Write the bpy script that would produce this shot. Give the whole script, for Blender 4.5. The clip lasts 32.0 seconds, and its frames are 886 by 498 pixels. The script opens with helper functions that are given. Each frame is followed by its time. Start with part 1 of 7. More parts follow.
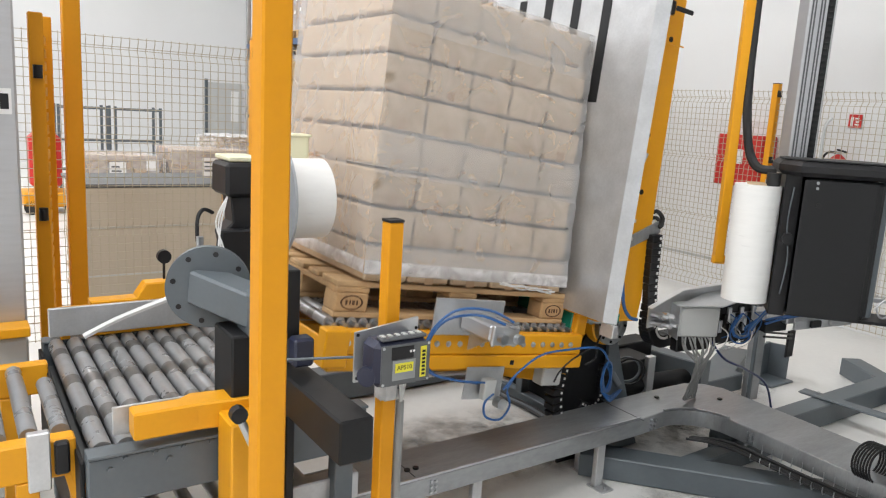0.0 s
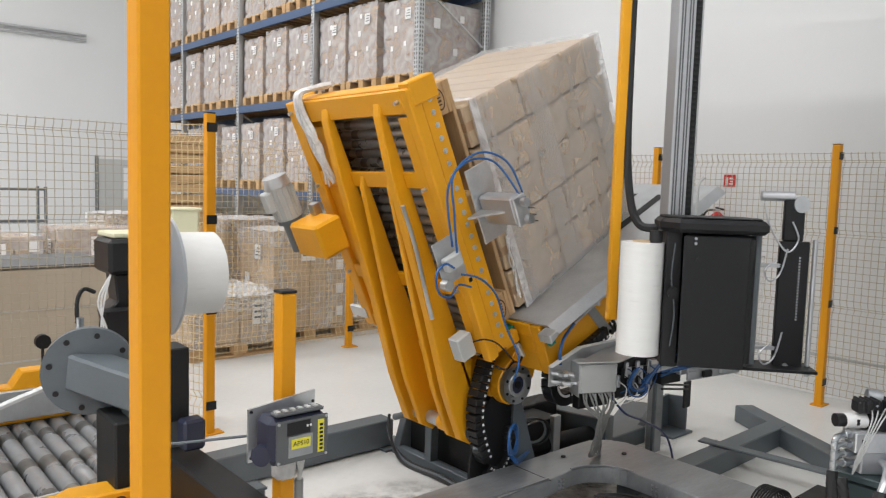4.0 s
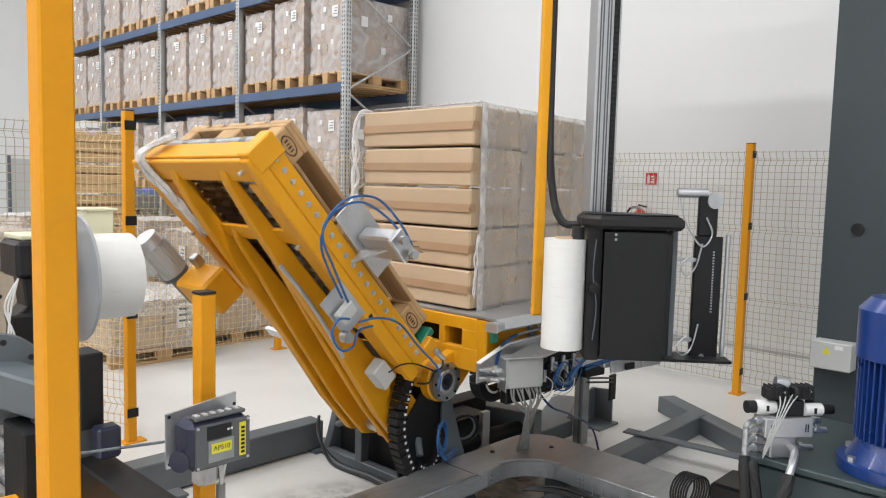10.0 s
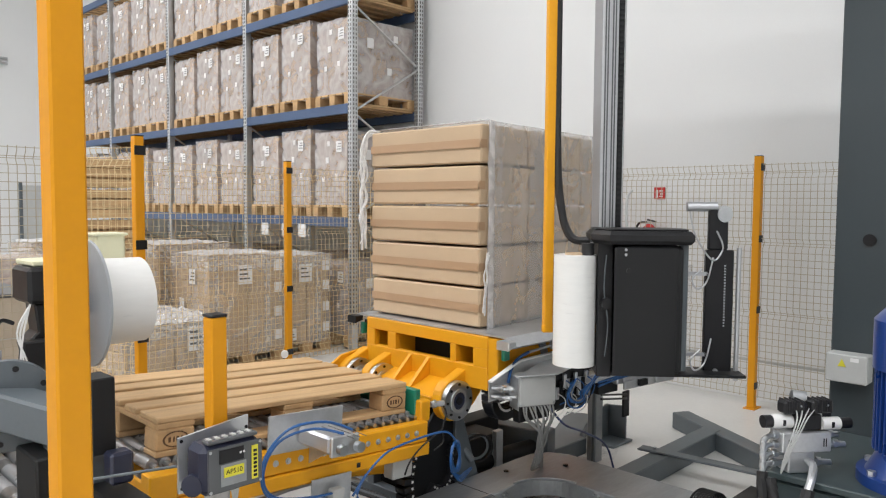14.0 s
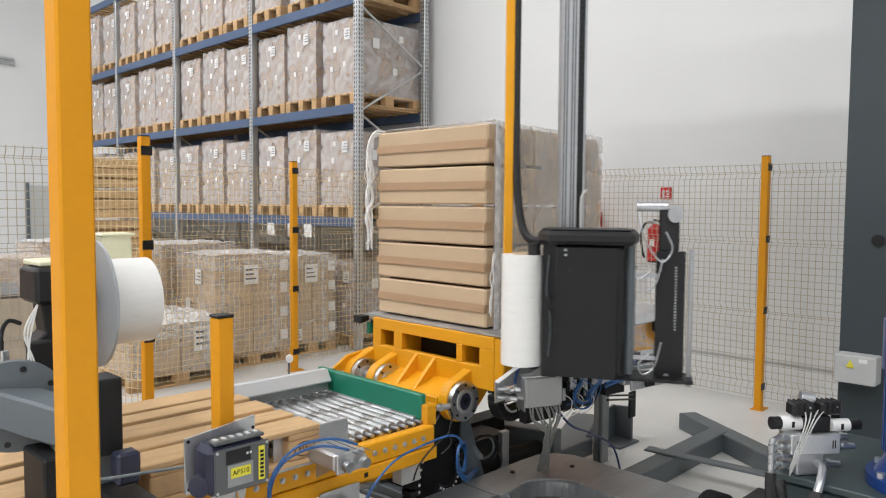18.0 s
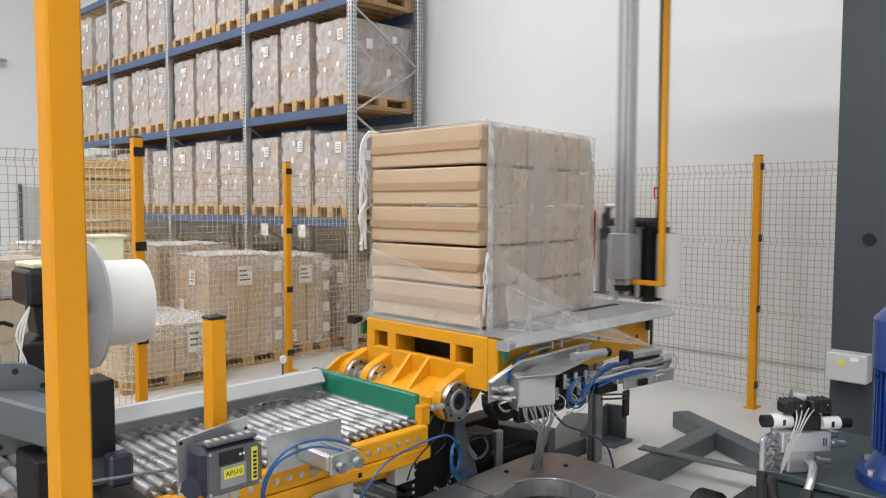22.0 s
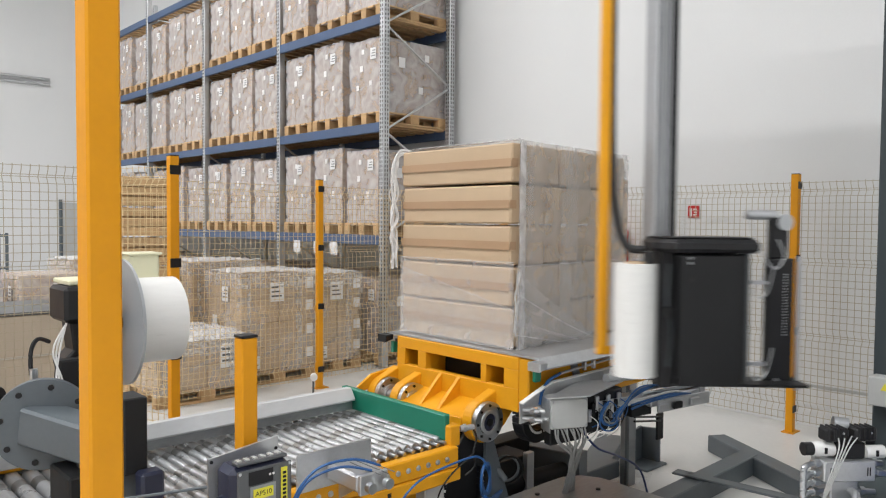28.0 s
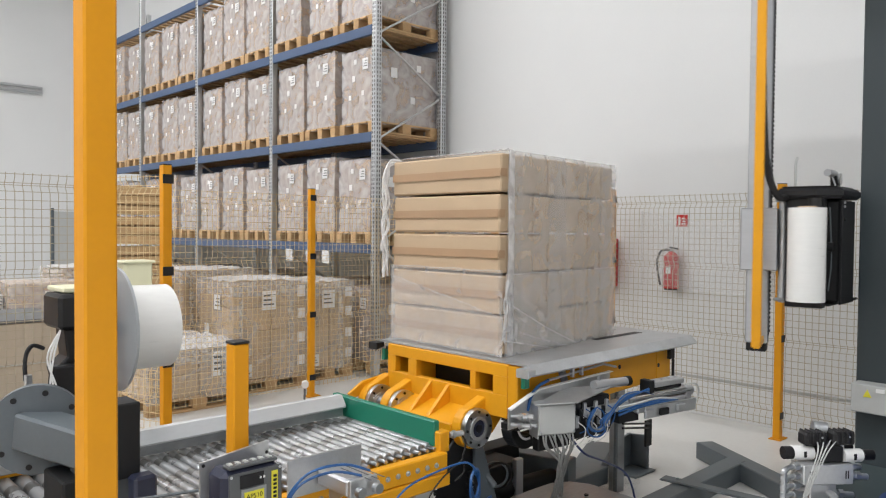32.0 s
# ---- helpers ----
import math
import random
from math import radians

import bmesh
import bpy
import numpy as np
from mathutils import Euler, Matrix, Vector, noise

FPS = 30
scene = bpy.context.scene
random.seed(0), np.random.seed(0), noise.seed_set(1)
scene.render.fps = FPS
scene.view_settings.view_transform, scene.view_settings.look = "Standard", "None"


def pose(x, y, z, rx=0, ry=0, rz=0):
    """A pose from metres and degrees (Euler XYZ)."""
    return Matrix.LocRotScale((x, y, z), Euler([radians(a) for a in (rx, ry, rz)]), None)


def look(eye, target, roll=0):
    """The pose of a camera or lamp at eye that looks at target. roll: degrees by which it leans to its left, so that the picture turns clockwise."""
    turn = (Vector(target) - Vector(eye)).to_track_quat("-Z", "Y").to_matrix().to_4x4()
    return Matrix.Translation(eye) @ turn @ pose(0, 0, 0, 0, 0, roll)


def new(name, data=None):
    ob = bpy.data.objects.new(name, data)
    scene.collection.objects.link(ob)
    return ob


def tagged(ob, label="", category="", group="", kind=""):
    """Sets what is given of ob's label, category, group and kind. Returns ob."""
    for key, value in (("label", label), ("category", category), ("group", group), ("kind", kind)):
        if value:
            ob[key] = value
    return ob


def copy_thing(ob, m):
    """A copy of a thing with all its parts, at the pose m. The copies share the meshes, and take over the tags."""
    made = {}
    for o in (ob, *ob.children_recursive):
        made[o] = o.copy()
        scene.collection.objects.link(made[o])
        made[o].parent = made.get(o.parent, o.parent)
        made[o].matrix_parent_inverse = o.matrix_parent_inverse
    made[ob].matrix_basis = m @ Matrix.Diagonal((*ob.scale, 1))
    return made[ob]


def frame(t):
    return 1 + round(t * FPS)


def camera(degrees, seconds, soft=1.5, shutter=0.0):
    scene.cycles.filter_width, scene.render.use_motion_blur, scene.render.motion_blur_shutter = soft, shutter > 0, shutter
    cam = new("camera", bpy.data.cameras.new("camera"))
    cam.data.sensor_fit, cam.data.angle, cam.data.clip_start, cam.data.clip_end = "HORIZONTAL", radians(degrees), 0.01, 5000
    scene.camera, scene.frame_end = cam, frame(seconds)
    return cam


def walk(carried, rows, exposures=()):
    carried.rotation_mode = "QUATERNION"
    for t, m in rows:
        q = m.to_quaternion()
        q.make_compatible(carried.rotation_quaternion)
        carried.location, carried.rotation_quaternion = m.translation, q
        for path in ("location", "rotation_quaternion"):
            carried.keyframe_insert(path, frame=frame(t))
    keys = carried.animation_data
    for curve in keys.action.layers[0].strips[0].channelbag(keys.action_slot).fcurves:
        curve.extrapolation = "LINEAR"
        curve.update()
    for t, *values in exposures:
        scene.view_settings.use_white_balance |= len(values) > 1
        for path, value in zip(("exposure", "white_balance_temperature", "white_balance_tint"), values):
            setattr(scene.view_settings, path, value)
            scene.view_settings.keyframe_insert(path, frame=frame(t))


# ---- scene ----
cam = camera(61.6, 32.0, 1.15, 0.5)
PATH = [
    (0, (0.155, 0.305, 1.733), (1.255, 1.934, 1.366), 3.3),
    (0.5, (0.155, 0.305, 1.733), (1.27, 1.924, 1.367), 3.5),
    (1, (0.155, 0.305, 1.733), (1.279, 1.918, 1.366), 3.6),
    (1.5, (0.16, 0.301, 1.732), (1.279, 1.924, 1.394), 3.4),
    (2, (0.165, 0.297, 1.732), (1.291, 1.922, 1.426), 3.0),
    (2.5, (0.171, 0.293, 1.731), (1.34, 1.895, 1.472), 2.7),
    (3, (0.176, 0.289, 1.73), (1.385, 1.865, 1.498), 2.1),
    (3.5, (0.181, 0.286, 1.729), (1.442, 1.825, 1.535), 1.8),
    (5.5, (0.202, 0.27, 1.725), (1.629, 1.662, 1.567), 2.1),
    (6, (0.204, 0.261, 1.725), (1.678, 1.604, 1.566), 2.3),
    (6.5, (0.202, 0.255, 1.721), (1.687, 1.583, 1.544), 2.3),
    (7, (0.2, 0.253, 1.722), (1.68, 1.584, 1.528), 2.1),
    (7.5, (0.207, 0.253, 1.725), (1.684, 1.589, 1.545), 1.8),
    (8, (0.205, 0.261, 1.725), (1.674, 1.609, 1.566), 1.4),
    (8.5, (0.206, 0.264, 1.724), (1.661, 1.628, 1.572), 1.2),
    (9, (0.203, 0.259, 1.73), (1.656, 1.626, 1.579), 1.4),
    (9.5, (0.198, 0.258, 1.725), (1.639, 1.635, 1.561), 1.4),
    (10, (0.206, 0.262, 1.724), (1.643, 1.641, 1.554), 1.5),
    (10.5, (0.205, 0.263, 1.728), (1.646, 1.642, 1.578), 1.4),
    (11, (0.204, 0.258, 1.735), (1.655, 1.63, 1.613), 1.3),
    (11.5, (0.197, 0.265, 1.726), (1.641, 1.646, 1.627), 0.7),
    (12, (0.198, 0.258, 1.731), (1.635, 1.645, 1.631), 0.4),
    (12.5, (0.202, 0.263, 1.728), (1.639, 1.651, 1.627), 0.4),
    (13, (0.204, 0.266, 1.728), (1.644, 1.648, 1.608), 0.6),
    (13.5, (0.207, 0.265, 1.727), (1.636, 1.66, 1.611), 0.3),
    (14, (0.207, 0.266, 1.724), (1.63, 1.666, 1.603), 0.4),
    (14.5, (0.205, 0.265, 1.725), (1.627, 1.666, 1.605), 0.3),
    (16.5, (0.204, 0.257, 1.726), (1.621, 1.663, 1.611), 0.2),
    (17, (0.21, 0.267, 1.726), (1.625, 1.677, 1.624), 0.1),
    (17.5, (0.21, 0.273, 1.726), (1.627, 1.68, 1.62), 0.3),
    (18, (0.208, 0.274, 1.725), (1.621, 1.684, 1.604), 0.4),
    (18.5, (0.208, 0.269, 1.728), (1.626, 1.673, 1.601), 0.2),
    (19, (0.202, 0.268, 1.725), (1.621, 1.672, 1.605), 0.2),
    (19.5, (0.209, 0.264, 1.73), (1.636, 1.659, 1.6), 0.0),
    (20, (0.209, 0.267, 1.73), (1.644, 1.653, 1.586), 0.1),
    (20.5, (0.208, 0.265, 1.73), (1.634, 1.663, 1.609), -0.0),
    (21, (0.207, 0.263, 1.732), (1.631, 1.663, 1.621), 0.3),
    (21.5, (0.21, 0.271, 1.726), (1.631, 1.674, 1.619), 0.2),
    (22, (0.209, 0.264, 1.727), (1.632, 1.664, 1.606), 0.2),
    (22.5, (0.209, 0.267, 1.727), (1.633, 1.664, 1.59), 0.3),
    (23, (0.207, 0.266, 1.728), (1.629, 1.665, 1.588), 0.2),
    (23.5, (0.204, 0.264, 1.728), (1.621, 1.668, 1.59), 0.2),
    (24, (0.216, 0.28, 1.725), (1.62, 1.698, 1.596), -0.0),
    (24.5, (0.204, 0.263, 1.728), (1.597, 1.695, 1.613), -0.1),
    (25, (0.205, 0.261, 1.73), (1.583, 1.707, 1.635), 0.1),
    (25.5, (0.207, 0.273, 1.726), (1.554, 1.751, 1.666), -0.1),
    (26, (0.205, 0.264, 1.728), (1.536, 1.755, 1.664), 0.1),
    (26.5, (0.209, 0.261, 1.738), (1.556, 1.737, 1.654), 0.5),
    (28.5, (0.217, 0.279, 1.733), (1.584, 1.737, 1.658), 0.4),
    (29, (0.206, 0.272, 1.73), (1.573, 1.73, 1.653), 0.3),
    (29.5, (0.202, 0.27, 1.731), (1.567, 1.73, 1.661), 0.3),
    (30, (0.202, 0.263, 1.733), (1.565, 1.725, 1.668), 0.2),
    (30.5, (0.202, 0.255, 1.736), (1.572, 1.712, 1.686), 0.3),
    (31, (0.206, 0.257, 1.731), (1.583, 1.708, 1.683), 0.3),
    (31.5, (0.205, 0.249, 1.737), (1.582, 1.699, 1.68), 0.5),
    (32, (0.191, 0.227, 1.736), (1.57, 1.673, 1.684), 0.5),
]
walk(cam, [(t, look(eye, target, roll)) for t, eye, target, roll in PATH], [(0, 0.08), (1, 0.08), (2, -0.04), (3, -0.2), (4.5, -0.05), (6, 0.03), (9, 0.03), (13, -0.06), (18, -0.08), (22, -0.06), (25, -0.07), (32, -0.13)])


# ---- light: a closed white hall under rows of ceiling lights ----
world = bpy.data.worlds.new("hall_sky")
scene.world = world
world.use_nodes = True
sky = world.node_tree.nodes.new("ShaderNodeTexSky")
sky.sky_type, sky.sun_disc = "NISHITA", False
sky.sun_elevation, sky.sun_rotation = radians(40), radians(200)
world.node_tree.links.new(sky.outputs[0], world.node_tree.nodes["Background"].inputs[0])
world.node_tree.nodes["Background"].inputs[1].default_value = 0.1
LAMP_W = {-5.2: 122.0, -0.8: 153.0, 3.6: 68.0}
EXPOSURE = 0.0
scene.view_settings.exposure = EXPOSURE
LAMPS = [(x, y) for x in (-5.2, -0.8) for y in (-4.4, -0.2, 4.0, 8.2, 12.4, 16.6)] + [(3.6, 8.2), (3.6, 12.4)]


# ---- materials ----
def mat(name, col, rough=0.5, metal=0.0, var=0.12, scale=6.0, bump=0.05, fine=60.0, spec=0.5, dirt=None, dirt_amt=0.0, stretch=(1, 1, 1), island=0.0, coat=0.0):
    m = bpy.data.materials.new(name)
    m.use_nodes = True
    nt = m.node_tree
    b = nt.nodes["Principled BSDF"]
    tc = nt.nodes.new("ShaderNodeTexCoord")
    mp = nt.nodes.new("ShaderNodeMapping")
    mp.inputs["Scale"].default_value = stretch
    nt.links.new(tc.outputs["Object"], mp.inputs[0])
    n1 = nt.nodes.new("ShaderNodeTexNoise")
    n1.inputs["Scale"].default_value, n1.inputs["Detail"].default_value = scale, 5
    n2 = nt.nodes.new("ShaderNodeTexNoise")
    n2.inputs["Scale"].default_value, n2.inputs["Detail"].default_value = fine, 3
    for n in (n1, n2):
        nt.links.new(mp.outputs[0], n.inputs["Vector"])
    add = nt.nodes.new("ShaderNodeMath")
    add.operation = "MULTIPLY_ADD"
    nt.links.new(n2.outputs[0], add.inputs[0])
    add.inputs[1].default_value = 0.4
    nt.links.new(n1.outputs[0], add.inputs[2])
    ramp = nt.nodes.new("ShaderNodeMapRange")
    ramp.inputs[1].default_value, ramp.inputs[2].default_value = 0.4, 1.0
    ramp.inputs[3].default_value, ramp.inputs[4].default_value = 1 - var, 1 + var
    nt.links.new(add.outputs[0], ramp.inputs[0])
    val = ramp.outputs[0]
    if island:
        oi = nt.nodes.new("ShaderNodeObjectInfo")
        mr = nt.nodes.new("ShaderNodeMapRange")
        mr.inputs[3].default_value, mr.inputs[4].default_value = 1 - island, 1 + island
        nt.links.new(oi.outputs["Random"], mr.inputs[0])
        mu = nt.nodes.new("ShaderNodeMath")
        mu.operation = "MULTIPLY"
        nt.links.new(val, mu.inputs[0]), nt.links.new(mr.outputs[0], mu.inputs[1])
        val = mu.outputs[0]
    vm = nt.nodes.new("ShaderNodeVectorMath")
    vm.operation = "SCALE"
    vm.inputs[0].default_value = col
    nt.links.new(val, vm.inputs["Scale"])
    out = vm.outputs[0]
    if dirt:
        mx = nt.nodes.new("ShaderNodeMix")
        mx.data_type = "RGBA"
        n3 = nt.nodes.new("ShaderNodeTexNoise")
        n3.inputs["Scale"].default_value, n3.inputs["Detail"].default_value, n3.inputs["Roughness"].default_value = scale * 0.6, 8, 0.7
        nt.links.new(mp.outputs[0], n3.inputs["Vector"])
        mr = nt.nodes.new("ShaderNodeMapRange")
        mr.inputs[1].default_value, mr.inputs[2].default_value, mr.inputs[4].default_value = 0.5, 0.75, dirt_amt
        nt.links.new(n3.outputs[0], mr.inputs[0])
        nt.links.new(mr.outputs[0], mx.inputs[0])
        nt.links.new(out, mx.inputs[6])
        mx.inputs[7].default_value = (*dirt, 1)
        out = mx.outputs[2]
    nt.links.new(out, b.inputs["Base Color"])
    rr = nt.nodes.new("ShaderNodeMapRange")
    rr.inputs[3].default_value, rr.inputs[4].default_value = max(0.03, rough - 0.12), min(1, rough + 0.12)
    nt.links.new(n1.outputs[0], rr.inputs[0])
    nt.links.new(rr.outputs[0], b.inputs["Roughness"])
    b.inputs["Metallic"].default_value = metal
    b.inputs["Specular IOR Level"].default_value = spec
    b.inputs["Coat Weight"].default_value = coat
    if bump:
        bp = nt.nodes.new("ShaderNodeBump")
        bp.inputs["Strength"].default_value, bp.inputs["Distance"].default_value = bump, 0.01
        nt.links.new(add.outputs[0], bp.inputs["Height"])
        nt.links.new(bp.outputs[0], b.inputs["Normal"])
    return m


def film_mat(name, opacity, tint=(0.85, 0.84, 0.83), relief=0.12, scale=5.0, uneven=0.15):
    """Clear stretch film with milky, uneven layers."""
    m = bpy.data.materials.new(name)
    m.use_nodes = True
    nt = m.node_tree
    b = nt.nodes["Principled BSDF"]
    b.inputs["Base Color"].default_value = (*tint, 1)
    b.inputs["Roughness"].default_value = 0.22
    tc = nt.nodes.new("ShaderNodeTexCoord")
    mp = nt.nodes.new("ShaderNodeMapping")
    mp.inputs["Scale"].default_value = (1, 1, 1)
    n = nt.nodes.new("ShaderNodeTexNoise")
    n.inputs["Scale"].default_value, n.inputs["Detail"].default_value, n.inputs["Distortion"].default_value = scale, 6, 1.5
    nt.links.new(tc.outputs["Object"], mp.inputs[0]), nt.links.new(mp.outputs[0], n.inputs["Vector"])
    mr = nt.nodes.new("ShaderNodeMapRange")
    mr.inputs[1].default_value, mr.inputs[2].default_value = 0.35, 0.7
    mr.inputs[3].default_value, mr.inputs[4].default_value = opacity * (1 - uneven), min(1, opacity * (1 + uneven))
    nt.links.new(n.outputs[0], mr.inputs[0])
    tr = nt.nodes.new("ShaderNodeBsdfTransparent")
    mix = nt.nodes.new("ShaderNodeMixShader")
    nt.links.new(mr.outputs[0], mix.inputs[0])
    nt.links.new(tr.outputs[0], mix.inputs[1]), nt.links.new(b.outputs[0], mix.inputs[2])
    bp = nt.nodes.new("ShaderNodeBump")
    bp.inputs["Strength"].default_value, bp.inputs["Distance"].default_value = relief, 0.01
    nt.links.new(n.outputs[0], bp.inputs["Height"]), nt.links.new(bp.outputs[0], b.inputs["Normal"])
    # the skin's own gloss
    gl = nt.nodes.new("ShaderNodeBsdfGlossy")
    gl.inputs["Roughness"].default_value = 0.30
    nt.links.new(bp.outputs[0], gl.inputs["Normal"])
    top = nt.nodes.new("ShaderNodeMixShader")
    top.inputs[0].default_value = 0.07
    nt.links.new(mix.outputs[0], top.inputs[1]), nt.links.new(gl.outputs[0], top.inputs[2])
    nt.links.new(top.outputs[0], nt.nodes["Material Output"].inputs[0])
    return m


def stain_mat(name, col, amount):
    """Patchy dirt that thins out towards the rim of its own sheet."""
    m = bpy.data.materials.new(name)
    m.use_nodes = True
    nt = m.node_tree
    b = nt.nodes["Principled BSDF"]
    b.inputs["Base Color"].default_value, b.inputs["Roughness"].default_value = (*col, 1), 0.45
    tc = nt.nodes.new("ShaderNodeTexCoord")
    n = nt.nodes.new("ShaderNodeTexNoise")
    n.inputs["Scale"].default_value, n.inputs["Detail"].default_value, n.inputs["Roughness"].default_value = 5.0, 7, 0.65
    nt.links.new(tc.outputs["Object"], n.inputs["Vector"])
    mp = nt.nodes.new("ShaderNodeMapping")
    mp.inputs["Location"].default_value, mp.inputs["Scale"].default_value = (-1, -1, 0), (2, 2, 0)
    nt.links.new(tc.outputs["Generated"], mp.inputs[0])
    gr = nt.nodes.new("ShaderNodeTexGradient")
    gr.gradient_type = "SPHERICAL"
    nt.links.new(mp.outputs[0], gr.inputs[0])
    mr = nt.nodes.new("ShaderNodeMapRange")
    mr.inputs[1].default_value, mr.inputs[2].default_value, mr.inputs[4].default_value = 0.40, 0.68, amount
    nt.links.new(n.outputs[0], mr.inputs[0])
    mu = nt.nodes.new("ShaderNodeMath")
    mu.operation, mu.use_clamp = "MULTIPLY", True
    edge = nt.nodes.new("ShaderNodeMapRange")
    edge.inputs[2].default_value = 0.45
    nt.links.new(gr.outputs[1], edge.inputs[0])
    nt.links.new(mr.outputs[0], mu.inputs[0]), nt.links.new(edge.outputs[0], mu.inputs[1])
    tr = nt.nodes.new("ShaderNodeBsdfTransparent")
    mix = nt.nodes.new("ShaderNodeMixShader")
    nt.links.new(mu.outputs[0], mix.inputs[0]), nt.links.new(tr.outputs[0], mix.inputs[1]), nt.links.new(b.outputs[0], mix.inputs[2])
    nt.links.new(mix.outputs[0], nt.nodes["Material Output"].inputs[0])
    return m


def glow(name, col, power):
    m = bpy.data.materials.new(name)
    m.use_nodes = True
    b = m.node_tree.nodes["Principled BSDF"]
    b.inputs["Base Color"].default_value = (*col, 1)
    b.inputs["Emission Color"].default_value, b.inputs["Emission Strength"].default_value = (*col, 1), power
    return m


YELLOW = mat("yellow_enamel", (0.78, 0.355, 0.010), 0.42, spec=0.35, var=0.06, scale=3, bump=0.02, dirt=(0.35, 0.17, 0.03), dirt_amt=0.18)
YPOST = mat("yellow_powder_coat", (0.73, 0.31, 0.010), 0.5, spec=0.25, var=0.05, scale=4, bump=0.03, dirt=(0.4, 0.22, 0.05), dirt_amt=0.15)
GREY = mat("blue_grey_enamel", (0.11, 0.13, 0.145), 0.42, var=0.1, scale=4, bump=0.03, dirt=(0.2, 0.2, 0.19), dirt_amt=0.25)
COLUMN = mat("dark_grey_column_paint", (0.040, 0.053, 0.060), 0.5, var=0.06, scale=2, bump=0.02)
TANKM = mat("tank_green_grey", (0.032, 0.050, 0.054), 0.45, var=0.1, scale=3)
GALV = mat("galvanised_steel", (0.56, 0.57, 0.58), 0.38, 0.75, var=0.14, scale=9, fine=90, bump=0.03)
ZINC = mat("light_zinc_sheet", (0.66, 0.68, 0.70), 0.45, 0.35, var=0.07, scale=7, stretch=(0.4, 1, 1), dirt=(0.45, 0.45, 0.45), dirt_amt=0.3)
SLEEVE = mat("worn_roller_sleeve", (0.215, 0.212, 0.205), 0.38, 0.8, var=0.25, scale=14, dirt=(0.10, 0.085, 0.07), dirt_amt=0.5)
NAVY = mat("navy_cable_sheath", (0.012, 0.03, 0.12), 0.4)
FLANGE = mat("grey_sheet_flange", (0.40, 0.42, 0.44), 0.4, 0.2, var=0.06)
BOARD = mat("greyish_fibre_board", (0.48, 0.42, 0.335), 0.7, var=0.07, scale=3, fine=90, stretch=(1, 1, 0.3))
CABLE = mat("grey_cable_sheath", (0.26, 0.265, 0.26), 0.5, var=0.08)
ROLLER = mat("zinc_roller_tube", (0.37, 0.38, 0.39), 0.30, 0.55, var=0.14, scale=10, dirt=(0.25, 0.235, 0.22), dirt_amt=0.5)
STEEL = mat("bright_roller_steel", (0.52, 0.54, 0.56), 0.32, 0.95, var=0.12, scale=12, stretch=(1, 0.35, 1), dirt=(0.34, 0.33, 0.32), dirt_amt=0.35)
WORN = mat("worn_frame_steel", (0.33, 0.345, 0.355), 0.34, 0.55, var=0.22, scale=5, stretch=(0.5, 2.5, 1), dirt=(0.17, 0.172, 0.175), dirt_amt=0.6)
ALU = mat("brushed_aluminium", (0.50, 0.51, 0.53), 0.34, 0.7, var=0.06, scale=8, stretch=(1, 1, 8))
BLACK = mat("black_plastic", (0.012, 0.012, 0.0135), 0.45, var=0.1, spec=0.35)
RUBBER = mat("black_rubber_cable", (0.012, 0.012, 0.013), 0.6, var=0.1)
DARKBOX = mat("anthracite_sheet_cover", (0.011, 0.0115, 0.0125), 0.5, spec=0.32, var=0.08, scale=4, bump=0.02)
GREEN = mat("green_slide_plastic", (0.012, 0.20, 0.125), 0.45, var=0.08, scale=6)
CARD = mat("brown_cardboard", (0.53, 0.395, 0.26), 0.75, var=0.06, scale=5, fine=120, bump=0.06, island=0.07)
TAPE = mat("brown_packing_tape", (0.455, 0.295, 0.175), 0.38, var=0.05, island=0.06)
WOOD = mat("pallet_pine", (0.56, 0.37, 0.19), 0.7, var=0.16, scale=4, fine=40, stretch=(1, 9, 9), bump=0.12, dirt=(0.28, 0.18, 0.1), dirt_amt=0.45, island=0.10)
WOODB = mat("pallet_block_chipwood", (0.50, 0.32, 0.16), 0.8, var=0.2, scale=14, fine=80, bump=0.15, island=0.08)
STAMP = mat("burnt_stamp_ink", (0.11, 0.055, 0.025), 0.8)
WIRE = mat("mesh_wire_cream", (0.46, 0.41, 0.31), 0.45, 0.2, var=0.1)
WIREY = mat("mesh_wire_yellow", (0.68, 0.53, 0.30), 0.45, 0.1, var=0.08)
ROLLW = mat("white_film_roll", (0.80, 0.80, 0.78), 0.32, var=0.03, scale=10, stretch=(1, 1, 6))
CREAM = mat("pale_yellow_plastic", (0.80, 0.78, 0.55), 0.4, var=0.03)
PANEL = mat("graphite_face_panel", (0.10, 0.105, 0.11), 0.45, var=0.06)
BLUEP = mat("dark_blue_scanner_housing", (0.020, 0.024, 0.050), 0.4, var=0.08)
MOTORB = mat("blue_motor_paint", (0.010, 0.040, 0.19), 0.3, var=0.06, scale=4, coat=0.2)
HOSE = mat("blue_air_hose", (0.022, 0.105, 0.31), 0.38)
RED = mat("red_enamel", (0.55, 0.02, 0.015), 0.35)
WHITE = mat("white_enamel", (0.78, 0.78, 0.77), 0.4, var=0.03)
LABEL = mat("white_paper_label", (0.78, 0.78, 0.78), 0.6, var=0.03)
PAPER = mat("creased_grey_paper", (0.55, 0.54, 0.53), 0.7, var=0.15, scale=30, bump=0.3)
YLABEL = mat("yellow_sticker", (0.75, 0.68, 0.05), 0.5, var=0.03)
RACKB = mat("rack_beam_blue", (0.06, 0.10, 0.19), 0.45, var=0.1, scale=3)
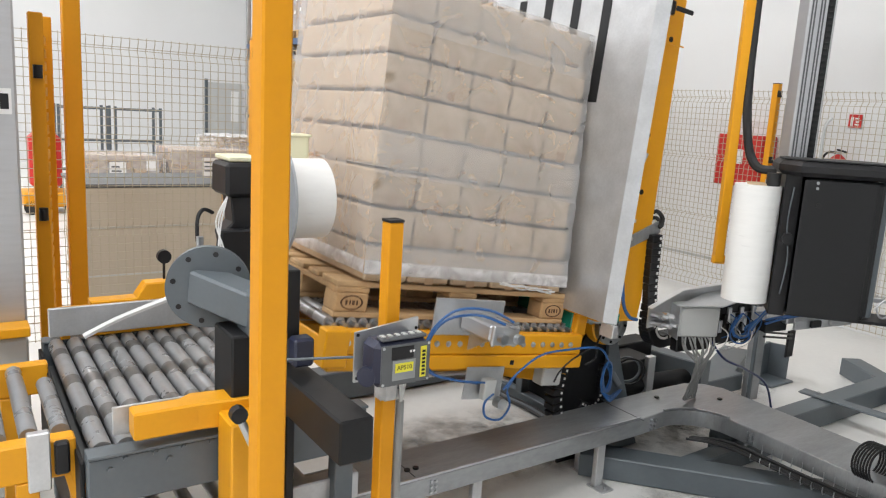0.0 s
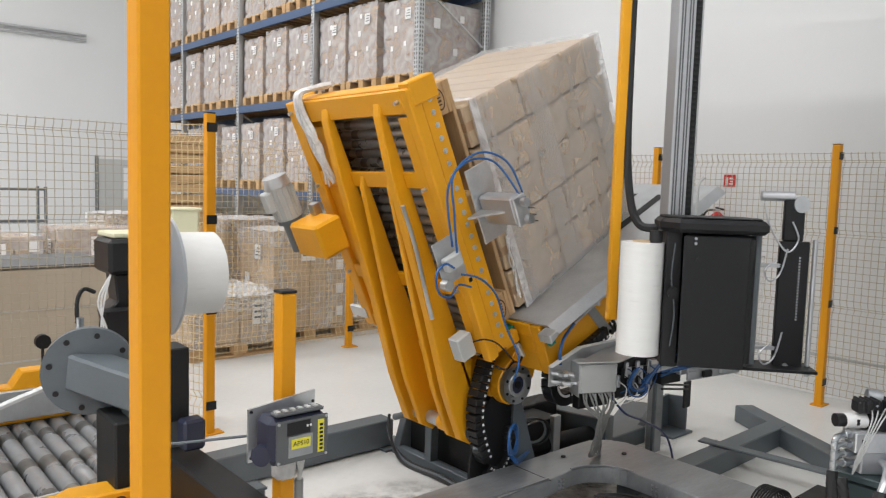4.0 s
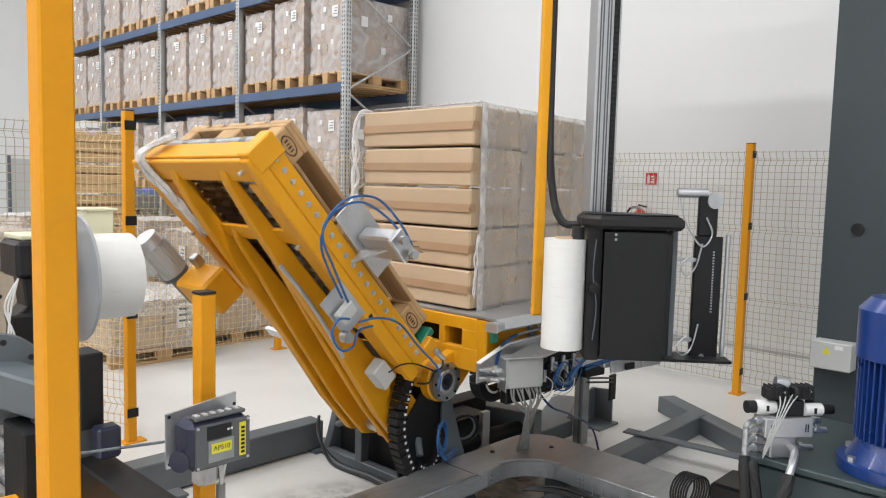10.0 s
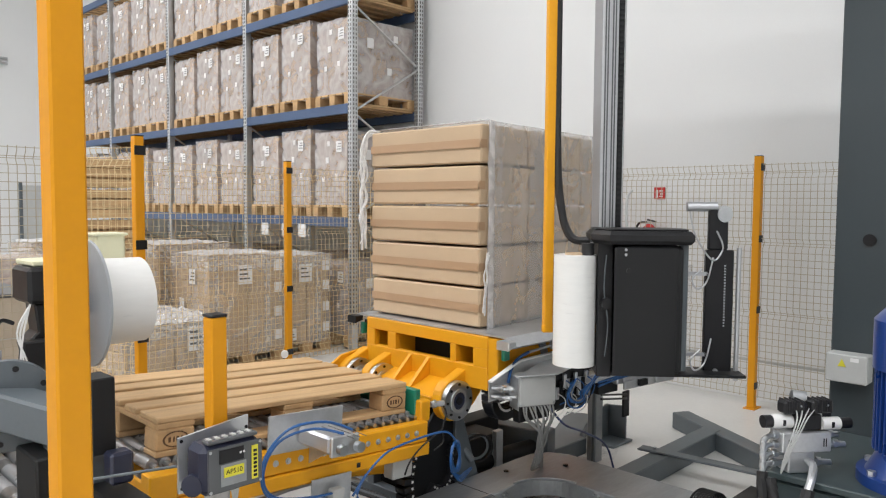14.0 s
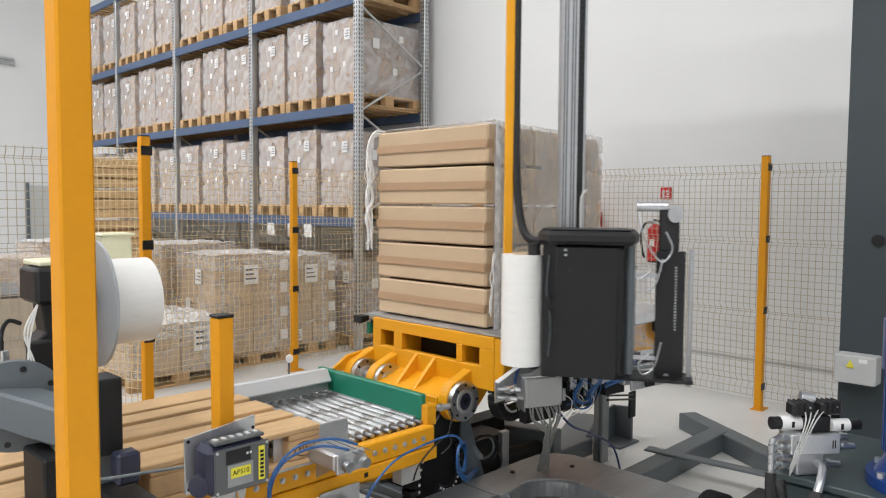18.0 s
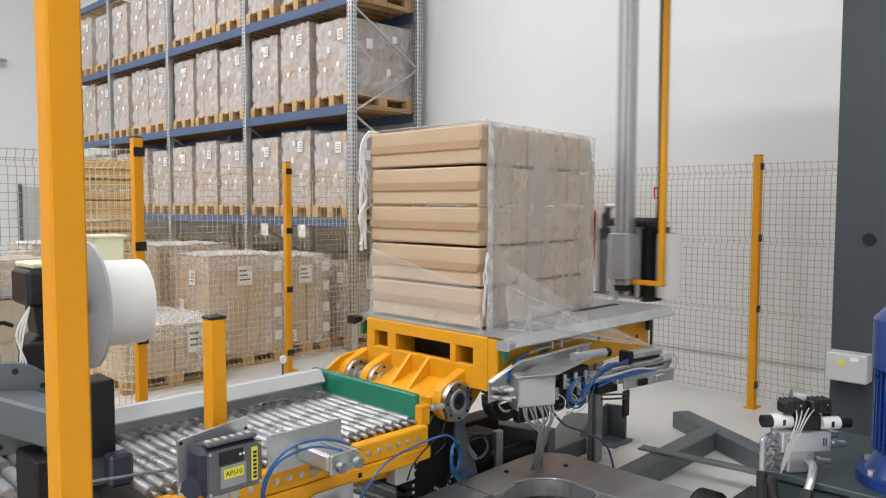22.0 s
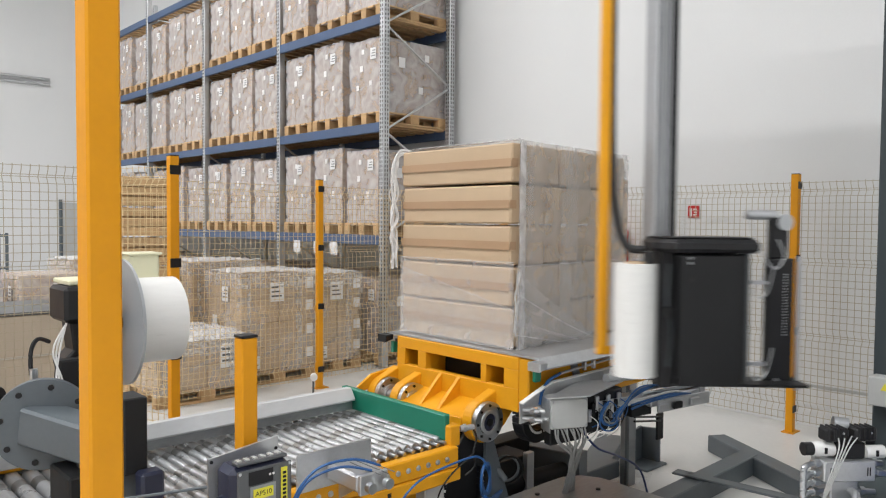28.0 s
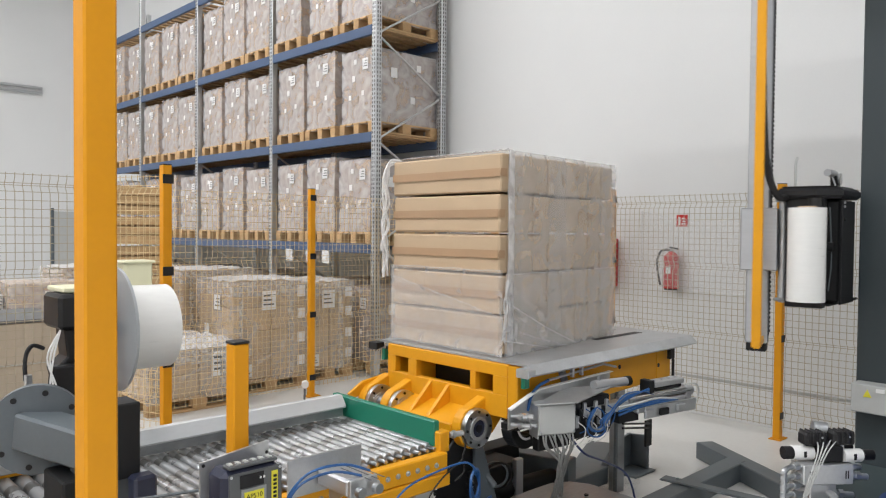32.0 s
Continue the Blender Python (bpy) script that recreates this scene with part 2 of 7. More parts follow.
LGREY = mat("light_grey_enclosure", (0.50, 0.51, 0.50), 0.45, var=0.05)
CONCRETE = mat("sealed_concrete_floor", (0.72, 0.715, 0.69), 0.34, var=0.07, scale=1.2, fine=25, bump=0.03, dirt=(0.52, 0.51, 0.49), dirt_amt=0.35)
WALLM = mat("white_panel_wall", (0.75, 0.757, 0.757), 0.55, var=0.025, scale=0.8, bump=0.01)
CEILM = mat("white_roof_sheet", (0.76, 0.77, 0.78), 0.6, var=0.02)
DARKMAT = mat("dark_grey_sheet", (0.105, 0.106, 0.106), 0.4, var=0.2, scale=3, dirt=(0.06, 0.055, 0.05), dirt_amt=0.5)
FILM = film_mat("stretch_film", 0.255, (0.88, 0.87, 0.87), 0.12, 6.0, 0.12)
FILMW = film_mat("thin_film_web", 0.14, (0.88, 0.88, 0.89), 0.03, 4.0, 0.1)
FILMT = film_mat("taut_film_fan", 0.19, (0.90, 0.90, 0.91), 0.10, 9.0, 0.5)
FILMB = film_mat("fresh_film_turn", 0.20, (0.93, 0.92, 0.92), 0.10, 6.0, 0.3)
STAIN = stain_mat("floor_dirt", (0.10, 0.095, 0.085), 0.75)
FILMS = film_mat("bunched_stretch_film", 0.72, (0.88, 0.87, 0.86), 0.2, 30.0)
FILMD = film_mat("doubled_stretch_film", 0.50, (0.90, 0.90, 0.92), 0.25, 8.0, 0.4)
FILMC = film_mat("gathered_pallet_film", 0.33, (0.93, 0.92, 0.91), 0.3, 14.0, 0.7)
FILMR = film_mat("pallet_wrap_film", 0.38, (0.76, 0.76, 0.80), 0.2, 5.0, 0.5)
FILMF = film_mat("thin_pallet_film", 0.19, (0.95, 0.92, 0.90), 0.25, 4.0, 0.75)
RACKCARD = mat("far_carton_brown", (0.46, 0.33, 0.22), 0.75, var=0.10, scale=3, island=0.12)
LED = glow("led_panel", (1.0, 0.98, 0.95), 6.0)


# ---- building helpers ----
ORIG = {}


def thing(name, at, label, category, group="", kind=""):
    ob = new(name)
    ob.location = at
    ob.empty_display_size = 0.1
    ORIG[ob.name] = Vector(at)
    return tagged(ob, label, category, group, kind)


def part(name, bm, material, parent, label="", smooth=False):
    """Links a bmesh, drawn in world places, as one mesh under a thing or a part of it."""
    root = parent
    while root.parent:
        root = root.parent
    bmesh.ops.translate(bm, verts=bm.verts, vec=-ORIG[root.name])
    me = bpy.data.meshes.new(name)
    bm.to_mesh(me)
    bm.free()
    me.materials.append(material)
    if smooth:
        me.shade_smooth()
        me.set_sharp_from_angle(angle=radians(35))
    ob = new(name, me)
    ob.parent = parent
    return tagged(ob, label)


def solo(name, bm, material, label, category, group="", kind="", smooth=False, at=(0, 0, 0)):
    """A thing of one mesh."""
    bmesh.ops.translate(bm, verts=bm.verts, vec=-Vector(at))
    me = bpy.data.meshes.new(name)
    bm.to_mesh(me)
    bm.free()
    me.materials.append(material)
    if smooth:
        me.shade_smooth()
        me.set_sharp_from_angle(angle=radians(35))
    ob = new(name, me)
    ob.location = at
    ORIG[ob.name] = Vector(at)
    return tagged(ob, label, category, group, kind)


def B():
    return bmesh.new()


def box(bm, x0, x1, y0, y1, z0, z1, bev=0.0, m=None):
    """A box with chamfered edges; m turns it in the world."""
    vs = []
    hx, hy, hz = (x1 - x0) / 2, (y1 - y0) / 2, (z1 - z0) / 2
    c = Vector(((x0 + x1) / 2, (y0 + y1) / 2, (z0 + z1) / 2))
    r = bmesh.ops.create_cube(bm, size=1.0)
    vs = r["verts"]
    for v in vs:
        v.co = Vector((v.co.x * 2 * hx, v.co.y * 2 * hy, v.co.z * 2 * hz)) + c
    if bev:
        es = list({e for v in vs for e in v.link_edges})
        g = bmesh.ops.bevel(bm, geom=es, offset=bev, segments=1, affect="EDGES")
        vs = list({v for f in g["faces"] for v in f.verts} | {v for v in vs if v.is_valid})
    if m is not None:
        bmesh.ops.transform(bm, matrix=m, verts=vs)
    return bm


def cyl(bm, p0, p1, r, seg=16, r2=None, caps=True):
    p0, p1 = Vector(p0), Vector(p1)
    d = p1 - p0
    m = Matrix.Translation((p0 + p1) / 2) @ d.to_track_quat("Z", "Y").to_matrix().to_4x4()
    bmesh.ops.create_cone(bm, cap_ends=caps, segments=seg, radius1=r, radius2=r if r2 is None else r2, depth=d.length, matrix=m)
    return bm


def ring(bm, c, axis, r, r_in, h, seg=32):
    """A flat ring round axis, centred on c."""
    m = Matrix.Translation(c) @ Vector(axis).to_track_quat("Z", "Y").to_matrix().to_4x4()
    loops = []
    for rad, z in ((r, -h / 2), (r, h / 2), (r_in, h / 2), (r_in, -h / 2)):
        loops.append([bm.verts.new(m @ Vector((rad * math.cos(2 * math.pi * i / seg), rad * math.sin(2 * math.pi * i / seg), z))) for i in range(seg)])
    for a in range(4):
        la, lb = loops[a], loops[(a + 1) % 4]
        for i in range(seg):
            bm.faces.new((la[i], la[(i + 1) % seg], lb[(i + 1) % seg], lb[i]))
    return bm


def tube(bm, pts, r, seg=8, steps=6):
    """A round hose through the points, smoothed."""
    P = [Vector(p) for p in pts]
    line = []
    for i in range(len(P) - 1):
        a, b, c, d = P[max(i - 1, 0)], P[i], P[i + 1], P[min(i + 2, len(P) - 1)]
        n = steps if len(P) > 2 else 1
        for k in range(n):
            t = k / n
            line.append(0.5 * (2 * b + (c - a) * t + (2 * a - 5 * b + 4 * c - d) * t * t + (3 * b - a - 3 * c + d) * t ** 3))
    line.append(P[-1])
    rings = []
    up = Vector((0.13, 0.21, 0.97))
    for i, p in enumerate(line):
        t = (line[min(i + 1, len(line) - 1)] - line[max(i - 1, 0)]).normalized()
        s = t.cross(up)
        s = (s if s.length > 0.05 else t.cross(Vector((1, 0, 0)))).normalized()
        u = s.cross(t)
        rings.append([bm.verts.new(p + r * (math.cos(2 * math.pi * k / seg) * s + math.sin(2 * math.pi * k / seg) * u)) for k in range(seg)])
    for a, b in zip(rings, rings[1:]):
        for k in range(seg):
            bm.faces.new((a[k], a[(k + 1) % seg], b[(k + 1) % seg], b[k]))
    for end in (rings[0][::-1], rings[-1]):
        bm.faces.new(end)
    return bm


def plate(bm, outline, axis, a0, a1, bev=0.0):
    """A polygon in the plane across axis ('x': (y, z), 'y': (x, z), 'z': (x, y)), as thick as a0 to a1."""
    def at(p, a):
        return {"x": (a, p[0], p[1]), "y": (p[0], a, p[1]), "z": (p[0], p[1], a)}[axis]
    lo = [bm.verts.new(at(p, a0)) for p in outline]
    hi = [bm.verts.new(at(p, a1)) for p in outline]
    n = len(lo)
    fs = [bm.faces.new(lo), bm.faces.new(hi[::-1])]
    fs += [bm.faces.new((lo[i], hi[i], hi[(i + 1) % n], lo[(i + 1) % n])) for i in range(n)]
    bmesh.ops.recalc_face_normals(bm, faces=fs)
    if bev:
        bmesh.ops.bevel(bm, geom=[e for f in fs[:2] for e in f.edges], offset=bev, segments=1, affect="EDGES")
    return bm


def writing(name, text, size, m, material, parent, label=""):
    cu = bpy.data.curves.new(name, "FONT")
    cu.body, cu.size, cu.align_x, cu.align_y, cu.extrude = text, size, "CENTER", "CENTER", 0.0004
    tmp = bpy.data.objects.new(name, cu)
    scene.collection.objects.link(tmp)
    dg = bpy.context.evaluated_depsgraph_get()
    me = bpy.data.meshes.new_from_object(tmp.evaluated_get(dg))
    bpy.data.objects.remove(tmp)
    bm = B()
    bm.from_mesh(me)
    bmesh.ops.transform(bm, matrix=m, verts=bm.verts)
    return part(name, bm, material, parent, label)


# ---- the hall ----
WALL_X, NORTH_Y, WEST_X, SOUTH_Y, CEIL = 6.85, 20.0, -9.0, -9.0, 8.6


def hall():
    solo("floor", box(B(), WEST_X, WALL_X, SOUTH_Y, NORTH_Y, -0.2, 0.0), CONCRETE, "smooth light grey sealed concrete floor", "floor", kind="structure")
    solo("wall_east", box(B(), WALL_X, WALL_X + 0.2, SOUTH_Y - 0.2, NORTH_Y + 0.2, -0.2, CEIL), WALLM, "plain white insulated panel wall", "wall", kind="structure")
    solo("wall_north", box(B(), WEST_X, WALL_X, NORTH_Y, NORTH_Y + 0.2, -0.2, CEIL), WALLM, "plain white insulated panel wall", "wall", kind="structure")
    solo("wall_west", box(B(), WEST_X - 0.2, WEST_X, SOUTH_Y - 0.2, NORTH_Y + 0.2, -0.2, CEIL), WALLM, "plain white insulated panel wall", "wall", kind="structure")
    solo("wall_south", box(B(), WEST_X, WALL_X, SOUTH_Y - 0.2, SOUTH_Y, -0.2, CEIL), WALLM, "plain white insulated panel wall", "wall", kind="structure")
    solo("ceiling", box(B(), WEST_X - 0.2, WALL_X + 0.2, SOUTH_Y - 0.2, NORTH_Y + 0.2, CEIL, CEIL + 0.2), CEILM, "white roof sheeting over the hall", "ceiling", kind="structure")
    solo("baseboard", box(B(), WALL_X - 0.025, WALL_X, SOUTH_Y, NORTH_Y, 0.0, 0.34, 0.004), WALLM, "white raised plinth along the wall foot", "baseboard", kind="structure")
    solo("trim", box(B(), WALL_X - 0.03, WALL_X - 0.003, SOUTH_Y, NORTH_Y, 0.342, 0.362), LGREY, "thin grey capping strip on the plinth", "trim", kind="structure")
    for n, (x, y) in enumerate(LAMPS):
        t = thing("ceiling_light", (x, y, CEIL - 0.1), "long white ceiling light, switched on", "lamp", "ceiling lights")
        part("housing", box(B(), x - 0.2, x + 0.2, y - 1.25, y + 1.25, CEIL - 0.1, CEIL, 0.01), WHITE, t)
        part("diffuser", box(B(), x - 0.17, x + 0.17, y - 1.2, y + 1.2, CEIL - 0.112, CEIL - 0.102), LED, t)
        la = bpy.data.lights.new("hall_light", "AREA")
        la.shape, la.size, la.size_y, la.energy, la.color = "RECTANGLE", 0.5, 2.4, LAMP_W[x], (0.985, 0.985, 1.0)
        ob = new("hall_light", la)
        ob.location = (x, y, CEIL - 0.13)


hall()


def stain(x, y, w, d, turn):
    """A thin film of dirt and oil on the floor, with a ragged outline."""
    f = random.Random(round(x * 100))
    m = Matrix.Translation((x, y, 0)) @ Matrix.Rotation(radians(turn), 4, "Z")
    bm = B()
    c = bm.verts.new(m @ Vector((0, 0, 0.003)))
    vs = [bm.verts.new(m @ Vector((w / 2 * math.cos(a), d / 2 * math.sin(a), 0.003))) for a in [2 * math.pi * i / 36 for i in range(36)]]
    for i in range(36):
        bm.faces.new((c, vs[i], vs[(i + 1) % 36]))
    bmesh.ops.transform(bm, matrix=Matrix.Translation((-x, -y, 0)), verts=bm.verts)
    me = bpy.data.meshes.new("floor_stain")
    bm.to_mesh(me), bm.free()
    me.materials.append(STAIN)
    ob = new("floor_stain", me)
    ob.location = (x, y, 0)
    return tagged(ob, "dark worn dirt stain on the concrete floor", "stain", "floor stains", "structure")


for spot in ((2.35, 3.25, 1.5, 0.9, 15), (2.75, 3.05, 0.9, 0.5, 40), (3.0, 2.2, 1.1, 0.6, -20), (3.6, 2.95, 1.4, 0.8, 0), (4.3, 3.3, 1.5, 0.9, 10), (3.1, 1.6, 0.8, 0.5, 60)):
    stain(*spot)



# ---- mesh fences ----
def fence_post(x, y, top=2.14, material=None):
    t = thing("fence_post", (x, y, 0), "yellow powder-coated fence post with a bolted foot plate", "post", "fence posts")
    part("upright", box(B(), x - 0.03, x + 0.03, y - 0.03, y + 0.03, 0.008, top, 0.004), YPOST, t)
    part("foot_plate", box(B(), x - 0.06, x + 0.09, y - 0.05, y + 0.05, 0.0, 0.009, 0.002), YPOST, t)
    part("cap", box(B(), x - 0.031, x + 0.031, y - 0.031, y + 0.031, top, top + 0.006, 0.002), BLACK, t)
    for z in (0.2, 0.85, 1.45, 2.05):
        part("clamp", box(B(), x - 0.033, x + 0.04, y - 0.034, y - 0.0295, z - 0.03, z + 0.03, 0.002), BLACK, t, "black plastic mesh clamp")
    return t


def fence_panel(a, b, material, z0=0.10, z1=2.08, pitch=0.052):
    """A bent-wire mesh panel between two posts, with four pressed folds."""
    a, b = Vector((*a, 0)), Vector((*b, 0))
    d = (b - a)
    L = d.length
    d.normalize()
    n = Vector((-d.y, d.x, 0))
    t = thing("mesh_fence", ((a + b) / 2)[:], "welded wire mesh fence panel with pressed folds", "fence panel", "mesh fence panels")
    folds = (0.22, 0.82, 1.42, 2.0)

    def off(z):
        return sum(max(0.0, 1 - abs(z - f) / 0.05) for f in folds) * 0.035
    zs = [z0]
    for f in folds:
        zs += [f - 0.05, f, f + 0.05]
    zs = sorted({round(min(max(z, z0), z1), 3) for z in zs} | {z1})
    r = 0.0022 if material is WIRE else 0.0018

    def rod(bm, p, q, s, u):
        va = [bm.verts.new(p + r * (i * s + j * u)) for i, j in ((1, 1), (-1, 1), (-1, -1), (1, -1))]
        vb = [bm.verts.new(q + r * (i * s + j * u)) for i, j in ((1, 1), (-1, 1), (-1, -1), (1, -1))]
        for k in range(4):
            bm.faces.new((va[k], va[(k + 1) % 4], vb[(k + 1) % 4], vb[k]))

    def wire(name, runs, s, u):
        bm = B()
        for p, q in runs:
            rod(bm, p, q, s, u)
        return part(name, bm, material, t)
    k = int(L / pitch)
    first = None
    for i in range(k + 1):
        p = a + d * (L - k * pitch) / 2
        if first is None:
            first = wire("upright_wire", [(p + n * off(lo) + Vector((0, 0, lo)), p + n * off(hi) + Vector((0, 0, hi))) for lo, hi in zip(zs, zs[1:])], d, n)
        else:
            o = new("upright_wire", first.data)
            o.parent = t
            o.location = d * pitch * i
    z = z0 + 0.01
    rows = []
    while z < z1:
        rows.append(z)
        z += 0.056
    up = Vector((0, 0, 1))
    for z in rows + list(folds):
        wire("cross_wire", [(a + n * off(z) + up * z, b + n * off(z) + up * z)], n, up)
    return t


def fences():
    for y in (-0.35, 1.21, 2.77, 4.43, 6.0):
        fence_post(6.52, y)
    ys = (-1.9, -0.35, 1.21, 2.77, 4.43, 6.0, 6.70)
    for a, b in zip(ys, ys[1:]):
        fence_panel((6.52, b - 0.03), (6.52, a + 0.03), WIRE)
    for x in (2.95, 4.49):
        fence_post(x, 6.70) if x != 2.95 else None
    for a, b in ((2.4, 4.46), (4.52, 6.49)):
        fence_panel((a, 6.70), (b, 6.70), WIREY)
    fence_post(2.23, 4.99)
    fence_post(2.01, 5.56)
    fence_panel((2.01, 5.53), (2.23, 5.02), WIREY)
    fence_panel((0.70, 5.58), (1.98, 5.58), WIRE)
    fence_panel((-0.9, 5.58), (0.64, 5.58), WIRE)
    fence_post(0.67, 5.58)


fences()


# ---- pallets ----
def pallet_meshes():
    """The meshes of one wooden pallet, 1.2 by 0.8 by 0.144 m, boards along x, centred on its foot."""
    def me(name, x0, x1, y0, y1, z0, z1, m, bev=0.004):
        bm = box(B(), x0, x1, y0, y1, z0, z1, bev)
        k = bpy.data.meshes.new(name)
        bm.to_mesh(k), bm.free()
        k.materials.append(m)
        return k
    ms = []
    for y, w in ((-0.3275, 0.145), (-0.172, 0.10), (0, 0.145), (0.172, 0.10), (0.3275, 0.145)):
        ms.append(("top_board", me("top_board", -0.6, 0.6, y - w / 2, y + w / 2, 0.122, 0.144, WOOD)))
    for x in (-0.5275, 0, 0.5275):
        ms.append(("cross_board", me("cross_board", x - 0.0725, x + 0.0725, -0.4, 0.4, 0.1, 0.1215, WOODB)))
    for y, w in ((-0.35, 0.1), (0, 0.145), (0.35, 0.1)):
        ms.append(("bottom_board", me("bottom_board", -0.6, 0.6, y - w / 2, y + w / 2, 0.0, 0.022, WOOD)))
        for x in (-0.5275, 0, 0.5275):
            ms.append(("block", me("block", x - 0.0725, x + 0.0725, y - w / 2, y + w / 2, 0.0225, 0.0995, WOODB, 0.006)))
    for x in (-0.5275, 0.5275):
        bm = ring(B(), (0, 0, 0), (0, 0, 1), 0.034, 0.029, 0.0016, 24)
        for dx, w in ((-0.016, 0.006), (-0.005, 0.004), (0.005, 0.007), (0.016, 0.004)):
            box(bm, dx - w / 2, dx + w / 2, -0.011, 0.011, -0.0008, 0.0008)
        bmesh.ops.transform(bm, matrix=Matrix.Translation((x, -0.4012, 0.061)) @ Matrix.Rotation(radians(90), 4, "X") @ Matrix.Diagonal((1.45, 0.85, 1, 1)), verts=bm.verts)
        k = bpy.data.meshes.new("burnt_mark")
        bm.to_mesh(k), bm.free()
        k.materials.append(STAMP)
        ms.append(("burnt_mark", k))
    return ms


PALLET = pallet_meshes()


def pallet(at, turn=0.0, label="light pine wooden pallet with nine blocks", group=""):
    t = thing("pallet", at, label, "pallet", group)
    t.rotation_euler = (0, 0, radians(turn))
    for n, me in PALLET:
        o = new(n, me)
        o.parent = t
    return t


# ---- the load: cartons that tilt over with the table ----
PX, PZ = 2.874, 0.731
LX0, LX1, LY0, LY1, LZ0, LZ1 = 1.468, 2.518, 2.76, 3.62, 0.872, 2.052
LEAN = 0.12


def build_load():
    t = thing("carton_stack", (PX, 0, PZ), "stack of brown taped cardboard cartons wrapped in clear stretch film", "load")
    nx, nz = 5, 8
    w, h = (LX1 - LX0) / nx, (LZ1 - LZ0) / nz
    rnd = random.Random(4)
    for i in range(nx):
        for k in range(nz):
            x0, z0 = LX0 + i * w, LZ0 + k * h
            s = rnd.uniform(-0.006, 0.006) if k else 0
            lean = LEAN * (k + 0.5) / nz
            y0, y1 = LY0 + lean + rnd.uniform(0.0, 0.014), LY1 + lean - rnd.uniform(0.0, 0.014)
            c = part("carton", box(B(), x0 + 0.0065, x0 + w - 0.0065, y0, y1, z0 + 0.0075, z0 + h - 0.0075, 0.008), CARD, t)
            xm = x0 + w / 2 + s
            if k in (0, nz - 1):
                z = z0 - 0.0004 if k == 0 else z0 + h - 0.0006
                part("tape", box(B(), xm - 0.021, xm + 0.021, y0 + 0.004, y1 - 0.004, z, z + 0.001), TAPE, c, "glossy brown tape")
            part("tape", box(B(), xm - 0.021, xm + 0.021, y0 - 0.001, y0 + 0.0002, z0 + 0.004, z0 + 0.05), TAPE, c, "folded tape end")
    # the film covers the five sides that face away from the pallet
    e = 0.016
    bm = B()
    nxs, nys, nzs = 14, 12, 14
    f = random.Random(9)

    def sheet(o, u, v, nu, nv, nrm):
        g = []
        for i in range(nu + 1):
            g.append([])
            for j in range(nv + 1):
                p = Vector(o) + Vector(u) * i / nu + Vector(v) * j / nv + Vector(nrm) * (f.uniform(0, 0.0022) if 0 < i < nu and 0 < j < nv else 0)
                p.y += LEAN * (p.z - LZ0) / (LZ1 - LZ0)
                g[-1].append(bm.verts.new(p))
        for i in range(nu):
            for j in range(nv):
                bm.faces.new((g[i][j], g[i + 1][j], g[i + 1][j + 1], g[i][j + 1]))
    X0, X1, Y0, Y1, Z0, Z1 = LX0 - 0.009, LX1 + 0.003, LY0 - e, LY1 + e, LZ0 + 0.045, LZ1 + 0.009
    dx, dy, dz = X1 - X0, Y1 - Y0, Z1 - Z0
    cols, rows = nx * 4, nz * 4
    g = []
    for a in range(cols + 1):
        g.append([])
        for b in range(rows + 1):
            sunk = (0.007 if b % 4 == 0 and 0 < b < rows else 0) + (0.005 if a % 4 == 0 and 0 < a < cols else 0)
            z = LZ0 + 0.045 + dz * b / rows if b == 0 else LZ0 + (LZ1 - LZ0) * b / rows + 0.009 * b / rows
            p = Vector((X0 + dx * a / cols, Y0 + min(sunk, 0.009) - f.uniform(0, 0.003), z))
            p.y += LEAN * (p.z - LZ0) / (LZ1 - LZ0)
            g[-1].append(bm.verts.new(p))
    for a in range(cols):
        for b in range(rows):
            bm.faces.new((g[a][b], g[a + 1][b], g[a + 1][b + 1], g[a][b + 1]))
    sheet((X0, Y1, Z0), (dx, 0, 0), (0, 0, dz), nxs, nzs, (0, 1, 0))
    sheet((X0, Y0, Z0), (0, dy, 0), (0, 0, dz), nys, nzs, (-1, 0, 0))
    sheet((X0, Y0, Z1), (dx, 0, 0), (0, dy, 0), nxs, nys, (0, 0, 1))
    bmesh.ops.remove_doubles(bm, verts=bm.verts, dist=0.004)
    part("stretch_film", bm, FILM, t, "wrinkled clear stretch film", smooth=True)
    # overlapping turns of film make brighter bands
    for za, zb in ((LZ0 + 0.05, LZ0 + 0.16), (LZ1 - 0.20, LZ1 - 0.02), (LZ0 + 0.42, LZ0 + 0.60)):
        bm = B()
        sheet((X0, Y0 - 0.004, za), (dx, 0, 0), (0, 0, zb - za), nxs, 3, (0, -0.5, 0))
        part("film_turn", bm, FILMW, t, "second turn of clear film", smooth=True)
    # the gathered hem of the film along the foot, and a loose tail
    bm = B()
    sheet((X0, Y0 - 0.003, Z0 - 0.004), (dx, 0, 0), (0, 0, 0.05), 60, 4, (0, -4, 0))
    sheet((X0 - 0.003, Y0, Z0 - 0.004), (0, dy, 0), (0, 0, 0.05), 50, 4, (-4, 0, 0))
    part("film_hem", bm, FILMD, t, "gathered milky film hem", smooth=True)
    # loose strands of film that hang at the far edge and from the hem
    for k in range(7):
        x, y, z = LX0 + f.uniform(-0.004, 0.03), LY1 + 0.02, LZ0 - 0.004
        pts = [(x, y - 0.03, z + 0.06), (x, y, z)]
        for j in range(7):
            x += f.uniform(0.07, 0.11)
            pts.append((x, y + 0.018 + f.uniform(-0.02, 0.022), z - f.uniform(0.0, 0.05)))
        part("film_strand", tube(B(), pts, f.uniform(0.003, 0.009), 5, 4), FILMS, t, "loose white film strand", smooth=True)
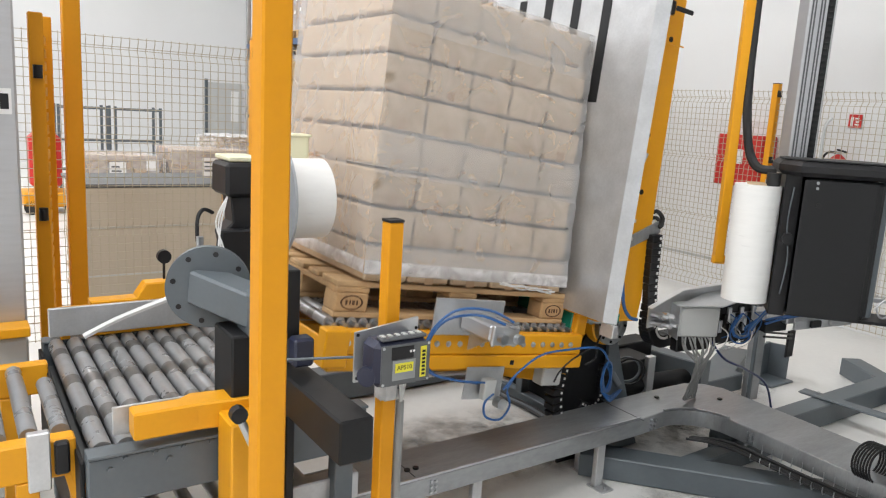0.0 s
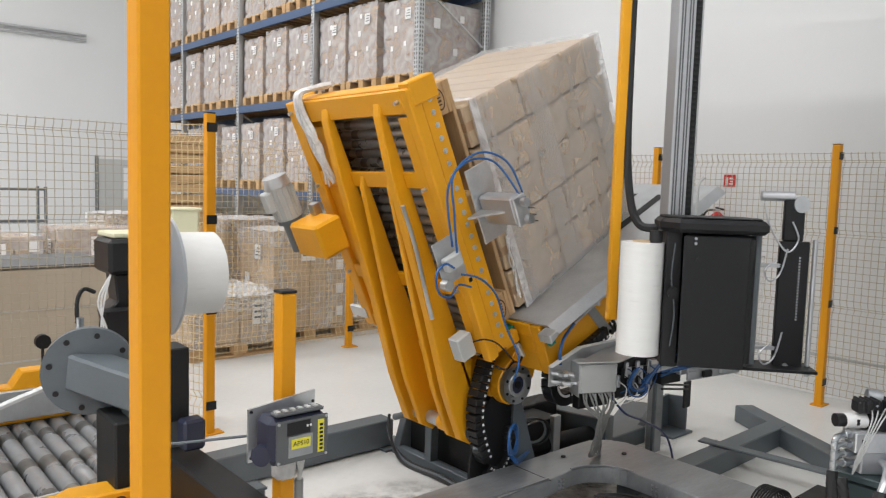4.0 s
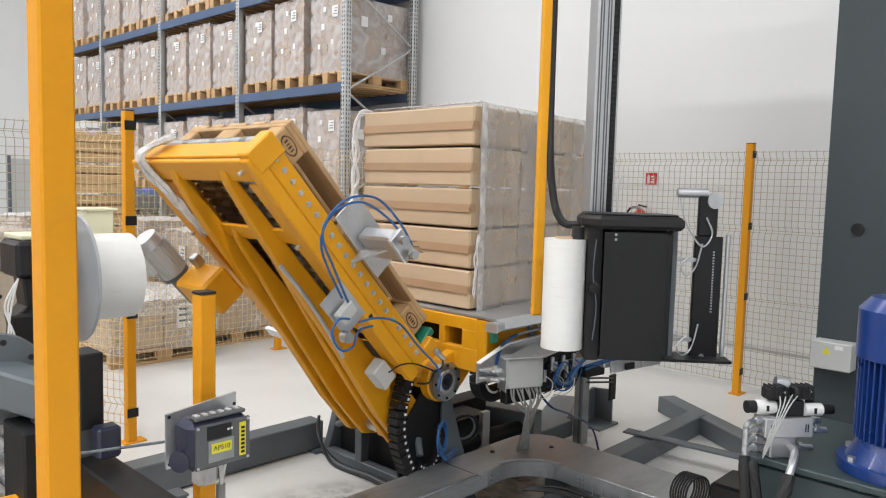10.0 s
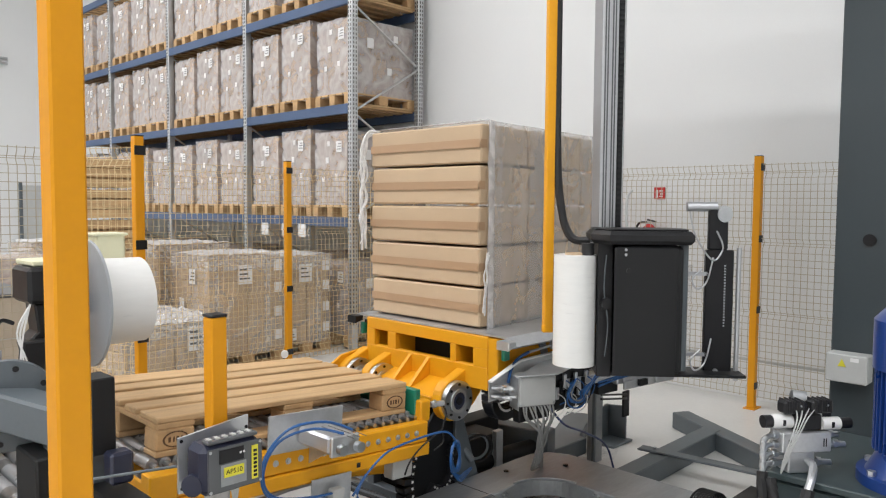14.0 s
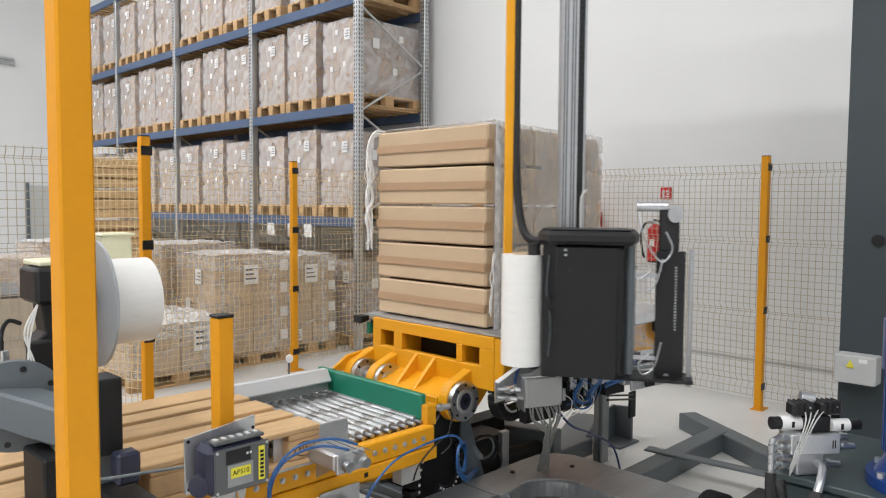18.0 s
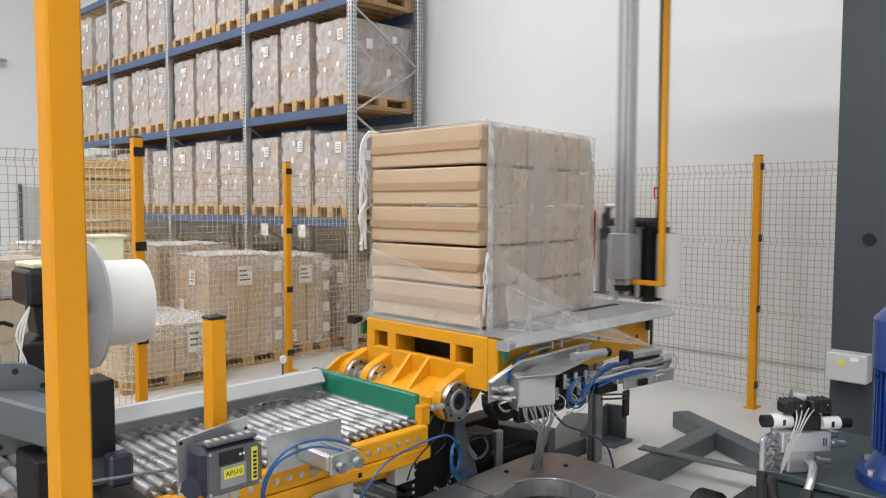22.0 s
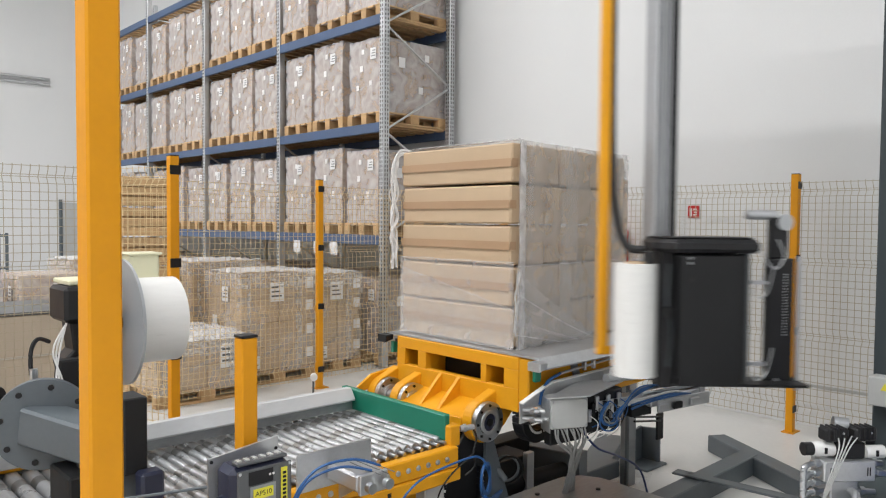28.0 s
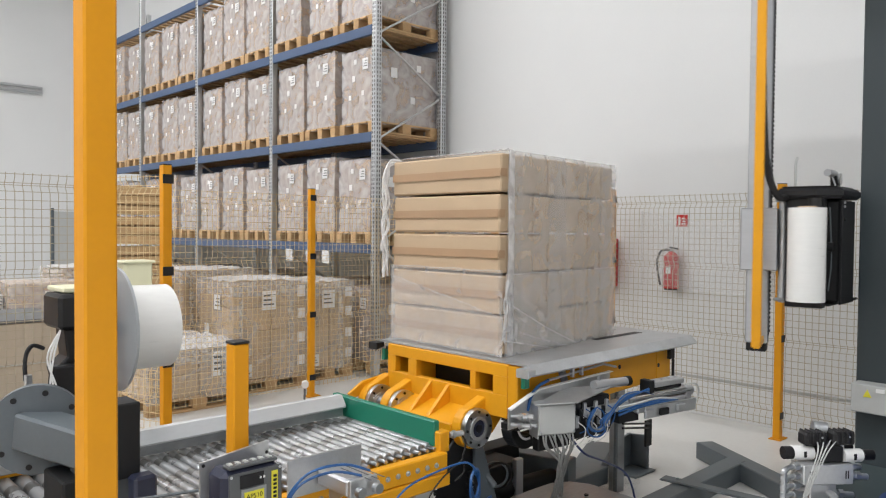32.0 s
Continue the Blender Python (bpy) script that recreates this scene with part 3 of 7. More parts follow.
    for k in range(3):
        pts = [(2.12 + f.uniform(0, 0.03) + 0.06 * j, LY0 - 0.010 - f.uniform(0, 0.012), LZ0 + 0.03 - 0.004 * j + f.uniform(-0.012, 0.012)) for j in range(6)]
        part("film_strand", tube(B(), pts, f.uniform(0.003, 0.006), 5, 4), FILMS, t, "loose white film strand", smooth=True)
    return t


load = build_load()
moved_pallet = pallet((0, 0, 0), 0, "used light pine pallet on the tilting table")


# ---- the tilting table: two beds on one shaft ----
def build_arm_a():
    t = thing("tilting_bed", (PX, 0, PZ), "yellow steel roller bed that tilts about a shaft", "tilting table")
    x0, x1, xr = 1.272, 2.66, 2.585
    YB = 3.66
    r = part("side_rail", box(B(), x0, xr, 2.69, 2.745, 0.608, 0.70, 0.006), YELLOW, t)
    for i in range(22):
        x = x0 + 0.03 + i * 0.0575
        part("bolt", cyl(B(), (x, 2.69, 0.655), (x, 2.681, 0.655), 0.009, 6), GALV, r)
        part("washer", cyl(B(), (x, 2.69, 0.655), (x, 2.687, 0.655), 0.0125, 12), GALV, r)
    part("side_beam", box(B(), x0 + 0.01, xr + 0.01, 2.683, 2.735, 0.545, 0.606, 0.006), YELLOW, t)
    part("slot", box(B(), 2.16, 2.18, 2.6815, 2.6835, 0.565, 0.585), BLACK, t)
    part("side_rail", box(B(), x0, xr, YB - 0.055, YB, 0.608, 0.70, 0.006), YELLOW, t)
    part("side_beam", box(B(), x0 + 0.01, xr - 0.02, YB - 0.08, YB + 0.005, 0.545, 0.606, 0.006), YELLOW, t)
    part("inner_flange", box(B(), x0 + 0.13, xr - 0.1, 2.735, 2.80, 0.548, 0.562, 0.003), YELLOW, t)
    part("end_beam", box(B(), x0 + 0.012, x0 + 0.115, 2.735, YB - 0.08, 0.547, 0.57, 0.005), YELLOW, t)
    for i in range(26):
        x = x0 + 0.045 + i * 0.0495
        ro = part("roller", cyl(B(), (x, 2.79, 0.707), (x, YB - 0.06, 0.707), 0.0225, 14), ROLLER, t, "steel roller", smooth=True)
        part("roller_axle", cyl(B(), (x, 2.746, 0.707), (x, 2.79, 0.707), 0.010, 8), STEEL, ro)
        for y, w in ((2.89 + 0.022 * math.sin(2.1 * i), 0.05), (3.12 + 0.02 * math.sin(1.7 * i), 0.055), (3.36 + 0.02 * math.sin(2.6 * i), 0.055)):
            part("sleeve", cyl(B(), (x, y, 0.707), (x, y + w, 0.707), 0.0230, 14), SLEEVE, ro, "dark worn sleeve", smooth=True)
    # tapered ribs of the underside, deeper towards the shaft
    for y, xa, w in ((3.33, x0 + 0.05, 0.055), (3.215, 1.66, 0.035), (3.0, 1.66, 0.035), (2.915, x0 + 0.05, 0.05)):
        part("rib", plate(B(), [(xa, 0.566), (2.55, 0.566), (2.66, 0.60), (2.90, 0.60), (3.05, 0.53), (3.07, 0.44), (3.0, 0.385), (x1 + 0.06, 0.39), (x1 - 0.35, 0.44), (xa + 0.28, 0.495), (xa + 0.06, 0.525), (xa + 0.01, 0.545)], "y", y - w / 2, y + w / 2, 0.006), YELLOW, t)
    part("end_plate", box(B(), x0 + 0.004, x0 + 0.018, 2.746, YB - 0.056, 0.572, 0.66, 0.004), YELLOW, t)
    part("corner_block", box(B(), x0 - 0.012, x0 + 0.09, 2.676, 2.748, 0.56, 0.706, 0.006), YELLOW, t)
    for x in (x0 + 0.06, x0 + 0.45, x0 + 0.95):
        for y in (2.76, YB - 0.03):
            part("stud", cyl(B(), (x, y, 0.546), (x, y, 0.525), 0.009, 8), GALV, t)
    for x in (1.648, 2.18, 2.486):
        part("cross_member", box(B(), x, x + 0.076, 2.735, YB - 0.08, 0.549, 0.568, 0.004), YELLOW, t)
    part("far_web", box(B(), x0 + 0.15, x1 - 0.06, 3.36, YB - 0.08, 0.57, 0.577), YELLOW, t)
    part("heel_plate", box(B(), 2.57, 3.0, 2.89, 3.30, 0.53, 0.545), YELLOW, t)
    part("foot_tube", cyl(B(), (2.99, 2.885, 0.45), (2.99, 3.31, 0.45), 0.035, 16), GALV, t, smooth=True)
    part("tube_collar", cyl(B(), (2.99, 3.0, 0.45), (2.99, 3.10, 0.45), 0.045, 16), YELLOW, t, smooth=True)
    for y in (2.87, 3.34):
        part("buffer", cyl(B(), (3.02, y, 0.47), (3.05, y + (0.14 if y > 3 else -0.05), 0.40), 0.018, 12), GREY, t, "steel buffer")
    part("end_stop", box(B(), 2.555, 2.59, 2.755, 3.575, 0.716, 0.836, 0.005), GREEN, t, "green plastic stop strip")
    part("stop_bracket", box(B(), 2.56, 2.625, 2.72, 2.775, 0.69, 0.79, 0.006), YELLOW, t)
    part("sensor", cyl(B(), (2.63, 2.73, 0.765), (2.70, 2.71, 0.765), 0.014, 12), GALV, t, "small sensor on the stop bracket", smooth=True)
    part("sensor_nut", cyl(B(), (2.645, 2.727, 0.765), (2.66, 2.722, 0.765), 0.02, 6), STEEL, t)
    part("sensor_lead", tube(B(), [(2.69, 2.71, 0.765), (2.70, 2.69, 0.72), (2.66, 2.67, 0.66), (2.66, 2.66, 0.60), (2.62, 2.68, 0.56)], 0.005, 6), BLACK, t, smooth=True)
    part("lead", tube(B(), [(2.65, 2.66, 0.66), (2.52, 2.66, 0.60), (2.46, 2.67, 0.54), (2.44, 2.68, 0.48)], 0.004, 6), RUBBER, t, smooth=True)
    part("end_sheet", box(B(), 2.595, 2.602, 2.80, 3.66, 0.58, 0.70), GALV, t)
    # gear motor hung on the far side
    g = part("gear_housing", box(B(), 1.835, 2.015, 3.38, 3.64, 0.305, 0.464, 0.014), YELLOW, t)
    my, mz = 3.72, 0.37
    part("gear_motor", cyl(B(), (1.83, my, mz), (1.65, my, mz), 0.064, 20), LGREY, g, "grey finned gear motor", smooth=True)
    part("fan_cover", cyl(B(), (1.65, my, mz), (1.60, my, mz), 0.072, 20, 0.062), GALV, g, smooth=True)
    for i in range(14):
        an = i * math.pi / 7
        part("cooling_fin", box(B(), 1.66, 1.82, -0.003, 0.003, 0.062, 0.074, 0, Matrix.Translation((0, my, mz)) @ Matrix.Rotation(an, 4, "X")), LGREY, g)
    part("motor_flange", cyl(B(), (1.85, my, mz), (1.83, my, mz), 0.068, 20), GREY, g)
    part("motor_neck", cyl(B(), (2.01, my, mz), (1.85, my, mz), 0.048, 16), GREY, g, smooth=True)
    part("motor_box", box(B(), 1.66, 1.77, my - 0.03, my + 0.04, mz - 0.10, mz - 0.06, 0.008), LGREY, g)
    part("fixing", box(B(), 1.775, 1.834, 3.54, 3.59, 0.42, 0.464, 0.004), STEEL, g)
    part("fixing", box(B(), 2.016, 2.075, 3.54, 3.59, 0.42, 0.464, 0.004), STEEL, g)
    before = set(t.children)
    # centring cylinder on the near rail with its air hoses
    c = part("centring_plate", box(B(), 1.74, 2.09, 2.60, 2.609, 0.70, 0.85, 0.002), GALV, t, "galvanised centring plate")
    ac = part("air_cylinder", box(B(), 1.870, 2.0, 2.397, 2.60, 0.728, 0.796, 0.010), ALU, c, "square aluminium air cylinder")
    for x in (1.905, 1.935, 1.965):
        part("profile_groove", box(B(), x - 0.003, x + 0.003, 2.40, 2.598, 0.7962, 0.7972), PANEL, ac)
    for x in (1.895, 1.975):
        part("guide_rod", cyl(B(), (x, 2.36, 0.757), (x, 2.335, 0.757), 0.02, 14), STEEL, c, "bright rod end", smooth=True)
    part("cylinder_head", box(B(), 1.87, 2.0, 2.378, 2.396, 0.722, 0.798, 0.004), GALV, c)
    part("cylinder_foot", plate(B(), [(2.45, 0.73), (2.60, 0.73), (2.60, 0.64)], "x", 1.93, 1.94), GALV, c)
    part("air_hose", tube(B(), [(1.98, 2.40, 0.81), (1.88, 2.44, 0.845), (1.74, 2.47, 0.83), (1.66, 2.50, 0.72), (1.70, 2.53, 0.58), (1.86, 2.54, 0.53), (2.08, 2.58, 0.50)], 0.005), HOSE, t, "blue air hose", smooth=True)
    part("air_hose", tube(B(), [(1.94, 2.40, 0.80), (1.84, 2.46, 0.82), (1.72, 2.50, 0.78), (1.68, 2.53, 0.66), (1.76, 2.56, 0.55), (2.0, 2.58, 0.50)], 0.005), HOSE, t, smooth=True)
    part("air_hose", tube(B(), [(2.12, 2.55, 0.48), (2.18, 2.54, 0.56), (2.30, 2.55, 0.63), (2.48, 2.57, 0.65), (2.66, 2.56, 0.66), (2.75, 2.57, 0.60)], 0.005), HOSE, t, smooth=True)
    v = part("valve_block", box(B(), 2.03, 2.09, 2.56, 2.60, 0.43, 0.52, 0.005), LGREY, t, "grey valve block")
    part("valve_plate", box(B(), 1.96, 2.16, 2.612, 2.617, 0.42, 0.56), GALV, v)
    part("pressure_gauge", cyl(B(), (2.14, 2.60, 0.41), (2.14, 2.56, 0.41), 0.025, 16), STEEL, v, "small pressure gauge")
    part("air_hose", tube(B(), [(2.08, 2.56, 0.46), (2.04, 2.56, 0.42), (2.06, 2.56, 0.36), (2.14, 2.56, 0.345), (2.19, 2.57, 0.40), (2.17, 2.58, 0.47), (2.22, 2.59, 0.54)], 0.005), HOSE, t, smooth=True)
    part("junction_box", box(B(), 2.46, 2.58, 2.68, 2.75, 0.44, 0.53, 0.006), LGREY, t, "light grey junction box")
    part("conduit", tube(B(), [(2.36, 2.8, 0.43), (2.22, 2.82, 0.46), (2.0, 2.80, 0.47), (1.8, 2.78, 0.46)], 0.01), GALV, t, smooth=True)
    for o in [k for k in t.children if k not in before]:
        for q in (o, *o.children):
            q.data.transform(Matrix.Translation((-0.035, 0.06, 0.0)))
    # darker steel on the web and lighter zinc on the lip paint shade and light
    sg = part("side_guide", plate(B(), [(3.452, 0.736), (3.452, 0.782), (3.50, 0.782), (3.50, 0.736)], "x", 1.30, 2.54, 0.003), WORN, t, "lower web of the side guide, darkened as in shade")
    part("guide_lip", plate(B(), [(3.428, 0.784), (3.425, 0.792), (3.462, 0.846), (3.50, 0.846), (3.50, 0.784)], "x", 1.30, 2.54, 0.002), ZINC, sg, "bright galvanised lip that slopes outwards")
    part("mirror_bracket", box(B(), 2.46, 2.52, 3.62, 3.77, 0.54, 0.56), GALV, t)
    part("mirror", cyl(B(), (2.50, 3.76, 0.865), (2.48, 3.73, 0.865), 0.02, 20), WHITE, t, "round white reflector")
    part("mirror_stem", cyl(B(), (2.49, 3.75, 0.56), (2.49, 3.75, 0.85), 0.006, 8), GREY, t)
    # torn film caught on the far end
    f = random.Random(3)
    for k in range(9):
        y, z = 3.50 + f.uniform(-0.03, 0.04), 0.535
        pts = [(1.25 + f.uniform(-0.02, 0.02), y - f.uniform(0.05, 0.12), 0.66), (1.235, y - 0.02, 0.60), (1.25, y, 0.535)]
        x = 1.27
        for j in range(5):
            x += f.uniform(0.06, 0.10)
            pts.append((x, y + f.uniform(-0.025, 0.025) - 0.012 * j, z - f.uniform(0.0, 0.02)))
        part("torn_film", tube(B(), pts, f.uniform(0.005, 0.016), 5, 4), FILMS, t, "torn white film caught on the bed end", smooth=True)
    return t


def build_arm_b():
    t = thing("tilting_plate", (PX, 0, PZ), "yellow steel box table with a bare sheet metal top", "tilting table")
    top = plate(B(), [(2.535, 1.083), (3.66, 1.083), (3.72, 1.06), (3.70, 1.05), (3.645, 1.073), (2.55, 1.073), (2.50, 1.03), (2.49, 1.04)], "x", 2.96, 4.57)
    part("top_plate", top, GALV, t, "bare sheet metal top with bent edges")
    part("plate_lip", plate(B(), [(2.90, 1.072), (2.958, 1.072), (2.958, 1.045), (2.90, 1.03)], "y", 2.475, 2.555, 0.004), GALV, t)
    part("plate_lip", plate(B(), [(2.90, 1.072), (2.958, 1.072), (2.958, 1.045), (2.90, 1.03)], "y", 3.62, 3.70, 0.004), DARKBOX, t)
    for y in (3.42, 3.22, 3.02, 2.82):
        part("slot", box(B(), 3.92, 4.42, y - 0.028, y + 0.028, 1.0835, 1.0845), DARKBOX, t, "dark brown slot strip")
    # front wall with three openings
    part("front_wall", box(B(), 2.95, 2.99, 2.652, 3.58, 1.005, 1.07, 0.004), YELLOW, t)
    part("front_wall", box(B(), 2.95, 2.99, 2.652, 3.58, 0.80, 0.915, 0.004), YELLOW, t)
    for y0, y1 in ((3.51, 3.58), (3.33, 3.40), (2.87, 2.91), (2.652, 2.75)):
        part("front_web", box(B(), 2.95, 2.99, y0, y1, 0.913, 1.007, 0.003), YELLOW, t)
    for y in (2.89, 3.345):
        part("inner_web", box(B(), 2.99, 4.3, y - 0.012, y + 0.012, 0.82, 1.06), YELLOW, t)
    part("inner_plate", box(B(), 3.10, 3.11, 2.905, 3.33, 0.885, 1.06), DARKBOX, t)
    for y in (2.678, 3.54):
        part("side_wall", plate(B(), [(2.955, 0.80), (3.12, 0.77), (3.3, 0.80), (4.38, 0.83), (4.38, 1.068), (2.955, 1.068)], "y", y - 0.02, y + 0.02, 0.004), YELLOW, t)
    sb = part("side_beam", plate(B(), [(2.948, 0.80), (3.06, 0.79), (3.2, 0.80), (4.41, 0.835), (4.41, 1.052), (2.948, 1.066)], "y", 2.585, 2.65, 0.006), YELLOW, t)
    for x, z in ((3.55, 0.95), (3.80, 0.97), (4.22, 0.93)):
        part("plug", cyl(B(), (x, 2.56, z), (x, 2.556, z), 0.012, 12), DARKBOX, sb)
    part("seam", box(B(), 4.20, 4.206, 2.557, 2.561, 0.84, 1.05), YELLOW, sb)
    part("bottom", box(B(), 3.05, 4.36, 2.70, 3.52, 0.865, 0.88), YELLOW, t)
    part("end_wall", box(B(), 4.382, 4.405, 2.655, 3.56, 0.83, 1.066, 0.003), YELLOW, t)
    la = part("end_latch", box(B(), 4.315, 4.375, 2.535, 2.559, 0.955, 1.035, 0.006), BLACK, t, "black latch")
    part("latch_lever", box(B(), 4.335, 4.355, 2.525, 2.537, 0.85, 0.96, 0.004), BLACK, la)
    for y in (2.545, 3.62):
        part("slide_pad", box(B(), 2.955, 2.995, y, y + 0.024, 0.965, 1.03, 0.003), GREEN, t, "green plastic pad")
        part("pad_holder", box(B(), 2.955, 2.995, min(y, 2.652) if y < 3 else 3.582, 2.65 if y < 3 else y - 0.0125, 1.032, 1.05, 0.002), DARKBOX, t)
    # lugs down to the shaft, with steel hubs
    HZ = PZ + 0.012
    for y, s in ((2.83, -1), (3.40, -1), (3.60, -1)):
        bm = B()
        a = [(PX + 0.108 * math.cos(math.radians(d)), HZ + 0.108 * math.sin(math.radians(d))) for d in range(100, 300, 12)]
        plate(bm, a + [(PX + 0.14, HZ - 0.05), (3.10, 0.775), (3.10, 0.86), (2.96, 0.89)], "y", y - 0.03, y + 0.03, 0.005)
        part("lug", bm, YELLOW, t)
        h = part("hub", ring(B(), (PX, y + s * 0.045, HZ), (0, 1, 0), 0.099, 0.047, 0.03, 40), STEEL, t, "turned steel hub", smooth=True)
        part("hub_rim", ring(B(), (PX, y + s * 0.062, HZ), (0, 1, 0), 0.060, 0.044, 0.008, 40), GALV, h, smooth=True)
        part("hub_plug", cyl(B(), (PX, y + s * 0.03, HZ), (PX, y + s * 0.058, HZ), 0.0435, 24), BLUEP, h)
        part("hub_cap", cyl(B(), (PX, y + s * 0.058, HZ), (PX, y + s * 0.066, HZ), 0.020, 16), DARKBOX, h)
        for i in range(8):
            an = i * math.pi / 4
            part("hub_bolt", cyl(B(), (PX + 0.083 * math.cos(an), y + s * 0.060, HZ + 0.083 * math.sin(an)), (PX + 0.083 * math.cos(an), y + s * 0.066, HZ + 0.083 * math.sin(an)), 0.007, 8), DARKBOX, h)
    for y in (3.21, 3.07):
        part("brace", plate(B(), [(2.952, 0.91), (2.952, 0.80), (2.82, 0.755), (2.80, 0.765)], "y", y - 0.011, y + 0.011), YELLOW, t)
    part("web", plate(B(), [(2.79, 0.745), (2.95, 0.80), (2.95, 0.815), (2.785, 0.76)], "y", 2.862, 3.368), YELLOW, t)
    part("web_lip", box(B(), 2.765, 2.788, 2.862, 3.368, 0.715, 0.765, 0.003), YELLOW, t)
    part("guide_plate", plate(B(), [(2.70, 0.80), (2.80, 0.86), (2.955, 0.88), (2.955, 0.80), (2.72, 0.77)], "y", 3.62, 3.64, 0.003), YELLOW, t)
    ro = part("push_rod", cyl(B(), (3.14, 2.545, 0.985), (3.62, 2.545, 1.01), 0.007, 8), ALU, t, "bright rod along the table side")
    part("rod_end", cyl(B(), (3.62, 2.545, 1.01), (3.72, 2.53, 0.985), 0.006, 8), ALU, ro)
    for x in (3.34, 3.42):
        part("rod_clip", box(B(), x - 0.008, x + 0.008, 2.535, 2.558, 0.975, 1.02, 0.003), GALV, ro)
    br = part("chain_bracket", plate(B(), [(3.255, 1.03), (3.305, 1.045), (3.43, 0.775), (3.375, 0.752)], "y", 2.574, 2.583, 0.003), WORN, t, "grey bracket that carries the cable chain")
    part("bracket_nut", cyl(B(), (3.285, 2.574, 1.02), (3.285, 2.560, 1.02), 0.016, 6), STEEL, br)
    for k in range(2):
        part("hose", tube(B(), [(3.44 - 0.02 * k, 2.60, 0.84), (3.47 - 0.03 * k, 2.59, 0.79), (3.44 - 0.025 * k, 2.568, 0.765), (3.40, 2.566, 0.78)], 0.010, 8), RUBBER, br, "black hose into the chain", smooth=True)
    part("air_hose", tube(B(), [(2.97, 2.535, 0.86), (2.985, 2.53, 0.92), (3.04, 2.535, 0.965), (3.14, 2.545, 0.985)], 0.008), HOSE, t, "blue air hose", smooth=True)
    return t


arm_a, arm_b = build_arm_a(), build_arm_b()


# ---- wrapping arm ----
CX, CY = 3.83, 3.05
RM = 1.155


def build_wrapper():
    t = thing("wrapping_arm", (CX, CY, 3.4), "rotating wrapping arm with a grey mast and a yellow cable post", "wrapping machine")
    # drawn with the mast towards -y; it travels towards -x
    x, y = CX, CY - RM
    ma = part("mast", box(B(), x - 0.055, x + 0.055, y - 0.055, y + 0.055, 1.145, 3.42, 0.006), ALU, t, "grey aluminium profile mast")
    for dx in (-0.042, -0.03, -0.008, 0.004):
        part("groove", box(B(), x + dx - 0.003, x + dx + 0.003, y - 0.0565, y - 0.054, 1.15, 3.4), PANEL, ma)
    bm = B()
    z = 1.2
    while z < 3.35:
        box(bm, x + 0.020, x + 0.042, y - 0.062, y - 0.056, z, z + 0.012)
        z += 0.024
    part("belt_back", box(B(), x + 0.018, x + 0.044, y - 0.0575, y - 0.0555, 1.18, 3.36), DARKBOX, ma)
    tagged(part("toothed_belt", bm, RUBBER, ma, "black toothed belt"), kind="stuff")
    part("mast_foot", box(B(), x - 0.05, x + 0.05, y - 0.05, y + 0.05, 1.10, 1.144, 0.006), DARKBOX, ma)
    part("cable_post", box(B(), x - 0.30, x - 0.262, y - 0.045, y + 0.0, 1.155, 3.36, 0.003), YELLOW, t)
    part("post_foot", box(B(), x - 0.305, x - 0.05, y - 0.04, y - 0.01, 1.15, 1.185, 0.003), YELLOW, t)
    part("post_head", box(B(), x - 0.30, x - 0.05, y - 0.04, y - 0.0, 3.325, 3.36, 0.003), YELLOW, t)
    for dx in (-0.025, 0.025):
        part("groove", box(B(), x + dx - 0.004, x + dx + 0.004, y + 0.0545, y + 0.0565, 1.15, 3.3), PANEL, ma)
    part("top_bracket", box(B(), x - 0.075, x + 0.075, y - 0.075, y + 0.075, 3.30, 3.44, 0.008), YELLOW, t)
    mo = part("lift_motor", cyl(B(), (x + 0.02, y + 0.08, 3.38), (x + 0.02, y + 0.30, 3.38), 0.06, 20), LGREY, t, "light grey lift motor", smooth=True)
    part("motor_cap", cyl(B(), (x + 0.02, y + 0.30, 3.38), (x + 0.02, y + 0.34, 3.38), 0.066, 20), GALV, mo, smooth=True)
    part("gear_box", box(B(), x - 0.04, x + 0.09, y + 0.076, y + 0.16, 3.30, 3.43, 0.01), GALV, mo)
    part("cable", tube(B(), [(x + 0.05, y + 0.20, 3.33), (x + 0.10, y + 0.16, 3.27), (x + 0.08, y + 0.09, 3.25), (x + 0.03, y + 0.07, 3.30)], 0.008, 6), RUBBER, mo, smooth=True)
    part("top_arm", box(B(), x - 0.10, x + 0.10, y - 0.12, CY + 0.45, 3.44, 3.62, 0.012), GREY, t)
    part("slew_ring", cyl(B(), (CX, CY, 3.62), (CX, CY, 3.74), 0.34, 40), GREY, t, smooth=True)
    # film carriage, outside the mast
    yo = y - 0.09
    c = part("carriage", box(B(), x - 0.02, x + 0.28, yo - 0.26, yo - 0.02, 1.02, 1.54, 0.014), DARKBOX, t, "anthracite film carriage")
    cap = plate(B(), [(x - 0.13, yo + 0.02), (x - 0.13, yo - 0.17), (x - 0.06, yo - 0.28), (x + 0.32, yo - 0.28), (x + 0.34, yo - 0.12), (x + 0.30, yo + 0.02)], "z", 1.545, 1.60, 0.016)
    part("carriage_cap", cap, BLACK, c, "black moulded cap")
    part("door", box(B(), x - 0.035, x + 0.25, yo - 0.268, yo - 0.261, 1.01, 1.535, 0.003), DARKBOX, c)
    for z in (1.505, 1.525):
        part("stud", cyl(B(), (x + 0.015, yo - 0.268, z), (x + 0.015, yo - 0.275, z), 0.006, 10), ALU, c)
    part("base_plate", box(B(), x - 0.12, x + 0.50, yo - 0.22, yo - 0.06, 1.0, 1.012, 0.002), DARKBOX, c)
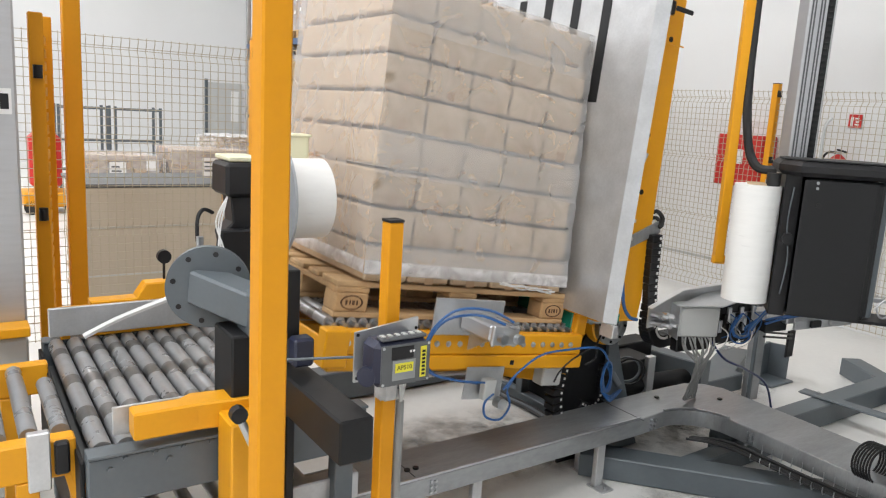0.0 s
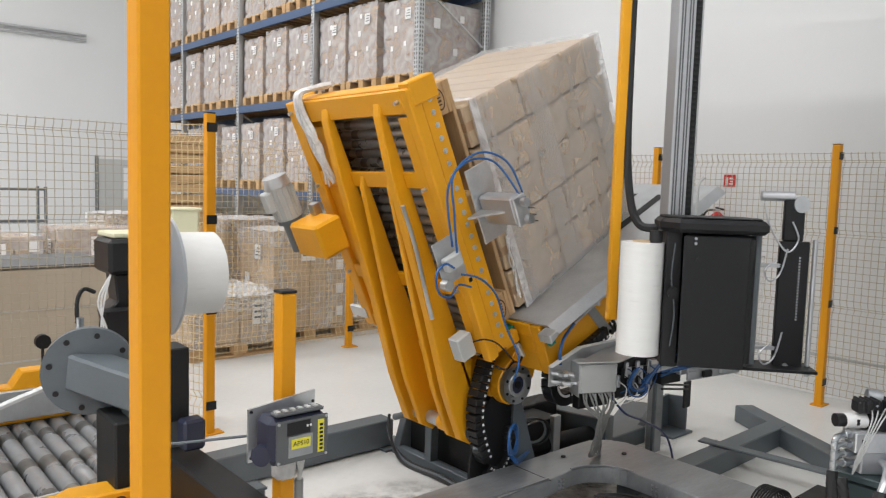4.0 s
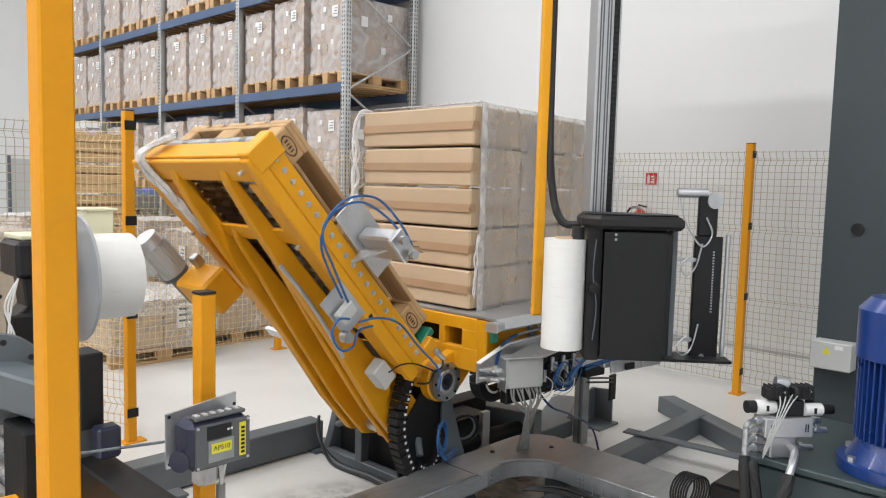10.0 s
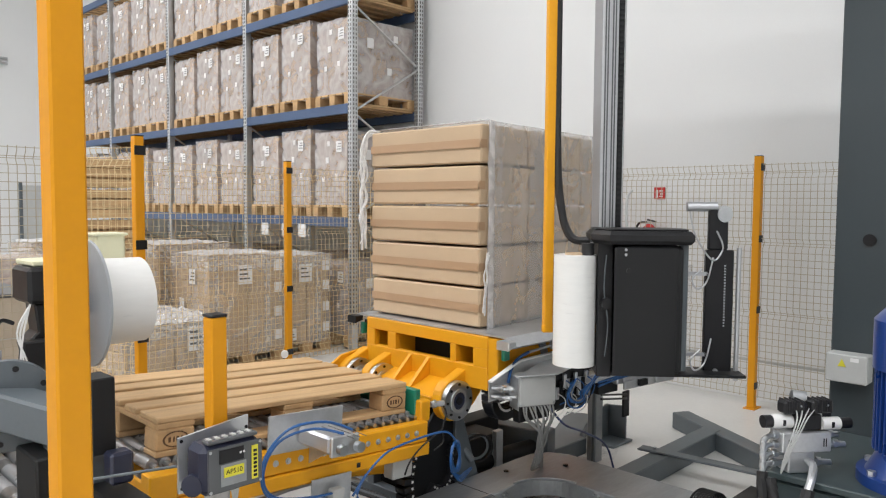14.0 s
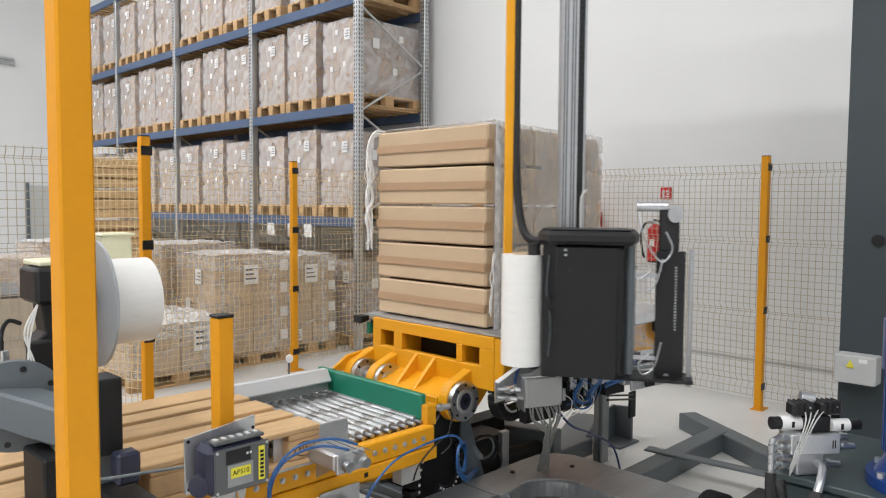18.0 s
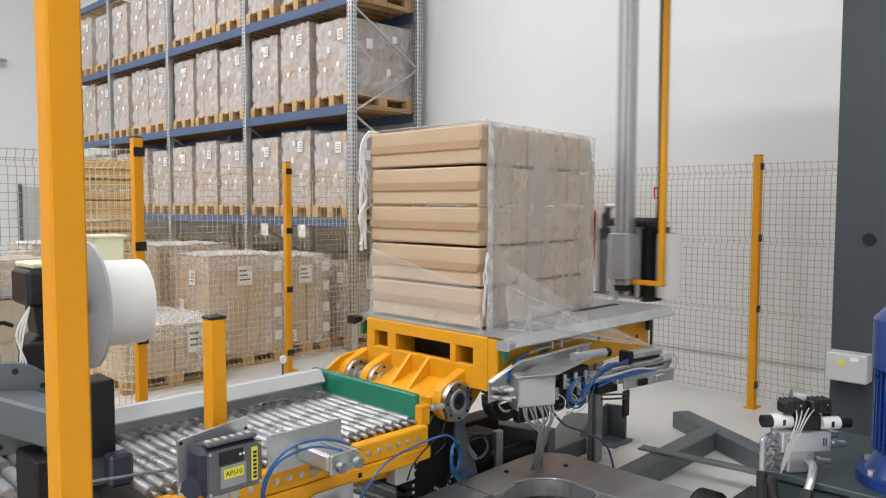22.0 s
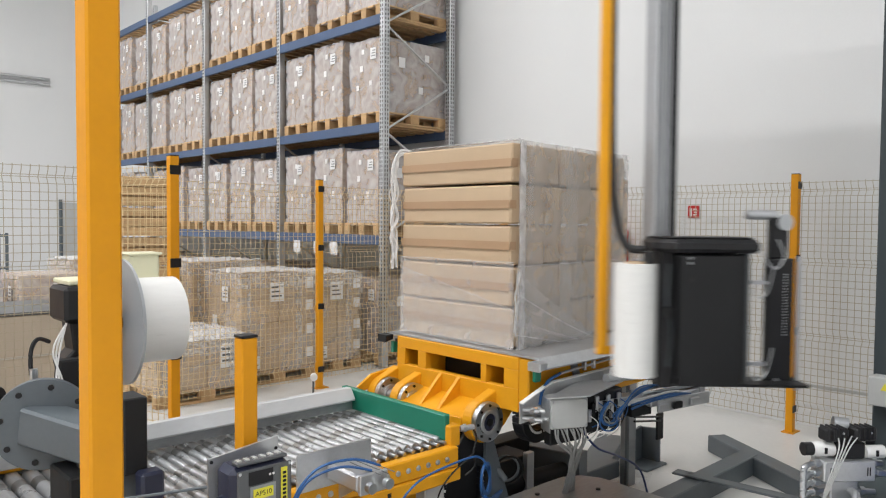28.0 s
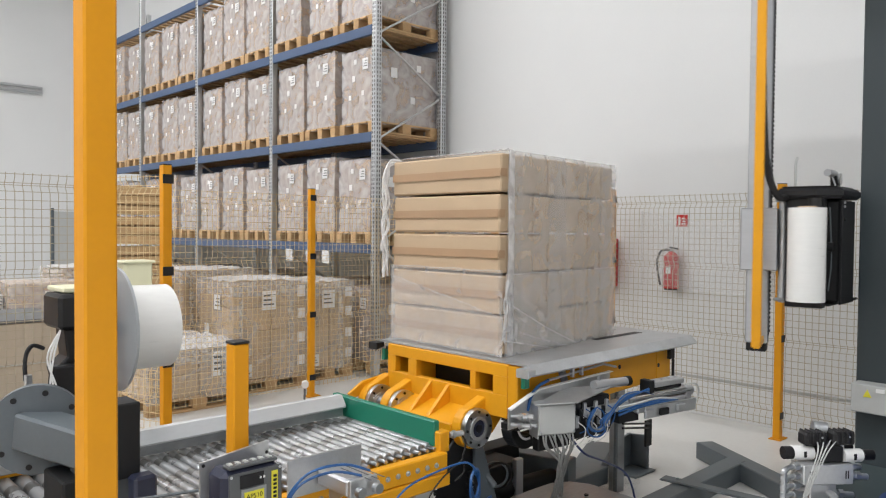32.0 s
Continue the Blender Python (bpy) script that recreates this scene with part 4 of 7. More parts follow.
    part("back_plate", box(B(), x - 0.10, x - 0.03, yo - 0.20, yo - 0.02, 0.99, 1.55, 0.004), BLACK, c)
    rx, ry = x - 0.295, yo - 0.15
    part("film_roll", cyl(B(), (rx, ry, 1.03), (rx, ry, 1.495), 0.088, 40), ROLLW, c, "white plastic film roll", smooth=True)
    part("roll_core", ring(B(), (rx, ry, 1.497), (0, 0, 1), 0.042, 0.034, 0.012, 24), CARD, c)
    for xx, r in ((x + 0.30, 0.022), (x - 0.145, 0.03)):
        part("stretch_roller", cyl(B(), (xx, yo - 0.17, 1.02), (xx, yo - 0.17, 1.545), r, 16), GREY if r < 0.025 else RUBBER, c, "grey stretch roller", smooth=True)
    part("cap_rim", plate(B(), [(x - 0.11, yo + 0.0), (x - 0.11, yo - 0.16), (x - 0.05, yo - 0.25), (x + 0.30, yo - 0.25), (x + 0.32, yo - 0.12), (x + 0.28, yo + 0.0)], "z", 1.60, 1.608, 0.004), DARKBOX, c)
    part("door_edge", box(B(), x - 0.036, x - 0.026, yo - 0.272, yo - 0.2685, 1.015, 1.53), BLACK, c)
    part("door_lock", cyl(B(), (x + 0.03, yo - 0.268, 1.44), (x + 0.03, yo - 0.274, 1.44), 0.011, 14), BLACK, c)
    part("inner_wire", tube(B(), [(x - 0.15, yo - 0.22, 1.5), (x - 0.16, yo - 0.23, 1.36), (x - 0.14, yo - 0.23, 1.22), (x - 0.15, yo - 0.22, 1.08)], 0.003, 6), GREY, c, smooth=True)
    part("motor_bulge", cyl(B(), (x - 0.15, yo - 0.21, 1.30), (x - 0.15, yo - 0.24, 1.30), 0.024, 16), DARKBOX, c, smooth=True)
    d = part("dancer_panel", box(B(), x + 0.42, x + 0.55, yo - 0.12, yo - 0.09, 1.0, 1.52, 0.004), BLACK, c, "black dancer panel")
    part("dancer_head", box(B(), x + 0.43, x + 0.52, yo - 0.12, yo - 0.09, 1.52, 1.69, 0.006), BLACK, d)
    part("dancer_rod", cyl(B(), (x + 0.575, yo - 0.11, 0.97), (x + 0.575, yo - 0.11, 1.53), 0.011, 10), ALU, d, smooth=True)
    part("dancer_wheel", cyl(B(), (x + 0.50, yo - 0.13, 1.67), (x + 0.50, yo - 0.08, 1.67), 0.034, 20), STEEL, d)
    part("top_cylinder", cyl(B(), (x + 0.33, yo - 0.10, 1.70), (x + 0.47, yo - 0.10, 1.70), 0.02, 14), ALU, d, "small aluminium cylinder", smooth=True)
    bm = B()
    for i in range(22):
        box(bm, x + 0.505, x + 0.513, yo - 0.1215, yo - 0.1195, 1.20 + i * 0.012, 1.206 + i * 0.012)
    tagged(part("scale_marks", bm, ALU, d), kind="stuff")
    part("knob", cyl(B(), (x + 0.475, yo - 0.12, 1.01), (x + 0.475, yo - 0.13, 1.01), 0.012, 12), ALU, d)
    for z in (1.08, 1.42):
        part("link", box(B(), x + 0.31, x + 0.43, yo - 0.12, yo - 0.11, z - 0.008, z + 0.008), ALU, d)
        part("cable", tube(B(), [(x + 0.40, yo - 0.13, z + 0.02), (x + 0.35, yo - 0.15, z - 0.02), (x + 0.37, yo - 0.16, z - 0.06), (x + 0.42, yo - 0.14, z - 0.03), (x + 0.45, yo - 0.13, z + 0.07)], 0.004, 6), ALU, d, smooth=True)
    part("cable", tube(B(), [(x + 0.34, yo - 0.12, 1.68), (x + 0.36, yo - 0.15, 1.58), (x + 0.44, yo - 0.15, 1.48), (x + 0.49, yo - 0.14, 1.53), (x + 0.46, yo - 0.14, 1.60)], 0.004, 6), ALU, d, smooth=True)
    part("cable_loop", tube(B(), [(x - 0.25, y - 0.02, 3.3), (x - 0.25, y - 0.02, 2.6), (x - 0.25, y - 0.035, 1.95), (x - 0.235, y - 0.06, 1.68), (x - 0.20, y - 0.10, 1.56), (x - 0.13, y - 0.14, 1.55)], 0.018, 8), RUBBER, c, "black cable loop", smooth=True)
    part("handle_pipe", tube(B(), [(x + 0.06, yo - 0.02, 1.6), (x + 0.06, yo - 0.02, 1.73), (x + 0.085, yo - 0.02, 1.77)], 0.007, 8), LGREY, c, smooth=True)
    for dx, dy, r in ((-0.03, 0.012, 0.022), (0.07, 0.016, 0.026), (0.24, 0.012, 0.022)):
        part("stretch_roller", cyl(B(), (x + dx, yo + dy, 1.03), (x + dx, yo + dy, 1.53), r, 14), GALV, c, "grey stretch roller", smooth=True)
    part("back_frame", box(B(), x - 0.07, x + 0.28, yo - 0.018, yo + 0.045, 1.012, 1.028, 0.003), WORN, c)
    part("back_frame", box(B(), x - 0.07, x + 0.28, yo - 0.018, yo + 0.045, 1.532, 1.544, 0.003), WORN, c)
    part("wrap_roller", cyl(B(), (x + 0.16, yo + 0.06, 0.99), (x + 0.16, yo + 0.06, 1.53), 0.025, 14), ALU, c, smooth=True)
    bm = box(B(), x - 0.085, x - 0.0605, y - 0.10, y + 0.085, 1.17, 1.50, 0.006)
    box(bm, x + 0.0605, x + 0.085, y - 0.10, y + 0.085, 1.17, 1.50, 0.006)
    box(bm, x - 0.06, x + 0.06, y + 0.062, y + 0.085, 1.17, 1.50, 0.006)
    part("slide_block", bm, ALU, c, "grey slide block round the mast")
    # the film web from the carriage to the load
    bm = B()
    n = 8
    a, b = Vector((x + 0.02, yo - 0.02, 1.02)), Vector((CX + 0.44, CY - 0.42, 1.03))
    g = [[bm.verts.new(a + (b - a) * i / n + Vector((0, 0, 0.47 * j / 3 * (1 - 0.12 * math.sin(math.pi * i / n))))) for j in range(4)] for i in range(n + 1)]
    for i in range(n):
        for j in range(3):
            bm.faces.new((g[i][j], g[i + 1][j], g[i + 1][j + 1], g[i][j + 1]))
    part("film_web", bm, FILMW, c, "thin clear film web", smooth=True)
    # the carriage stands at an angle to its way of travel
    o = ORIG[t.name]
    turn = Matrix.Translation((rx - o.x, ry - o.y, 0)) @ Matrix.Rotation(radians(-14), 4, "Z") @ Matrix.Diagonal((0.88, 1, 1, 1)) @ Matrix.Translation((o.x - rx, o.y - ry, 0))
    for p in (c, *c.children_recursive):
        if p.name.startswith("dancer") or (p.parent and p.parent.name.startswith("dancer")):
            p.data.transform(Matrix.Translation((-0.03, 0, 0)))
        elif not p.name.startswith(("slide_block", "cable_loop", "film_web", "film_roll", "roll_core", "base_plate", "motor_bulge", "inner_wire")):
            p.data.transform(Matrix.Translation((-0.085, 0, 0)))
        if not p.name.startswith(("slide_block", "cable_loop", "film_web")):
            p.data.transform(turn)
            if not (p.name.startswith("dancer") or (p.parent and p.parent.name.startswith("dancer"))):
                p.data.transform(Matrix.Translation((0.055, 0, 0)))
            if p.name.startswith(("film_roll", "roll_core")):
                p.data.transform(Matrix.Translation((rx - o.x, ry - o.y, 0)) @ Matrix.Rotation(radians(-14), 4, "Z") @ Matrix.Diagonal((1 / 0.88, 1, 1, 1)) @ Matrix.Rotation(radians(14), 4, "Z") @ Matrix.Translation((o.x - rx, o.y - ry, 0)))
    return t, c


wrapper, carriage = build_wrapper()


# ---- film held by the clamp ----
CLAMP = (3.98, 2.315, 0.93)


def build_film_tail():
    """Drawn along -x from the clamp's jaw; it swings over to the load as the arm starts."""
    t = thing("film_tail", CLAMP, "thin clear film fan held by the clamp", "film")
    bm, n, m = B(), 14, 10
    f = random.Random(12)
    x, y, z = CLAMP
    g = []
    for i in range(n + 1):
        u = i / n
        row = []
        for j in range(m + 1):
            v = j / m
            lo, hi = 0.005 + 0.165 * u, 0.012 + 0.50 * u * (0.75 + 0.25 * u)
            row.append(bm.verts.new((x - 0.98 * u, y + 0.012 * math.sin(9 * v + 3 * u) * u + f.uniform(-0.003, 0.003), z + lo + (hi - lo) * v)))
        g.append(row)
    for i in range(n):
        for j in range(m):
            bm.faces.new((g[i][j], g[i + 1][j], g[i + 1][j + 1], g[i][j + 1]))
    part("film_sheet", bm, FILMT, t, smooth=True)
    for k in range(5):
        v = f.random() ** 1.5
        hi = 0.17 + 0.33 * v
        part("film_strand", tube(B(), [(x, y, z + 0.008), (x - 0.5, y - 0.003 + f.uniform(-0.004, 0.004), z + 0.01 + hi * 0.45), (x - 0.97, y - 0.004, z + hi)], f.uniform(0.0008, 0.0018), 5, 6), FILMD, t, "taut bright film fold", smooth=True)
    return t


film_tail = build_film_tail()


# ---- turns of film that the arm lays on the load ----
def film_strip(width, lo, hi):
    """An upright strip, drawn along x round its own foot; its upper edge runs from lo to hi."""
    t = thing("film_strip", (0, 0, 0), "thin clear strip of freshly laid stretch film", "film", "film strips")
    bm, n, m = B(), 8, 8
    f = random.Random(int(width * 1000))
    g = [[bm.verts.new((width * (i / n - 0.5), f.uniform(-0.0015, 0.0015), (lo + (hi - lo) * i / n) * j / m)) for j in range(m + 1)] for i in range(n + 1)]
    for i in range(n):
        for j in range(m):
            bm.faces.new((g[i][j], g[i + 1][j], g[i + 1][j + 1], g[i][j + 1]))
    part("film_sheet", bm, FILMB, t, smooth=True)
    part("upper_hem", tube(B(), [(width * (k / 4 - 0.5), 0, lo + (hi - lo) * k / 4 + f.uniform(-0.004, 0.004)) for k in range(5)], 0.0014, 5, 3), FILMD, t, "stretched bright hem", smooth=True)
    return t


FACE_X, FACE_Y, FACE_Z = PX + LZ0 - PZ - 0.006, LY0 - 0.022, 1.088
strips = []
for k in range(3):
    strips.append((film_strip(0.295, 0.20 + 0.06 * k, 0.26 + 0.06 * k), 19.35 + 0.28 * k, pose(FACE_X, 2.885 + 0.295 * k, FACE_Z, 0, 0, 90)))
for k in range(3):
    x = 4.0 - 0.39 * k
    strips.append((film_strip(0.385, 0.42, 0.42), 23.2 + 0.3 * k, pose(x, FACE_Y + LEAN * (x - 3.015) / 1.18, FACE_Z, 0, 0, math.degrees(math.atan2(LEAN, 1.18)))))
for k in range(3):
    strips.append((film_strip(0.29, 0.44, 0.44), 24.35 + 0.28 * k, pose(FACE_X - 0.004, 2.885 + 0.295 * k, FACE_Z, 0, 0, 90)))


# ---- pallet rack against the wall ----
RX0, RX1 = 5.65, 6.70
RY = [7.1 + 2.3 * i for i in range(5)]
RLEV = [1.56, 2.88, 4.13, 5.4]


def build_rack():
    t = thing("pallet_rack", (RX0, RY[0], 0), "tall pallet rack with blue beams and galvanised uprights", "rack")
    for y in RY:
        for x in (RX0, RX1):
            u = part("upright", box(B(), x - 0.045, x + 0.045, y - 0.04, y + 0.04, 0.01, 6.3, 0.006), GALV, t)
            bm = B()
            z = 0.3
            while z < 6.2:
                for o in (-0.018, 0.018):
                    box(bm, x - 0.047, x - 0.0445, y + o - 0.006, y + o + 0.006, z, z + 0.03)
                    if y == RY[0]:
                        box(bm, x + o - 0.006, x + o + 0.006, y - 0.0415, y - 0.039, z, z + 0.03)
                z += 0.05
            tagged(part("slot_row", bm, DARKBOX, u), kind="stuff")
            part("foot", box(B(), x - 0.07, x + 0.07, y - 0.07, y + 0.07, 0, 0.01), GALV, u)
        z, k = 0.3, 0
        while z < 5.6:
            a, b = (RX0, RX1) if k % 2 == 0 else (RX1, RX0)
            part("brace", cyl(B(), (a, y, z), (b, y, z + 0.62), 0.014, 8), GALV, t)
            z, k = z + 0.62, k + 1
    for z in RLEV:
        for a, b in zip(RY, RY[1:]):
            for x in (RX0 - 0.02, RX1 + 0.02):
                bm = box(B(), x - 0.025, x + 0.025, a + 0.042, b - 0.042, z - 0.115, z, 0.006)
                part("beam", bm, RACKB, t, "blue rack beam")
    for z in RLEV:
        for a, b in zip(RY, RY[1:]):
            y = a + 0.08
            while y < b - 0.1:
                part("deck_board", box(B(), RX0 + 0.03, RX1 - 0.03, y, y + 0.10, z - 0.022, z), WOODB, t, "plain timber deck board")
                y += 0.185
    for y in (RY[1] - 1.35, RY[1] - 0.98, RY[1] - 0.5):
        part("bay_tag", box(B(), RX0 - 0.052, RX0 - 0.05, y - 0.08, y + 0.08, 1.30, 1.46), LABEL, t, "white paper bay tag")


def carton_block(t, nx, ny, nz, w, d, h, z0, rnd, labels, film=None, mat=None):
    """Cartons in a block round the thing's own foot, with film and labels."""
    o = ORIG[t.name]
    for k in range(nz):
        for j in range(ny):
            for i in range(nx):
                if 0 < i < nx - 1 and 0 < j < ny - 1:
                    continue
                x0, y0, zz = o.x - w / 2 + i * w / nx, o.y - d / 2 + j * d / ny, o.z + z0 + k * h / nz
                e = (0.002 if mat is None else 0.004) + rnd.random() * 0.005
                part("carton", box(B(), x0 + e, x0 + w / nx - e, y0 + e, y0 + d / ny - e, zz + (0.001 if mat is None else 0.003), zz + h / nz - 0.001, 0.004 if mat is None else 0.007), mat or RACKCARD, t)
    for f, u, v, s, m in labels:
        # f: which face, u and v: place on it, s: size
        zc = o.z + z0 + v * h
        if f == "x":
            yc = o.y - d / 2 + u * d
            bm = box(B(), o.x - w / 2 - 0.022, o.x - w / 2 - 0.0205, yc - s / 2, yc + s / 2, zc - s * 0.6, zc + s * 0.6)
        else:
            xc = o.x - w / 2 + u * w
            bm = box(B(), xc - s / 2, xc + s / 2, o.y - d / 2 - 0.022, o.y - d / 2 - 0.0205, zc - s * 0.6, zc + s * 0.6)
        pl = part("paper_label", bm, m, t, "white paper label")
        if s > 0.1:
            for k in range(3):
                zz = zc + s * (0.3 - 0.28 * k)
                if f == "x":
                    bb = box(B(), o.x - w / 2 - 0.0235, o.x - w / 2 - 0.0225, yc - s * 0.38, yc + s * (0.1 + 0.12 * k), zz - s * 0.05, zz + s * 0.05)
                else:
                    bb = box(B(), xc - s * 0.38, xc + s * (0.1 + 0.12 * k), o.y - d / 2 - 0.0235, o.y - d / 2 - 0.0225, zz - s * 0.05, zz + s * 0.05)
                part("print_bar", bb, PANEL, pl)
    if film:
        bm = B()
        e = 0.012
        n = 6
        X, Y, Z = (o.x - w / 2 - e, o.x + w / 2 + e), (o.y - d / 2 - e, o.y + d / 2 + e), (o.z + z0 - 0.03, o.z + z0 + h + e)
        # a closed skin, pulled in unevenly
        def skin(a, u, v):
            g = [[bm.verts.new(Vector(a) + Vector(u) * i / n + Vector(v) * j / n + Vector((rnd.uniform(-1, 1), rnd.uniform(-1, 1), rnd.uniform(-1, 1))) * 0.005) for j in range(n + 1)] for i in range(n + 1)]
            for i in range(n):
                for j in range(n):
                    bm.faces.new((g[i][j], g[i + 1][j], g[i + 1][j + 1], g[i][j + 1]))
        skin((X[0], Y[0], Z[0]), (0, Y[1] - Y[0], 0), (0, 0, Z[1] - Z[0]))
        skin((X[0], Y[0], Z[0]), (X[1] - X[0], 0, 0), (0, 0, Z[1] - Z[0]))
        skin((X[0], Y[0], Z[1]), (X[1] - X[0], 0, 0), (0, Y[1] - Y[0], 0))
        bmesh.ops.remove_doubles(bm, verts=[v for v in bm.verts if v.is_boundary], dist=0.03)
        part("stretch_film", bm, film, t, "milky wrinkled pallet film", smooth=True)
        if film is not FILMR:
            bm = B()
            n = 12
            skin((X[0] - 0.01, Y[0] - 0.01, Z[1] + 0.012), (X[1] - X[0] + 0.02, 0, 0), (0, Y[1] - Y[0] + 0.02, 0))
            for v in bm.verts:
                v.co.z += rnd.uniform(0, 0.018)
            part("film_top", bm, FILMS, t, "bunched white film over the top")
            # turned-down film under the top edge and a gathered upright seam
            bm = B()
            n = 16
            drop = min(0.14, h * 0.3)
            skin((X[0] - 0.006, Y[0] - 0.008, Z[1] - drop), (X[1] - X[0] + 0.012, 0, 0), (0, 0, drop + 0.01))
            skin((X[0] - 0.008, Y[0] - 0.006, Z[1] - drop), (0, Y[1] - Y[0] + 0.012, 0), (0, 0, drop + 0.01))
            part("film_collar", bm, FILMC, t, "wrinkled film turned down over the edge")
            for k in range(2):
                bm = B()
                u = X[0] + (X[1] - X[0]) * (0.03 + 0.62 * k + 0.06 * rnd.random())
                skin((u, Y[0] - 0.012, Z[0]), (0.045 + 0.03 * k, 0, 0), (0, 0, Z[1] - Z[0]))
                part("film_seam", bm, FILMC, t, "milky overlap of two film turns", smooth=True)


def simple_pallet(t, w, d):
    """A pallet as parts of a wrapped load; its boards run along x."""
    o = ORIG[t.name]
    for j in range(5):
        y = o.y - d / 2 + d * (j + 0.5) / 5
        part("top_board", box(B(), o.x - w / 2, o.x + w / 2, y - d * 0.085, y + d * 0.085, o.z + 0.118, o.z + 0.14, 0.003), WOOD, t)
    for j in (0, 1, 2):
        y = o.y - d / 2 + 0.055 + (d - 0.11) * j / 2
        part("bottom_board", box(B(), o.x - w / 2, o.x + w / 2, y - 0.05, y + 0.05, o.z, o.z + 0.022, 0.003), WOOD, t)
        for i in (0, 1, 2):
            x = o.x - w / 2 + 0.07 + (w - 0.14) * i / 2
            part("block", box(B(), x - 0.07, x + 0.07, y - 0.05, y + 0.05, o.z + 0.023, o.z + 0.117, 0.004), WOODB, t)


def rack_loads():
    rnd = random.Random(11)
    kinds = []
    for v in range(3):
        o = (RX0 + 0.53, 30 + v, 0)
        t = thing("wrapped_pallet_load", o, "film-wrapped carton stack on a pallet in the rack", "pallet load", "rack loads")
        simple_pallet(t, 1.06, 0.68)
        h = (0.86, 0.92, 0.88)[v]
        lab = [("x", 0.22 + 0.1 * v, 0.80, 0.11, LABEL), ("x", 0.6, 0.62, 0.06, LABEL), ("x", 0.3, 0.40, 0.05, LABEL), ("x", 0.72, 0.36, 0.05, LABEL), ("x", 0.55, 0.85, 0.05, LABEL), ("y", 0.3, 0.7, 0.1, LABEL), ("y", 0.6, 0.35, 0.07, LABEL), ("y", 0.7, 0.82, 0.07, LABEL)]
        carton_block(t, 3, 2, 4 + v % 2, 1.0, 0.60, h, 0.142, rnd, lab, FILMR)
        kinds.append(t)
    spots = []
    for li, z in enumerate([0.012] + RLEV[:3]):
        for b in range(4):
            for k in range(3):
                spots.append((RY[b] + 0.04 + 0.37 + 0.735 * k + rnd.uniform(-0.015, 0.015), z + 0.002, rnd.uniform(-0.04, 0.02)))
    for n, (y, z, dx) in enumerate(spots):
        m = Matrix.Translation((RX0 + 0.53 + dx, y, z))
        if n < 3:
            kinds[n].matrix_basis = m
        else:
            copy_thing(kinds[n % 3], m)


build_rack()
rack_loads()


